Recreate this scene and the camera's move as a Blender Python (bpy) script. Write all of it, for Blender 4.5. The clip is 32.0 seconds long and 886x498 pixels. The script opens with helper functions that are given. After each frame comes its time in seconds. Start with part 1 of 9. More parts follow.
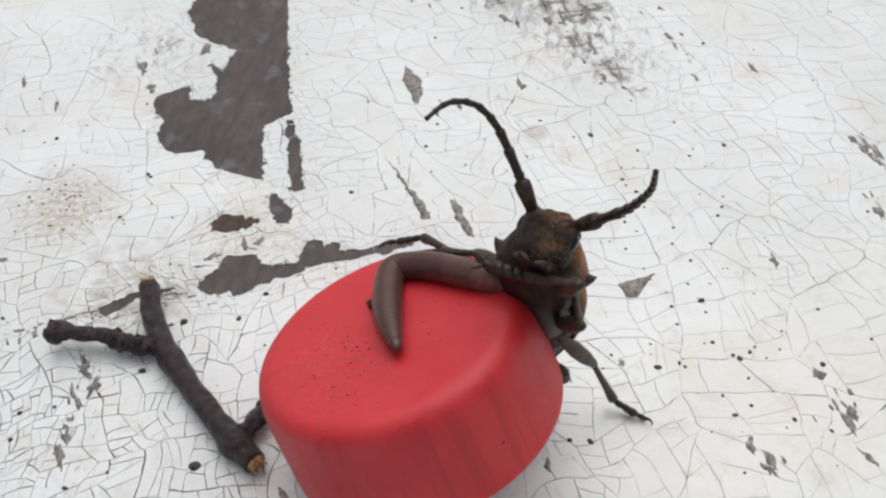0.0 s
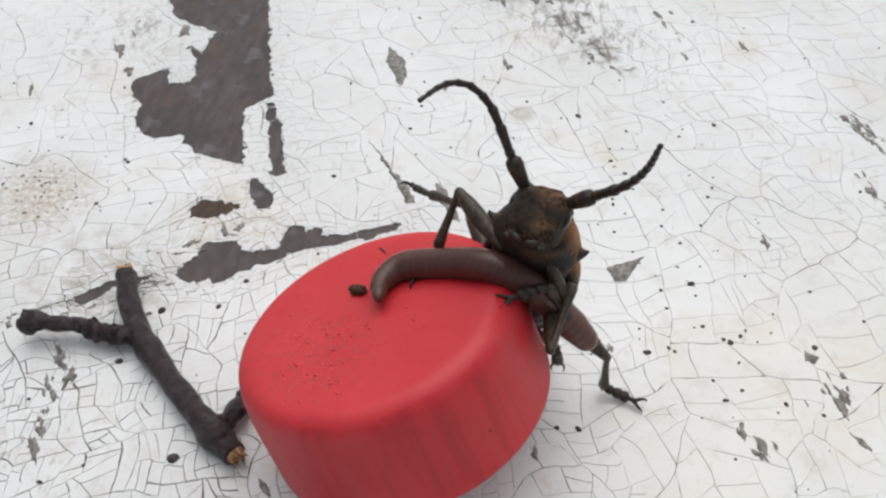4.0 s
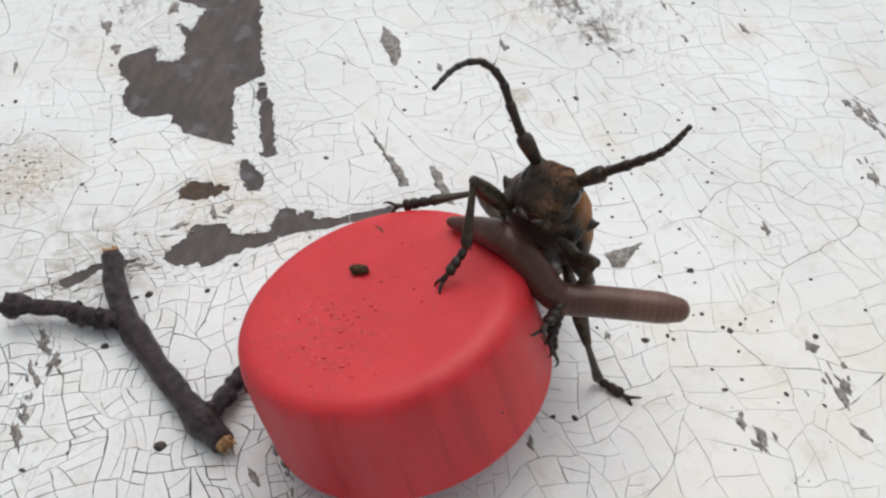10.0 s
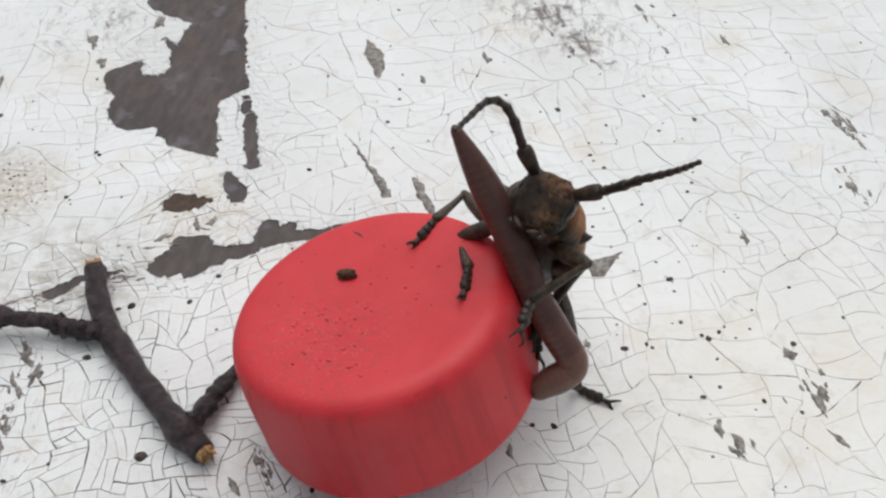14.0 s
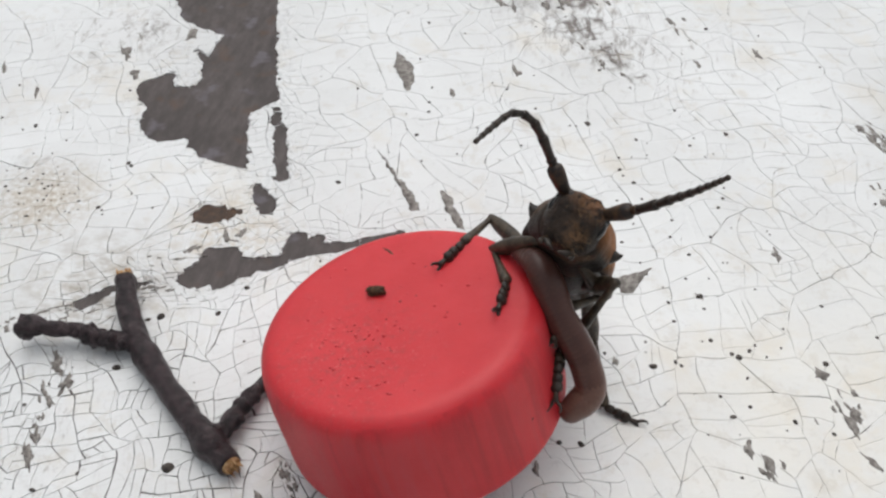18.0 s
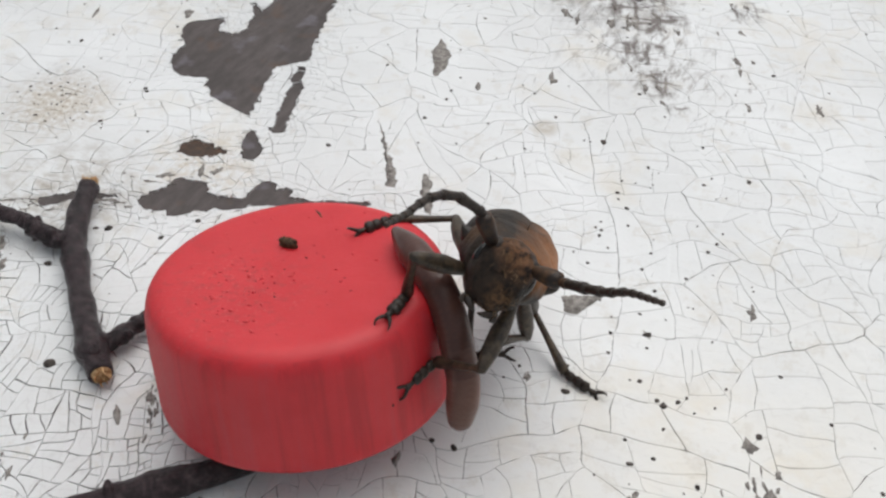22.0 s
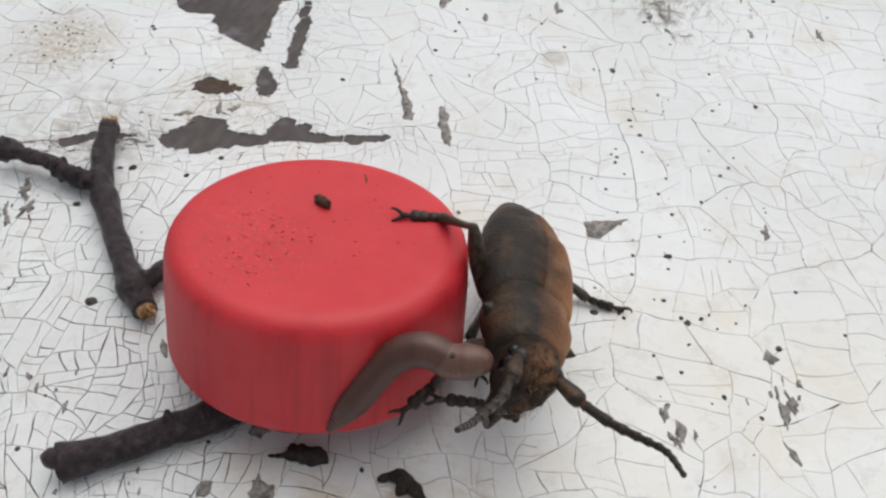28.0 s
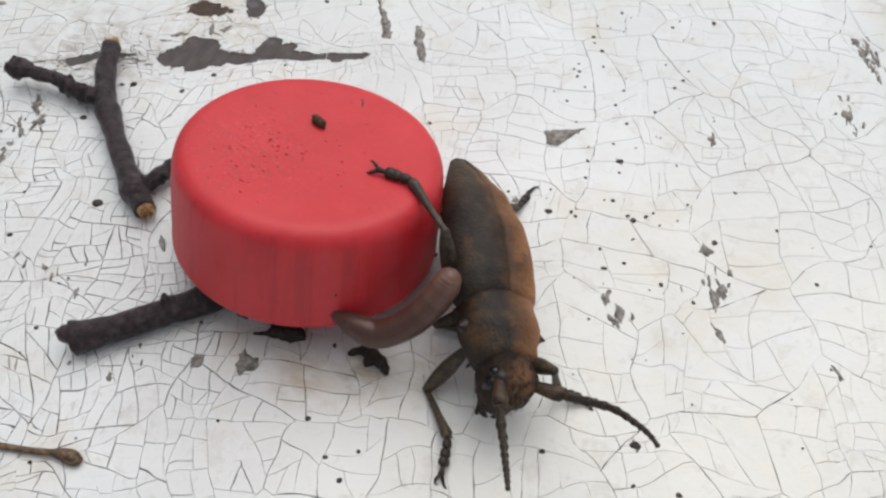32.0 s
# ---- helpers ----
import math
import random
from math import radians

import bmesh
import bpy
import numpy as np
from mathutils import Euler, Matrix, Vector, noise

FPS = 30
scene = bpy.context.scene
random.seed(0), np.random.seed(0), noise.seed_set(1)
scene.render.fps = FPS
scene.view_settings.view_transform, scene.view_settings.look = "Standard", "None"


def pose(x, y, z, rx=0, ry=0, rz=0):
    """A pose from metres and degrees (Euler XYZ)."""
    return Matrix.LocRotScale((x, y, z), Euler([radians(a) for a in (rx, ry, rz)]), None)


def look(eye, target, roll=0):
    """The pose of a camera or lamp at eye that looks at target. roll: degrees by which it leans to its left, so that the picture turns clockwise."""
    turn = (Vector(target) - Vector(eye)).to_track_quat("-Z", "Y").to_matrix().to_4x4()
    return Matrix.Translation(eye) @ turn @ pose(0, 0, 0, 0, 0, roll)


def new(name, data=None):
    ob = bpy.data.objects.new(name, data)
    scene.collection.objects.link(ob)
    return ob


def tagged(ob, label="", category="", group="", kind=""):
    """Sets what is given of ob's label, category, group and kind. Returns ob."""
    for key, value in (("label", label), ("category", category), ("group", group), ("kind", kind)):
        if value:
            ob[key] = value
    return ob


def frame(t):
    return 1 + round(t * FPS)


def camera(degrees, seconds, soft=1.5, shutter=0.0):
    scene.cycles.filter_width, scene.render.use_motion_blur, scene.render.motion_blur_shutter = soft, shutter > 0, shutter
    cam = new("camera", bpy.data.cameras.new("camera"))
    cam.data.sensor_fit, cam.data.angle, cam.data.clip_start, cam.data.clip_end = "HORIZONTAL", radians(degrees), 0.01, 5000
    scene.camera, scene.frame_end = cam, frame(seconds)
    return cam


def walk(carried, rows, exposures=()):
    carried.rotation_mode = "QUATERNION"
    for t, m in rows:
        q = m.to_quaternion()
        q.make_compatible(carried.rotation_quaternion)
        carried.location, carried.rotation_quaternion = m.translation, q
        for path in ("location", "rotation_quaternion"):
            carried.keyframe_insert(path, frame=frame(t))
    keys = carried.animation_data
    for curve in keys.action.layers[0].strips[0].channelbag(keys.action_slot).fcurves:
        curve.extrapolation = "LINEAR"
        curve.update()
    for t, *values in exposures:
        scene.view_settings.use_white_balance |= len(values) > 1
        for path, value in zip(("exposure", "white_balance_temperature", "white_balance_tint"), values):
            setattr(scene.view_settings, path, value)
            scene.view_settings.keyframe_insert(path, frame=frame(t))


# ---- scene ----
import functools

MM = 0.001  # all sizes below are written in millimetres
EXPOSURES = [(0, -0.14, 6500, 10), (27, -0.15, 6500, 10), (28, -0.18, 6500, 10), (29.2, -0.16, 6500, 10), (31, -0.13, 6500, 10), (32, -0.15, 6500, 10)]
cam = camera(52.4, 32.0, soft=2.45, shutter=0.0)
PATH = [
    (0, (26.48, -80.01, 90.73), (17.67, -19.11, 25.05), 0.95),
    (0.5, (26.36, -79.70, 89.37), (18.34, -18.66, 23.71), 1.37),
    (1, (27.10, -79.52, 89.68), (19.08, -18.53, 23.99), 1.09),
    (1.5, (27.20, -79.26, 89.98), (19.02, -18.69, 23.92), 0.90),
    (2, (27.42, -79.70, 89.91), (19.11, -19.24, 23.76), 0.82),
    (2.5, (27.17, -78.92, 89.54), (19.02, -18.86, 23.01), 0.97),
    (3, (27.48, -78.74, 88.98), (19.24, -18.69, 22.45), 0.87),
    (3.5, (27.28, -78.11, 88.79), (19.27, -18.23, 22.08), 0.89),
    (5.5, (27.49, -77.95, 88.82), (19.66, -18.08, 22.09), 1.12),
    (6, (27.54, -77.22, 88.85), (20.12, -17.56, 21.87), 1.07),
    (6.5, (27.43, -75.34, 88.57), (20.43, -16.06, 21.22), 1.15),
    (7, (27.30, -74.58, 88.15), (20.31, -15.32, 20.78), 1.22),
    (7.5, (27.67, -75.46, 88.35), (20.32, -15.95, 21.24), 1.16),
    (8, (28.16, -76.26, 88.39), (20.55, -16.60, 21.43), 1.11),
    (8.5, (27.97, -76.42, 88.12), (20.47, -16.75, 21.16), 1.31),
    (9, (27.00, -77.60, 87.57), (19.73, -18.03, 20.50), 1.77),
    (9.5, (26.98, -77.05, 87.50), (19.90, -17.93, 20.02), 1.86),
    (10, (26.72, -76.31, 86.96), (19.81, -17.53, 19.16), 1.98),
    (10.5, (27.07, -76.79, 87.06), (19.87, -17.97, 19.32), 1.97),
    (11, (27.28, -76.80, 87.33), (19.99, -17.86, 19.71), 1.81),
    (11.5, (27.38, -76.14, 87.26), (20.54, -17.12, 19.66), 1.85),
    (12, (27.38, -75.43, 87.13), (20.88, -16.47, 19.44), 1.98),
    (12.5, (27.42, -75.83, 87.05), (20.87, -16.75, 19.47), 2.02),
    (13, (27.51, -76.66, 86.89), (20.89, -17.25, 19.61), 2.18),
    (13.5, (27.98, -77.23, 87.16), (21.08, -17.61, 20.11), 1.98),
    (14, (28.74, -76.87, 87.41), (22.03, -17.08, 20.48), 1.90),
    (14.5, (29.16, -76.38, 87.51), (22.50, -16.90, 20.30), 1.69),
    (16.5, (29.22, -76.41, 87.47), (22.33, -16.99, 20.23), 1.46),
    (17, (29.02, -75.44, 87.70), (22.38, -16.15, 20.31), 1.45),
    (17.5, (28.33, -74.59, 87.58), (21.66, -15.47, 20.05), 1.41),
    (18, (28.49, -76.14, 87.78), (19.04, -16.18, 21.33), 0.63),
    (18.2, (31.40, -81.04, 89.07), (18.14, -20.30, 23.99), -0.58),
    (18.4, (35.33, -80.53, 91.89), (17.86, -19.55, 28.05), -1.77),
    (18.5, (35.70, -77.45, 92.29), (17.84, -16.32, 28.70), -1.35),
    (18.6, (41.66, -72.51, 91.22), (19.78, -11.82, 28.46), -3.01),
    (18.8, (44.02, -70.12, 90.99), (20.64, -9.72, 28.49), -1.99),
    (19, (48.06, -71.51, 88.04), (21.90, -12.20, 25.61), -1.58),
    (19.2, (53.31, -70.43, 86.44), (24.25, -13.06, 23.47), -2.14),
    (19.3, (55.22, -69.77, 85.17), (25.68, -12.51, 22.34), -1.78),
    (19.5, (60.71, -68.44, 83.97), (29.80, -12.24, 20.83), -1.88),
    (19.7, (62.55, -66.48, 82.42), (31.53, -10.23, 19.39), -1.45),
    (19.8, (63.28, -64.56, 82.04), (31.77, -8.67, 18.92), -1.70),
    (20, (62.79, -64.68, 82.01), (31.42, -8.94, 18.70), -1.17),
    (20.5, (62.29, -70.59, 81.51), (31.53, -14.36, 18.32), 0.18),
    (21, (62.13, -71.49, 80.91), (33.85, -13.62, 18.05), 1.76),
    (21.5, (60.46, -69.15, 80.51), (34.13, -10.79, 17.26), 2.39),
    (22, (54.23, -70.21, 79.76), (28.71, -12.20, 15.85), 2.78),
    (22.5, (47.22, -71.85, 78.46), (23.06, -14.77, 13.21), 3.17),
    (23, (46.68, -67.47, 76.68), (25.07, -10.89, 10.12), 3.97),
    (23.5, (46.89, -66.44, 75.42), (26.75, -9.76, 8.47), 4.72),
    (24, (47.02, -66.60, 75.31), (27.32, -9.96, 8.21), 4.93),
    (24.5, (47.73, -65.64, 75.97), (28.13, -8.92, 8.90), 4.65),
    (26.5, (48.35, -65.67, 76.95), (28.62, -7.80, 10.91), 3.90),
    (27, (49.18, -69.80, 79.07), (26.88, -11.23, 14.47), 3.02),
    (27.5, (48.71, -78.97, 81.17), (25.72, -21.28, 16.03), 2.94),
    (28, (48.36, -75.58, 81.05), (28.21, -20.31, 12.94), 3.89),
    (28.5, (48.05, -75.04, 79.54), (29.33, -21.82, 9.41), 4.05),
    (29, (48.94, -73.64, 79.24), (29.78, -22.12, 7.98), 3.26),
    (29.5, (50.68, -74.36, 79.58), (30.98, -23.37, 8.09), 3.04),
    (30, (50.48, -74.36, 79.62), (30.76, -23.41, 8.09), 2.96),
    (30.5, (50.08, -74.01, 79.73), (30.78, -22.92, 8.19), 3.20),
    (31, (53.37, -75.32, 82.06), (33.50, -24.04, 10.81), 2.76),
    (31.5, (55.11, -79.35, 85.89), (34.83, -28.79, 14.25), 2.27),
    (32, (58.15, -82.19, 87.51), (38.12, -32.54, 15.17), 2.10),
]
walk(cam, [(t, look(Vector(eye) * MM, Vector(target) * MM, roll)) for t, eye, target, roll in PATH], exposures=EXPOSURES)
# ---- light: a bright overcast sky, its sun a wide soft glow beyond the table ----
world = bpy.data.worlds.new("overcast_sky")
scene.world = world
world.use_nodes = True
wn = world.node_tree.nodes
wl = world.node_tree.links
SUN_EL, SUN_AZ = radians(66), radians(0)
sky = wn.new("ShaderNodeTexSky")
sky.sky_type = "NISHITA"
sky.sun_disc = False
sky.sun_elevation, sky.sun_rotation = SUN_EL, SUN_AZ
sky.dust_density, sky.air_density = 4.0, 1.2
pale = wn.new("ShaderNodeHueSaturation")
pale.inputs["Saturation"].default_value = 0.22
wl.new(sky.outputs[0], pale.inputs["Color"])
wl.new(pale.outputs[0], wn["Background"].inputs["Color"])
wn["Background"].inputs["Strength"].default_value = 0.122
sun = new("sun", bpy.data.lights.new("sun", "SUN"))
sun.data.energy, sun.data.angle, sun.data.color = 1.45, radians(80), (1.0, 0.975, 0.94)
toward = Vector((math.sin(SUN_AZ) * math.cos(SUN_EL), math.cos(SUN_AZ) * math.cos(SUN_EL), math.sin(SUN_EL)))
sun.matrix_world = look(toward, (0, 0, 0))
# ---- materials ----
def material(name, rough=0.6, **inputs):
    m = bpy.data.materials.new(name)
    m.use_nodes = True
    b = m.node_tree.nodes["Principled BSDF"]
    b.inputs["Roughness"].default_value = rough
    for key, value in inputs.items():
        b.inputs[key.replace("_", " ")].default_value = value
    return m, m.node_tree.nodes, m.node_tree.links, b


def coords(n, l, scale, stretch=(1, 1, 1), space="Object"):
    """Coordinates in millimetres times scale."""
    c, mp = n.new("ShaderNodeTexCoord"), n.new("ShaderNodeMapping")
    mp.inputs["Scale"].default_value = [1000 * scale * s for s in stretch]
    l.new(c.outputs[space], mp.inputs["Vector"])
    return mp.outputs[0]


def noise_of(n, l, vec, scale=1.0, detail=4, rough=0.55):
    t = n.new("ShaderNodeTexNoise")
    t.inputs["Scale"].default_value, t.inputs["Detail"].default_value, t.inputs["Roughness"].default_value = scale, detail, rough
    l.new(vec, t.inputs["Vector"])
    return t.outputs["Fac"]


def ramp(n, l, fac, *stops):
    r = n.new("ShaderNodeValToRGB")
    els = r.color_ramp.elements
    while len(els) < len(stops):
        els.new(0.5)
    for e, (at, c) in zip(els, stops):
        e.position, e.color = at, (*c, 1) if len(c) == 3 else c
    l.new(fac, r.inputs["Fac"])
    return r.outputs["Color"]


def grey(v):
    return (v, v, v)


def mix(n, l, fac, a, b, mode="MIX"):
    m = n.new("ShaderNodeMix")
    m.data_type, m.blend_type = "RGBA", mode
    for key, value in ((0, fac), (6, a), (7, b)):
        if isinstance(value, (int, float)):
            m.inputs[key].default_value = value
        elif isinstance(value, tuple):
            m.inputs[key].default_value = (*value, 1)
        else:
            l.new(value, m.inputs[key])
    return m.outputs[2]


def bump(n, l, b, height, strength, mm):
    u = n.new("ShaderNodeBump")
    u.inputs["Strength"].default_value, u.inputs["Distance"].default_value = strength, mm * MM
    l.new(height, u.inputs["Height"])
    l.new(u.outputs[0], b.inputs["Normal"])


# Old stains and one painted warm cast of light: place and reach, how dense, tone, grain and its stretch.
STAINS_AND_WARM_CAST = [
    ((-40, 3, 10), (0.38, 0.62), (0.36, 0.3, 0.22), 1.1, (1, 1, 1)),
    ((31, 58, 17), (0.5, 0.66), (0.1, 0.075, 0.06), 0.7, (1, 0.3, 1)),
    ((45, 50, 16), (0.56, 0.72), (0.16, 0.13, 0.11), 0.8, (1, 0.3, 1)),
    ((24.8, 31.4, 2.4), (0.2, 0.5), (0.42, 0.38, 0.32), 0.5, (1, 1, 1)),
    ((-45, 42, 15), (0.52, 0.7), (0.2, 0.17, 0.14), 0.6, (1, 0.5, 1)),
    ((-22, -12, 8), (0.5, 0.7), (0.25, 0.22, 0.2), 0.9, (0.6, 1, 1))]
GRIME = [((14, 70), 7, 0.85), ((21, 76), 9, 1.2), ((28, 70), 10, 1.15), ((31, 57), 6, 0.95), ((36, 50), 5.5, 0.95), ((41, 45), 3, 0.6), ((3, 69), 5, 0.5), ((44, 78), 6, 0.7), ((-40, 44), 9, 0.35), ((-46, 8), 8, 0.3)]
STAINS_AND_WARM_CAST += [
    ((27, -44.5, 4.5), (0.36, 0.62), (0.42, 0.34, 0.24), 0.5, (0.5, 1, 1)),
    ((33, -41, 4.5), (0.36, 0.6), (0.36, 0.28, 0.19), 0.6, (0.5, 1, 1)),
    ((39, -38, 4), (0.42, 0.66), (0.45, 0.38, 0.28), 0.6, (0.5, 1, 1)),
    ((21, 70, 14), (0.42, 0.66), (0.13, 0.11, 0.10), 0.35, (1, 0.35, 1)),
    ((64, -14, 13), (0.45, 0.75), (0.62, 0.55, 0.43), 0.12, (1, 1, 1)),
    ((-13, 1, 10), (0.46, 0.66), (0.50, 0.42, 0.31), 0.5, (0.6, 1, 1)),
    ((5, -55, 20), (0.58, 0.76), (0.27, 0.25, 0.23), 0.8, (1, 0.4, 1)),
    ((70, 20, 16), (0.58, 0.78), (0.3, 0.28, 0.26), 0.8, (1, 0.4, 1)),
    # no stain: the warm tint of light and lens, painted over the right
    ((85, -45, 70), (0.3, 0.75), (0.76, 0.725, 0.63), 0.05, (1, 1, 1)),
    ((-12, 2, 12), (0.5, 0.75), (0.42, 0.36, 0.28), 0.7, (1, 0.6, 1)),
    ((-26, -11, 13), (0.44, 0.66), (0.3, 0.26, 0.21), 0.5, (0.6, 1, 1)),
    ((-22, -34, 11), (0.56, 0.72), (0.24, 0.22, 0.2), 0.8, (1, 0.5, 1))]


def paint_material():
    m, n, l, b = material("old_white_paint", 0.42)
    vec = coords(n, l, 1.0)
    broad = noise_of(n, l, vec, 0.035, 3)
    fine = noise_of(n, l, vec, 1.3, 5, 0.7)
    isle = n.new("ShaderNodeNewGeometry").outputs["Random Per Island"]
    base = ramp(n, l, broad, (0.32, (0.645, 0.66, 0.66)), (0.68, (0.735, 0.757, 0.762)))
    base = mix(n, l, 0.07, base, ramp(n, l, isle, (0, grey(0.55)), (1, grey(1))), "MULTIPLY")
    dirt = ramp(n, l, fine, (0.60, grey(0)), (0.78, grey(1)))
    yellow = ramp(n, l, noise_of(n, l, vec, 0.06, 4, 0.65), (0.54, grey(0)), (0.72, grey(0.55)))
    base = mix(n, l, yellow, base, (0.62, 0.57, 0.47))
    soft = n.new("ShaderNodeMath")
    soft.operation = "MULTIPLY"
    soft.inputs[1].default_value = 0.22
    l.new(dirt, soft.inputs[0])
    base = mix(n, l, soft.outputs[0], base, (0.30, 0.27, 0.24))
    # old stains: rusty speckle, scratched grime, a beige spot; also the painted warm cast
    for (cx, cy, r), (ca, cb), tone, sc, st in STAINS_AND_WARM_CAST:
        far = n.new("ShaderNodeVectorMath")
        far.operation = "DISTANCE"
        far.inputs[1].default_value = (cx, cy, 0)
        l.new(vec, far.inputs[0])
        fade = n.new("ShaderNodeMapRange")
        fade.inputs["From Min"].default_value, fade.inputs["From Max"].default_value = 0.3 * r, r
        fade.inputs["To Min"].default_value, fade.inputs["To Max"].default_value = 0.85, 0.0
        l.new(far.outputs["Value"], fade.inputs["Value"])
        spots = ramp(n, l, noise_of(n, l, coords(n, l, 1.0, st), sc, 6, 0.7), (ca, grey(0)), (cb, grey(1)))
        base = mix(n, l, mix(n, l, 1.0, spots, fade.outputs[0], "MULTIPLY"), base, tone)
    # hairline cracks inside the flakes
    wob = n.new("ShaderNodeVectorMath")
    wob.operation = "ADD"
    wn_ = n.new("ShaderNodeTexNoise")
    wn_.inputs["Scale"].default_value = 0.5
    l.new(vec, wn_.inputs["Vector"])
    l.new(vec, wob.inputs[0])
    l.new(wn_.outputs["Color"], wob.inputs[1])
    v = n.new("ShaderNodeTexVoronoi")
    v.feature = "DISTANCE_TO_EDGE"
    v.inputs["Scale"].default_value = 0.42
    l.new(wob.outputs[0], v.inputs["Vector"])
    line = ramp(n, l, v.outputs["Distance"], (0.0, grey(1)), (0.012, grey(0)))
    some = ramp(n, l, noise_of(n, l, vec, 0.12, 2), (0.36, grey(0)), (0.56, grey(0.08)))
    hair = mix(n, l, 1.0, line, some, "MULTIPLY")
    base = mix(n, l, hair, base, (0.26, 0.24, 0.22))
    # dashes along the grain, and across it, thickest round the twigs
    far = n.new("ShaderNodeVectorMath")
    far.operation = "DISTANCE"
    far.inputs[1].default_value = (-8, -40, 0)
    l.new(vec, far.inputs[0])
    crazed = n.new("ShaderNodeMapRange")
    crazed.inputs["From Min"].default_value, crazed.inputs["From Max"].default_value = 14, 46
    crazed.inputs["To Min"].default_value, crazed.inputs["To Max"].default_value = 0.12, 0.0
    l.new(far.outputs["Value"], crazed.inputs["Value"])
    for turn, stretch, scale, cut in ((-28, (0.16, 1, 1), 0.62, (0.50, 0.60)), (-28, (1, 0.22, 1), 0.42, (0.55, 0.64))):
        mp = n.new("ShaderNodeMapping")
        mp.inputs["Rotation"].default_value = (0, 0, radians(turn))
        l.new(wob.outputs[0], mp.inputs["Vector"])
        sq = n.new("ShaderNodeMapping")
        sq.inputs["Scale"].default_value = stretch
        l.new(mp.outputs[0], sq.inputs["Vector"])
        dv = n.new("ShaderNodeTexVoronoi")
        dv.feature = "DISTANCE_TO_EDGE"
        dv.inputs["Scale"].default_value = scale
        l.new(sq.outputs[0], dv.inputs["Vector"])
        thin = ramp(n, l, dv.outputs["Distance"], (0.0, grey(1)), (0.03, grey(0)))
        more = n.new("ShaderNodeMath")
        l.new(noise_of(n, l, vec, 0.45, 3, 0.6), more.inputs[0])
        l.new(crazed.outputs[0], more.inputs[1])
        gaps = ramp(n, l, more.outputs[0], (cut[0], grey(0)), (cut[1], grey(0.13)))
        base = mix(n, l, mix(n, l, 1.0, thin, gaps, "MULTIPLY"), base, (0.17, 0.15, 0.135))
    # grime crept along the cracks, along the grain and across it
    amount = None
    for (cx, cy), r, most in GRIME:
        far = n.new("ShaderNodeVectorMath")
        far.operation = "DISTANCE"
        far.inputs[1].default_value = (cx, cy, 0)
        l.new(vec, far.inputs[0])
        fade = n.new("ShaderNodeMapRange")
        fade.inputs["From Min"].default_value, fade.inputs["From Max"].default_value = 0.1 * r, r
        fade.inputs["To Min"].default_value, fade.inputs["To Max"].default_value = most, 0.0
        l.new(far.outputs["Value"], fade.inputs["Value"])
        if amount is None:
            amount = fade.outputs[0]
        else:
            top = n.new("ShaderNodeMath")
            top.operation = "MAXIMUM"
            l.new(amount, top.inputs[0])
            l.new(fade.outputs[0], top.inputs[1])
            amount = top.outputs[0]
    for turn, stretch, scale, width in ((-18, (1, 0.2, 1), 0.36, 0.17), (-20, (0.34, 1, 1), 0.34, 0.11)):
        mp = n.new("ShaderNodeMapping")
        mp.inputs["Rotation"].default_value = (0, 0, radians(turn))
        l.new(wob.outputs[0], mp.inputs["Vector"])
        sq = n.new("ShaderNodeMapping")
        sq.inputs["Scale"].default_value = stretch
        l.new(mp.outputs[0], sq.inputs["Vector"])
        dv = n.new("ShaderNodeTexVoronoi")
        dv.feature = "DISTANCE_TO_EDGE"
        dv.inputs["Scale"].default_value = scale
        l.new(sq.outputs[0], dv.inputs["Vector"])
        streak = ramp(n, l, dv.outputs["Distance"], (0.035, grey(1)), (width, grey(0)))
        dash = ramp(n, l, noise_of(n, l, sq.outputs[0], 0.55, 4, 0.7), (0.42, grey(0.08)), (0.54, grey(1)))
        smear = ramp(n, l, noise_of(n, l, sq.outputs[0], 0.62, 5, 0.75), (0.54, grey(0)), (0.66, grey(0.8)))
        streak = mix(n, l, 1.0, mix(n, l, 1.0, streak, dash, "MULTIPLY"), smear, "LIGHTEN")
        broken = n.new("ShaderNodeMath")
        broken.operation = "MULTIPLY_ADD"
        l.new(noise_of(n, l, coords(n, l, 1.0, (1, 0.5, 1)), 0.34, 4, 0.65), broken.inputs[0])
        broken.inputs[1].default_value = 1.0
        l.new(amount, broken.inputs[2])
        worn = ramp(n, l, broken.outputs[0], (0.74, grey(0)), (1.1, grey(0.95)))
        base = mix(n, l, mix(n, l, 1.0, streak, worn, "MULTIPLY"), base, (0.12, 0.10, 0.09))
    # a yellowed, dirty hem where old flakes have lifted
    hem = ramp(n, l, noise_of(n, l, vec, 0.19, 5, 0.72), (0.56, grey(0)), (0.64, grey(0.35)), (0.70, grey(0)))
    base = mix(n, l, hem, base, (0.50, 0.465, 0.40))
    l.new(base, b.inputs["Base Color"])
    l.new(ramp(n, l, fine, (0.3, grey(0.34)), (0.7, grey(0.55))), b.inputs["Roughness"])
    bump(n, l, b, noise_of(n, l, vec, 0.45, 5, 0.6), 0.35, 0.12)
    return m


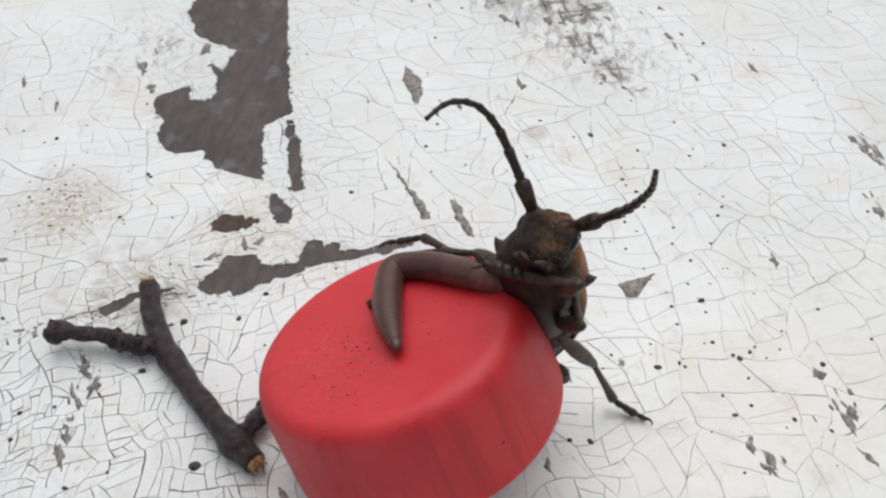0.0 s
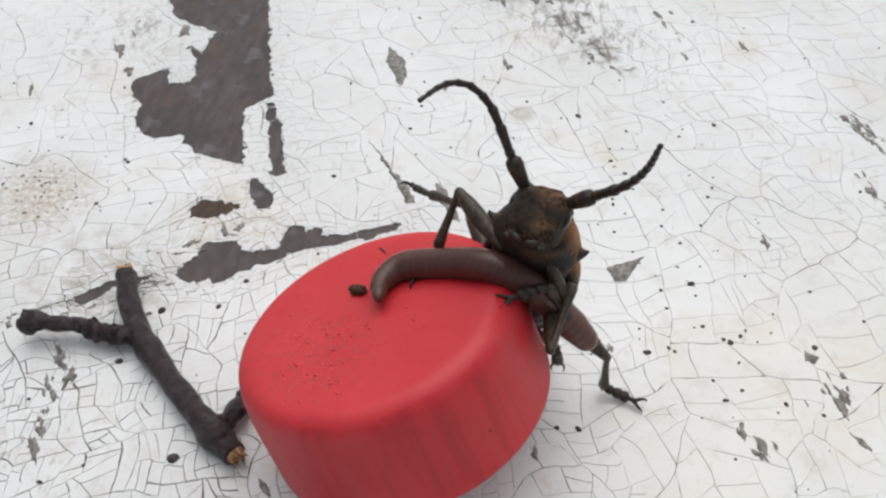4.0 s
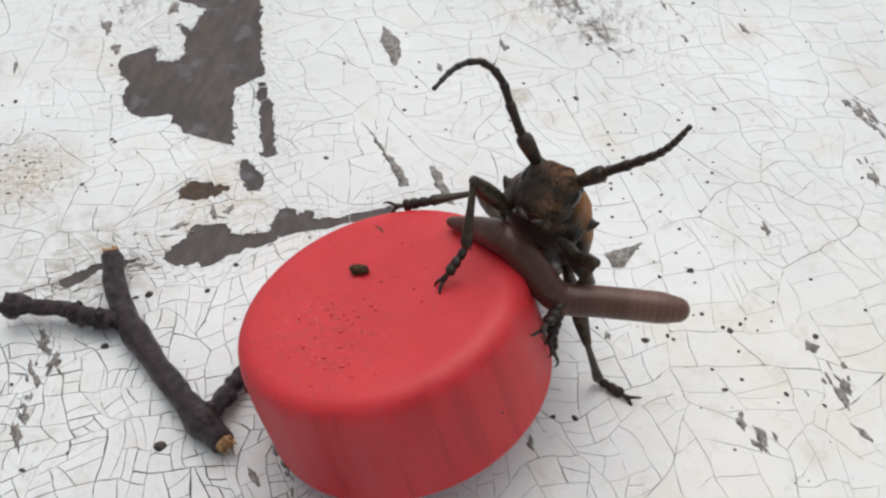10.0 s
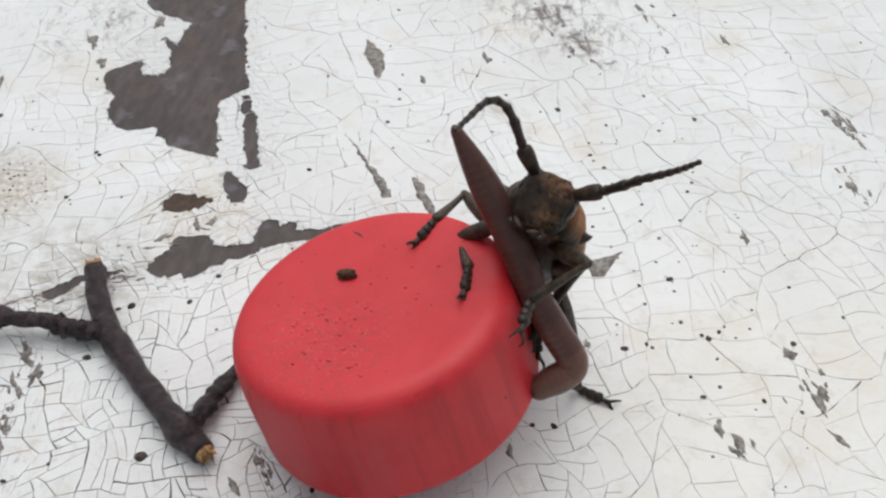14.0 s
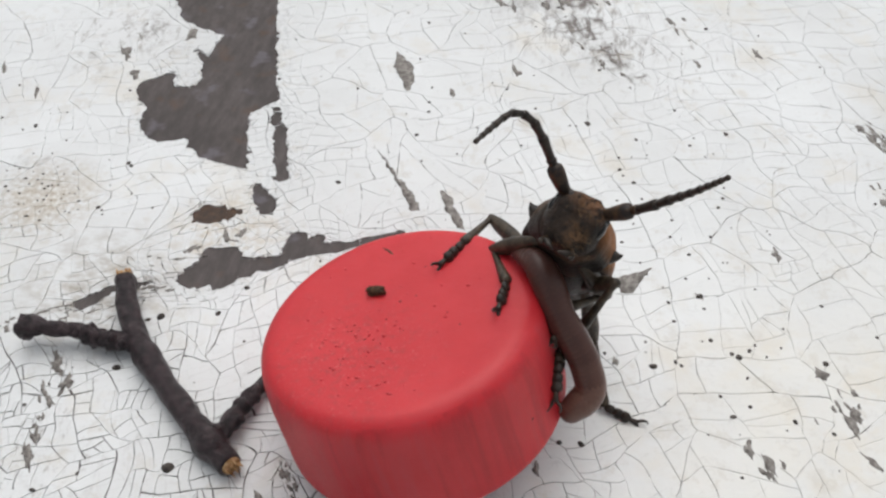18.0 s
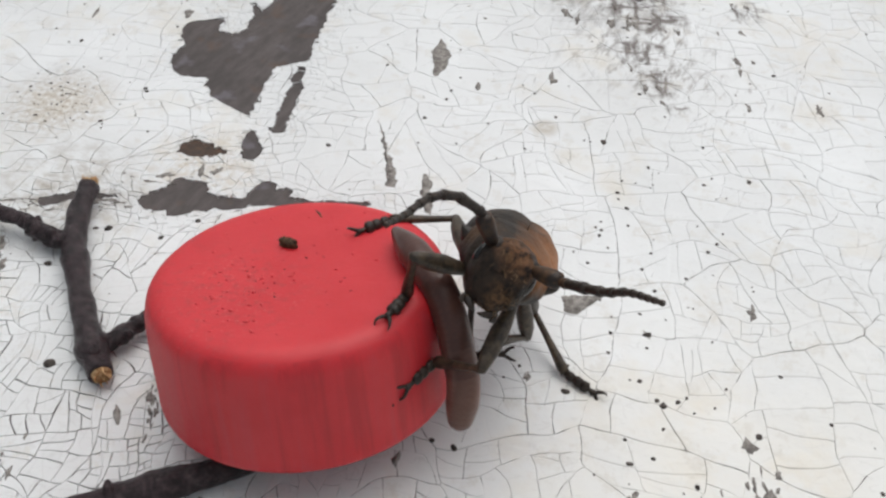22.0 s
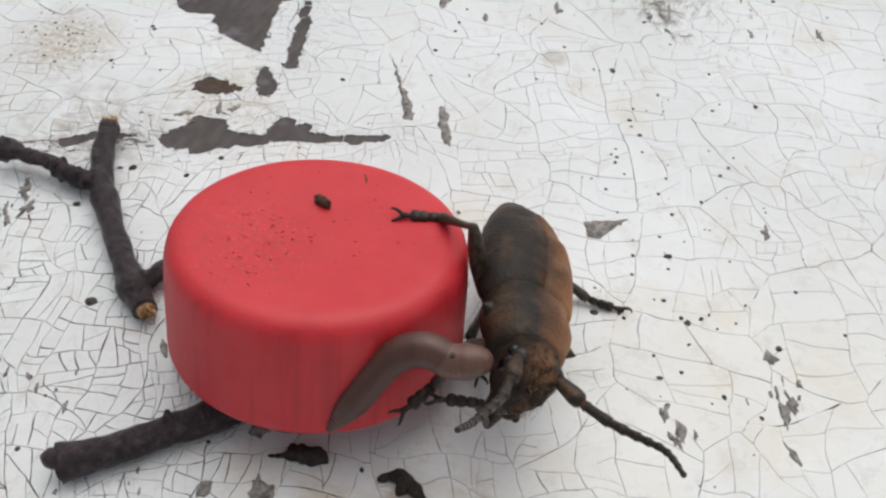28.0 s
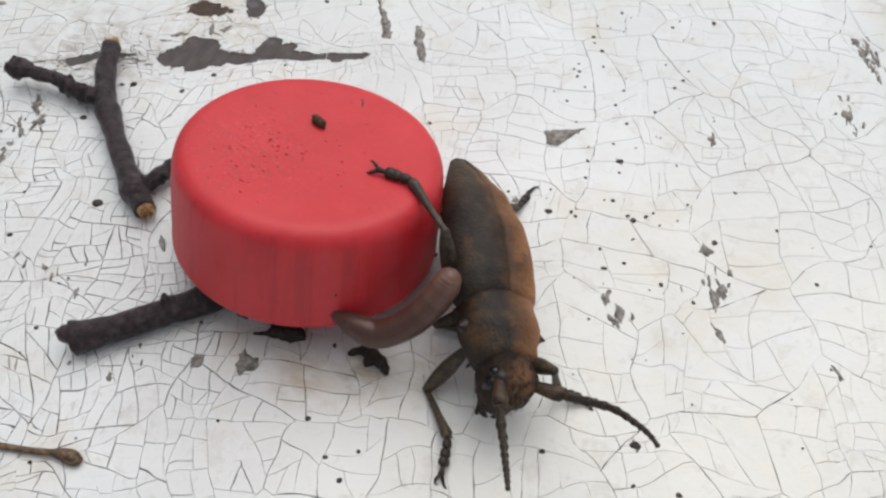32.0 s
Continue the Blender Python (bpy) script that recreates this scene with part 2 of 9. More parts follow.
def wood_material(name, dark, light, along=(1, 0.08, 1)):
    m, n, l, b = material(name, 0.8)
    vec = coords(n, l, 1.0, along)
    grain = noise_of(n, l, vec, 1.6, 6, 0.65)
    blotch = noise_of(n, l, coords(n, l, 1.0), 0.09, 4, 0.6)
    c = ramp(n, l, grain, (0.3, dark), (0.72, light))
    c = mix(n, l, ramp(n, l, blotch, (0.42, grey(0)), (0.7, grey(0.6))), c, tuple(0.6 * x for x in dark))
    old = noise_of(n, l, coords(n, l, 1.0), 0.21, 3, 0.5)
    c = mix(n, l, ramp(n, l, old, (0.60, grey(0)), (0.68, grey(0.7))), c, tuple(1.25 * x * k for x, k in zip(light, (1.0, 1.06, 1.25))))
    c = mix(n, l, ramp(n, l, old, (0.30, grey(0.6)), (0.40, grey(0))), c, tuple(x * k for x, k in zip(light, (0.85, 0.6, 0.42))))
    # a rusty blot
    far = n.new("ShaderNodeVectorMath")
    far.operation = "DISTANCE"
    far.inputs[1].default_value = (-15.5, 4.0, 0)
    l.new(coords(n, l, 1.0), far.inputs[0])
    blot = n.new("ShaderNodeMapRange")
    blot.inputs["From Min"].default_value, blot.inputs["From Max"].default_value = 2.5, 5.0
    blot.inputs["To Min"].default_value, blot.inputs["To Max"].default_value = 0.8, 0.0
    l.new(far.outputs["Value"], blot.inputs["Value"])
    c = mix(n, l, blot.outputs[0], c, ramp(n, l, noise_of(n, l, coords(n, l, 1.0), 0.9, 5, 0.7), (0.35, (0.022, 0.014, 0.010)), (0.7, (0.11, 0.055, 0.026))))
    l.new(c, b.inputs["Base Color"])
    bump(n, l, b, grain, 0.6, 0.2)
    return m


CAP_R, CAP_H = 15.2, 12.37  # the red cap's radius and height


def plastic_material():
    m, n, l, b = material("red_plastic", 0.36, Subsurface_Weight=0.3, Subsurface_Scale=0.0015, Specular_IOR_Level=0.6)
    b.inputs["Subsurface Radius"].default_value = (1.0, 0.2, 0.15)
    vec = coords(n, l, 1.0)
    cloud = noise_of(n, l, vec, 0.12, 4, 0.6)
    grit = noise_of(n, l, vec, 2.6, 6, 0.75)
    c = ramp(n, l, cloud, (0.35, (0.62, 0.021, 0.033)), (0.7, (0.70, 0.034, 0.047)))
    c = mix(n, l, ramp(n, l, noise_of(n, l, vec, 0.45, 5, 0.7), (0.46, grey(0)), (0.7, grey(0.3))), c, (0.71, 0.052, 0.065))
    # pale scuffs gathered on one side of the top
    c2, mp = n.new("ShaderNodeTexCoord"), n.new("ShaderNodeVectorMath")
    mp.operation = "DISTANCE"
    mp.inputs[1].default_value = (-5.5 * MM, -4.5 * MM, 12.3 * MM)
    l.new(c2.outputs["Object"], mp.inputs[0])
    near = n.new("ShaderNodeMapRange")
    near.inputs["From Min"].default_value, near.inputs["From Max"].default_value = 1.5 * MM, 13 * MM
    near.inputs["To Min"].default_value, near.inputs["To Max"].default_value = 1.0, 0.0
    l.new(mp.outputs["Value"], near.inputs["Value"])
    scuff = mix(n, l, 1.0, ramp(n, l, grit, (0.55, grey(0)), (0.68, grey(0.48))), near.outputs[0], "MULTIPLY")
    c = mix(n, l, scuff, c, (0.80, 0.34, 0.32))
    grime = mix(n, l, 1.0, ramp(n, l, noise_of(n, l, vec, 0.9, 5, 0.7), (0.50, grey(0)), (0.68, grey(0.5))), near.outputs[0], "MULTIPLY")
    c = mix(n, l, grime, c, (0.20, 0.04, 0.035))
    # worn upright streaks round the side
    streak = noise_of(n, l, coords(n, l, 1.0, (1, 1, 0.04)), 0.55, 3, 0.6)
    up = n.new("ShaderNodeSeparateXYZ")
    l.new(c2.outputs["Object"], up.inputs[0])
    below = n.new("ShaderNodeMath")
    below.operation = "LESS_THAN"
    below.inputs[1].default_value = (CAP_H - 0.7) * MM
    l.new(up.outputs["Z"], below.inputs[0])
    c = mix(n, l, mix(n, l, 1.0, ramp(n, l, streak, (0.50, grey(0)), (0.66, grey(0.5))), below.outputs[0], "MULTIPLY"), c, (0.58, 0.06, 0.075))
    c = mix(n, l, mix(n, l, 1.0, ramp(n, l, streak, (0.32, grey(0.45)), (0.46, grey(0))), below.outputs[0], "MULTIPLY"), c, (0.36, 0.010, 0.020))
    l.new(c, b.inputs["Base Color"])
    l.new(ramp(n, l, grit, (0.3, grey(0.40)), (0.7, grey(0.58))), b.inputs["Roughness"])
    bump(n, l, b, grit, 0.4, 0.07)
    glow = n.new("ShaderNodeBsdfTranslucent")  # thin plastic lets light through
    glow.inputs["Color"].default_value = (0.80, 0.035, 0.04, 1)
    both = n.new("ShaderNodeMixShader")
    both.inputs[0].default_value = 0.16
    l.new(b.outputs[0], both.inputs[1])
    l.new(glow.outputs[0], both.inputs[2])
    l.new(both.outputs[0], n["Material Output"].inputs["Surface"])
    return m


def bark_material():
    m, n, l, b = material("dark_bark", 0.32, Specular_IOR_Level=0.35)
    vec = coords(n, l, 1.0)
    f = noise_of(n, l, vec, 1.1, 6, 0.7)
    big = noise_of(n, l, vec, 0.25, 3)
    c = ramp(n, l, f, (0.38, (0.007, 0.004, 0.005)), (0.52, (0.028, 0.017, 0.020)), (0.68, (0.070, 0.048, 0.050)))
    c = mix(n, l, ramp(n, l, big, (0.5, grey(0)), (0.75, grey(0.5))), c, (0.05, 0.030, 0.035))
    l.new(c, b.inputs["Base Color"])
    bump(n, l, b, f, 1.0, 0.4)
    return m


def fleck_material(name, dark, light, rough=0.6, scale=1.2, lo=0.4, hi=0.65, relief=0.1, sheen=0.4):
    m, n, l, b = material(name, rough, Specular_IOR_Level=sheen)
    f = noise_of(n, l, coords(n, l, 1.0), scale, 6, 0.7)
    l.new(ramp(n, l, f, (lo, dark), (hi, light)), b.inputs["Base Color"])
    bump(n, l, b, f, 0.6, relief)
    return m


def elytra_material():
    m, n, l, b = material("rusty_felted_shell_shaded_right", 0.58, Specular_IOR_Level=0.3)
    vec = coords(n, l, 1.0)
    patch = noise_of(n, l, vec, 0.28, 4, 0.6)
    grain = noise_of(n, l, vec, 3.2, 4, 0.7)
    pits = n.new("ShaderNodeTexVoronoi")
    pits.inputs["Scale"].default_value = 2.6
    l.new(vec, pits.inputs["Vector"])
    c = ramp(n, l, patch, (0.38, (0.009, 0.007, 0.006)), (0.54, (0.027, 0.018, 0.012)), (0.72, (0.10, 0.052, 0.025)))
    way = n.new("ShaderNodeSeparateXYZ")
    l.new(vec, way.inputs[0])
    wave = n.new("ShaderNodeMath")
    wave.operation = "MULTIPLY_ADD"
    wave.inputs[1].default_value, wave.inputs[2].default_value = 3.0, -1.5
    l.new(noise_of(n, l, vec, 0.5, 3), wave.inputs[0])
    # rust colour towards the left flank; the right flank's shade is painted in
    rim = n.new("ShaderNodeMath")
    l.new(way.outputs["Y"], rim.inputs[0])
    l.new(wave.outputs[0], rim.inputs[1])
    edge = n.new("ShaderNodeMapRange")
    edge.inputs["From Min"].default_value, edge.inputs["From Max"].default_value = -1.2, 4.4
    edge.inputs["To Max"].default_value = 0.95
    l.new(rim.outputs[0], edge.inputs["Value"])
    upper = n.new("ShaderNodeMapRange")
    upper.inputs["From Min"].default_value, upper.inputs["From Max"].default_value = -0.9, 1.0
    l.new(way.outputs["Z"], upper.inputs["Value"])
    tail = n.new("ShaderNodeMapRange")
    tail.inputs["From Min"].default_value, tail.inputs["From Max"].default_value = -11.0, -16.0
    tail.inputs["To Max"].default_value = 0.75
    l.new(way.outputs["X"], tail.inputs["Value"])
    c = mix(n, l, tail.outputs[0], c, (0.062, 0.040, 0.024))
    c = mix(n, l, mix(n, l, 1.0, edge.outputs[0], upper.outputs[0], "MULTIPLY"), c, (0.36, 0.15, 0.056))
    band = n.new("ShaderNodeVectorMath")
    band.operation = "DISTANCE"
    band.inputs[1].default_value = (-5.5, 0.5, 4.0)
    l.new(vec, band.inputs[0])
    dark = n.new("ShaderNodeMapRange")
    dark.inputs["From Min"].default_value, dark.inputs["From Max"].default_value = 1.5, 4.5
    dark.inputs["To Min"].default_value, dark.inputs["To Max"].default_value = 0.8, 0.0
    l.new(band.outputs["Value"], dark.inputs["Value"])
    c = mix(n, l, mix(n, l, 1.0, ramp(n, l, noise_of(n, l, coords(n, l, 1.0, (1, 0.4, 1)), 0.5, 3), (0.4, grey(0)), (0.55, grey(1))), dark.outputs[0], "MULTIPLY"), c, (0.012, 0.008, 0.006))
    c = mix(n, l, ramp(n, l, grain, (0.45, grey(0)), (0.7, grey(0.4))), c, (0.028, 0.018, 0.012))
    l.new(c, b.inputs["Base Color"])
    bump(n, l, b, pits.outputs["Distance"], 0.5, 0.15)
    return m


def worm_material(name, dark, light):
    m, n, l, b = material(name, 0.3, Subsurface_Weight=0.25, Subsurface_Scale=0.0010, Specular_IOR_Level=0.36)
    b.inputs["Subsurface Radius"].default_value = (1.0, 0.45, 0.3)
    vec = coords(n, l, 1.0)
    f = noise_of(n, l, vec, 0.55, 5, 0.65)
    tint = n.new("ShaderNodeObjectInfo").outputs["Random"]
    c = ramp(n, l, f, (0.3, dark), (0.7, light))
    c = mix(n, l, ramp(n, l, tint, (0, grey(0)), (1, grey(0.2))), c, (0.05, 0.022, 0.02))
    l.new(c, b.inputs["Base Color"])
    bump(n, l, b, noise_of(n, l, vec, 2.5, 3), 0.25, 0.05)
    return m


PAINT = paint_material()
WOOD = wood_material("weathered_bare_wood", (0.056, 0.047, 0.045), (0.112, 0.096, 0.093), (0.5, 0.16, 1))
GREY_WOOD = wood_material("grey_weathered_plank", (0.13, 0.12, 0.11), (0.34, 0.33, 0.32), (0.35, 0.05, 1))
PLASTIC = plastic_material()
BARK = bark_material()
WORN = fleck_material("grey_worn_through", (0.10, 0.088, 0.08), (0.36, 0.34, 0.315), 0.8, 1.3, 0.36, 0.66)
CUT_WOOD = fleck_material("torn_pale_wood", (0.26, 0.12, 0.04), (0.60, 0.42, 0.22), 0.8, 2.0)
SOIL = fleck_material("dark_dirt", (0.014, 0.010, 0.008), (0.045, 0.032, 0.024), 0.85, 2.0)
SPECK = fleck_material("dry_dirt", (0.022, 0.018, 0.015), (0.10, 0.085, 0.075), 0.85, 0.6)
PELLET = fleck_material("brown_crumb", (0.025, 0.015, 0.008), (0.12, 0.065, 0.03), 0.8, 2.2)
STALK = fleck_material("dry_stalk", (0.05, 0.03, 0.02), (0.22, 0.15, 0.09), 0.8, 1.5)
CHITIN = fleck_material("dark_brown_chitin", (0.014, 0.010, 0.008), (0.050, 0.033, 0.021), 0.42, 1.6, 0.42, 0.75)
FELT = fleck_material("dark_chitin_with_rusty_hair", (0.014, 0.009, 0.007), (0.10, 0.05, 0.021), 0.5, 0.7, 0.46, 0.70)
LEG = fleck_material("olive_brown_leg", (0.022, 0.016, 0.011), (0.10, 0.072, 0.045), 0.45, 1.3, 0.40, 0.72)


def face_material():
    m, n, l, b = material("dark_face_with_rusty_brow", 0.5, Specular_IOR_Level=0.25)
    vec = coords(n, l, 1.0)
    f = noise_of(n, l, vec, 1.0, 7, 0.8)
    c = ramp(n, l, f, (0.4, (0.010, 0.007, 0.006)), (0.70, (0.050, 0.029, 0.017)))
    for at, r, tone in (((9.6, 0.6, 2.4), 3.0, (0.22, 0.105, 0.05)), ((10.9, 0.9, -1.6), 1.6, (0.15, 0.08, 0.038))):
        far = n.new("ShaderNodeVectorMath")
        far.operation = "DISTANCE"
        far.inputs[1].default_value = at
        l.new(vec, far.inputs[0])
        fade = n.new("ShaderNodeMapRange")
        fade.inputs["From Min"].default_value, fade.inputs["From Max"].default_value = 0.35 * r, r
        fade.inputs["To Min"].default_value, fade.inputs["To Max"].default_value = 1.0, 0.0
        l.new(far.outputs["Value"], fade.inputs["Value"])
        c = mix(n, l, mix(n, l, 1.0, ramp(n, l, f, (0.42, grey(0.0)), (0.58, grey(1.0))), fade.outputs[0], "MULTIPLY"), c, tone)
    l.new(c, b.inputs["Base Color"])
    bump(n, l, b, f, 1.0, 0.4)
    return m


FACE = face_material()
HAIR = fleck_material("tawny_hair", (0.12, 0.065, 0.03), (0.34, 0.22, 0.11), 0.6, 1.0)
EYE, *_ = material("black_eye", 0.15, Base_Color=(0.004, 0.003, 0.003, 1))
ELYTRA = elytra_material()
WORM = worm_material("moist_worm_skin", (0.060, 0.027, 0.022), (0.120, 0.058, 0.045))
WORM_PALE = worm_material("moist_tan_worm_skin", (0.11, 0.054, 0.042), (0.20, 0.108, 0.082))
WORM_MID = worm_material("moist_brown_worm_skin", (0.078, 0.036, 0.029), (0.145, 0.074, 0.057))
# ---- mesh helpers: bmeshes in millimetres ----
def part(name, bm, mat, parent=None, label="", smooth=True):
    """Links a bmesh as one mesh object under a thing or a part."""
    for v in bm.verts:
        v.co *= MM
    me = bpy.data.meshes.new(name)
    bmesh.ops.recalc_face_normals(bm, faces=bm.faces)
    if smooth:
        for f in bm.faces:
            f.smooth = True
    bm.to_mesh(me)
    bm.free()
    me.materials.append(mat)
    ob = new(name, me)
    ob.parent = parent
    return tagged(ob, label)


def thing(name, label, category, group="", at=(0, 0, 0)):
    ob = new(name)
    ob.empty_display_size = 0.002
    ob.location = Vector(at) * MM
    return tagged(ob, label, category, group)


def loft(bm, rings, caps=True):
    """Closed rings of equal count, joined along."""
    made = [[bm.verts.new(p) for p in ring] for ring in rings]
    k = len(made[0])
    for a, b in zip(made, made[1:]):
        for i in range(k):
            bm.faces.new((a[i], a[(i + 1) % k], b[(i + 1) % k], b[i]))
    if caps:
        bm.faces.new(made[0])
        bm.faces.new(made[-1][::-1])
    return made


def smooth_line(points, n):
    """n points evenly along a soft curve through the given ones."""
    p = [Vector(q) for q in points]
    e = [2 * p[0] - p[1], *p, 2 * p[-1] - p[-2]]
    q = []
    for i in range(1, len(e) - 2):
        a, b, c, d = e[i - 1:i + 3]
        for j in range(10):
            s = j / 10
            q.append(0.5 * (2 * b + (c - a) * s + (2 * a - 5 * b + 4 * c - d) * s * s + (3 * b - a - 3 * c + d) * s ** 3))
    q.append(p[-1])
    run = [0.0]
    for a, b in zip(q, q[1:]):
        run.append(run[-1] + (b - a).length)
    out, j = [], 0
    for i in range(n):
        want = run[-1] * i / (n - 1)
        while j < len(q) - 2 and run[j + 1] < want:
            j += 1
        f = (want - run[j]) / max(run[j + 1] - run[j], 1e-9)
        out.append(q[j].lerp(q[j + 1], min(max(f, 0), 1)))
    return out


def tube(bm, points, radii, seg=12, rough=0.0, seed=0, flat=1.0, caps=True):
    """A round bar along points; rough: uneven radius; flat: height against width."""
    pts = [Vector(p) for p in points]
    side = None
    rings = []
    for i, p in enumerate(pts):
        way = (pts[min(i + 1, len(pts) - 1)] - pts[max(i - 1, 0)]).normalized()
        if side is None:
            side = way.cross(Vector((0, 0, 1)))
            if side.length < 0.1:
                side = way.cross(Vector((0, 1, 0)))
        side = (side - way * side.dot(way)).normalized()
        up = side.cross(way)
        r = radii[i] if isinstance(radii, (list, tuple)) else radii
        ring = []
        for k in range(seg):
            a = 2 * math.pi * k / seg
            d = side * math.cos(a) + up * math.sin(a) * flat
            rr = r * (1 + rough * noise.noise(p * 0.55 + d * 1.3 + Vector((seed, 0, 0))) + 0.5 * rough * noise.noise(p * 1.7 + d * 2.5))
            ring.append(p + d * rr)
        rings.append(ring)
    loft(bm, rings, caps)
    return rings


def ball(bm, centre, size, seg=12, turn=None):
    m = Matrix.Translation(centre) @ (turn or Matrix()) @ Matrix.Diagonal((*size, 1))
    bmesh.ops.create_uvsphere(bm, u_segments=seg, v_segments=max(6, seg * 2 // 3), radius=1, matrix=m)
# ---- the table: bare boards under a crazed layer of white paint ----
# Edge of the painted board: beyond it lies a lower, grey plank.
EDGE_A, EDGE_B = Vector((-84.0, 60.0)), Vector((-46.0, -36.0))
# Places where the paint has come off, outlines in mm on the board.
BARE_WIDE = [
    (-24.3, 76), (-23.6, 61.1), (-20, 48.1), (-15.9, 34.2), (-14.1, 30), (-17.6, 25.9), (-15.6, 17.9), (-13.7, 12.7), (-16.4, 14), (-19.4, 14.2), (-22.5, 15.2),
    (-25.3, 18.3), (-29.8, 16.8), (-33.3, 19.8), (-33.6, 24.1), (-36.2, 26.4), (-37.4, 30.3), (-34.2, 32.4), (-32.9, 33.8), (-31.1, 30.1), (-28, 31.3), (-28.8, 36.3),
    (-32.8, 41.3), (-29, 39), (-28.5, 44.8), (-36.5, 47.7), (-40.6, 54.6), (-41.2, 62.3), (-34.7, 70), (-30, 76),
]
BARE_STRIP = [
    (-13.8, 28.5), (-10.6, 21.3), (-7.5, 12), (-9.4, 11.9), (-12.6, 20.5), (-14.7, 27.3),
]
BARE_DROP = [
    (-12.4, 11.4), (-8.7, 8.9), (-7.7, 5.4), (-9.9, 5.2), (-12.1, 9.5),
]
BARE_RUSTY = [
    (-18.8, 3.6), (-18, 6.1), (-15.4, 5.8), (-12.1, 5.6), (-13.5, 3.5), (-16.2, 1.8), (-18.3, 2.1),
]
BARE_BAND = [
    (-16.7, -8.1), (-16, -5.3), (-14.7, -3.8), (-15.1, -2), (-10.9, -1), (-9.5, -2.5), (-6.6, -2.4), (-4.8, -1.1), (-4.5, 2.6), (-2.5, 3.1), (-2.3, 2),
    (-0.2, 3.2), (0.4, 1.8), (4.2, 2.6), (10.1, 5.8), (11.1, 5), (7.6, 2.4), (2.1, 0.1), (-3.3, -2.2), (-4.5, -3.8), (-7.9, -5.9), (-11, -8.9),
    (-12.4, -8.1), (-15, -9.3),
]
BARE_LINE = [
    (-28, -14.1), (-25, -10.5), (-19.9, -8.4), (-19.5, -9.2), (-23.8, -11.5), (-26.5, -14.9),
]
BARE_FAR = [
    (-10.6, 77.3), (6.6, 90), (24.3, 94), (28.1, 84.9), (29.0, 76.2), (26.5, 72.6), (22.2, 74.1), (16, 75.4), (8.7, 72.6), (2.5, 71.5),
]
BARE = [BARE_WIDE, BARE_STRIP, BARE_DROP, BARE_RUSTY, BARE_BAND, BARE_LINE, BARE_FAR]
# Places where it is worn to a thin grey.
THIN = [
    [(38.2, 1.6), (43.3, 4.5), (42.5, 2.9), (40.9, -0.4), (39.6, -0.6)],
    [(2.4, 22.1), (5.7, 17.9), (9.9, 13.1), (11.9, 9.5), (10.6, 9.2), (8.2, 13.5)],
    [(13.8, 14.3), (15.4, 13.1), (18.5, 7.1), (17.3, 7.1), (14.9, 10.9)],
    [(1.7, 41.1), (1.5, 45.3), (4.6, 42.2), (5.6, 37.6), (5.1, 35)],
    [(19.2, -44.6), (21.2, -44.3), (21.9, -45.6), (20.6, -46.9), (19.4, -46.2)],
    [(14.8, -46.9), (15.9, -46.4), (16.2, -47.8), (15.2, -48.6)],
    [(16, -39.2), (17.9, -39.3), (17.6, -40.6), (16.3, -40.5)],
    [(64.8, -14.2), (66.2, -14.8), (66.4, -16.6), (65.4, -16.2)],
    [(55.2, -20.8), (56.4, -21.4), (57, -23.6), (55.9, -22.8)],
    [(62.6, -8), (64.1, -8.8), (63.6, -10), (62.4, -9.4)],
]
# A band of narrow scratches through the paint, from one place to another.
SCRATCHED = [((27, 72), (38, 44), 5, 16), ((2, 68), (22, 60), 6, 8), ((42, 82), (47, 60), 3, 8), ((-44, 30), (-34, 48), 4, 6), ((75.5, 39), (78.5, 31), 1.2, 26), ((74, 26), (77, 20), 1.2, 9), ((54, -20), (68, -10), 4, 6), ((-40, -22), (-17, -8.5), 1.5, 60), ((-22, -6), (-10, 1), 1.8, 16), ((-26, -22), (-23, -36), 1.3, 22), ((4, -31), (8, -37), 1.0, 12), ((-13, -40), (10, -52), 5, 16)]
# Small chips: place and size.
CHIPS = [(55.8, -23.4, 1.1), (64.6, -13.5, 1), (66, -16.5, 0.9), (75.8, 35.4, 1.6), (74, 38, 1.3), (75.5, 21.8, 1.5), (59.5, 9.5, 1.2), (49.3, 0.5, 0.7),
         (54, 33.3, 0.6), (33.4, 32.2, 0.7), (50.2, 50.5, 1.6), (21.5, 43.2, 1.3), (39.1, -11.3, 0.8), (56.3, -23.6, 0.9), (57.7, -22, 0.7), (-23.6, -25.1, 1.2)]
CHIPS += [(-24.1, -34.2, 1), (66.2, -13.9, 1.2), (67.4, -20.1, 0.9), (19.9, -45.1, 1), (15.3, -47.6, 0.8), (-6.1, -44.9, 0.8), (62.5, -37.2, 0.8), (80.8, -19.8, 0.9),
         (2.8, -35.4, 0.9), (31.2, -26.9, 0.7), (12, 36, 1), (46, 62, 1.3), (60, 55, 1.2), (-52, 25, 1.2), (-45, -8, 1.3), (-60, 30, 1.4)]
chip_rng = random.Random(17)
for (ax, ay), (bx, by), wide, count in SCRATCHED:
    for _ in range(count):
        s = chip_rng.random()
        CHIPS.append((ax + (bx - ax) * s + chip_rng.gauss(0, wide * 0.45), ay + (by - ay) * s + chip_rng.gauss(0, wide * 0.45), chip_rng.choice((0.3, 0.4, 0.5, 0.7, 1.0)) * (1.7 if by > 40 else 0.9)))
GRAIN = radians(24)  # the way across the boards' grain
X0, X1, Y0, Y1 = -86.0, 100.0, -78.0, 112.0


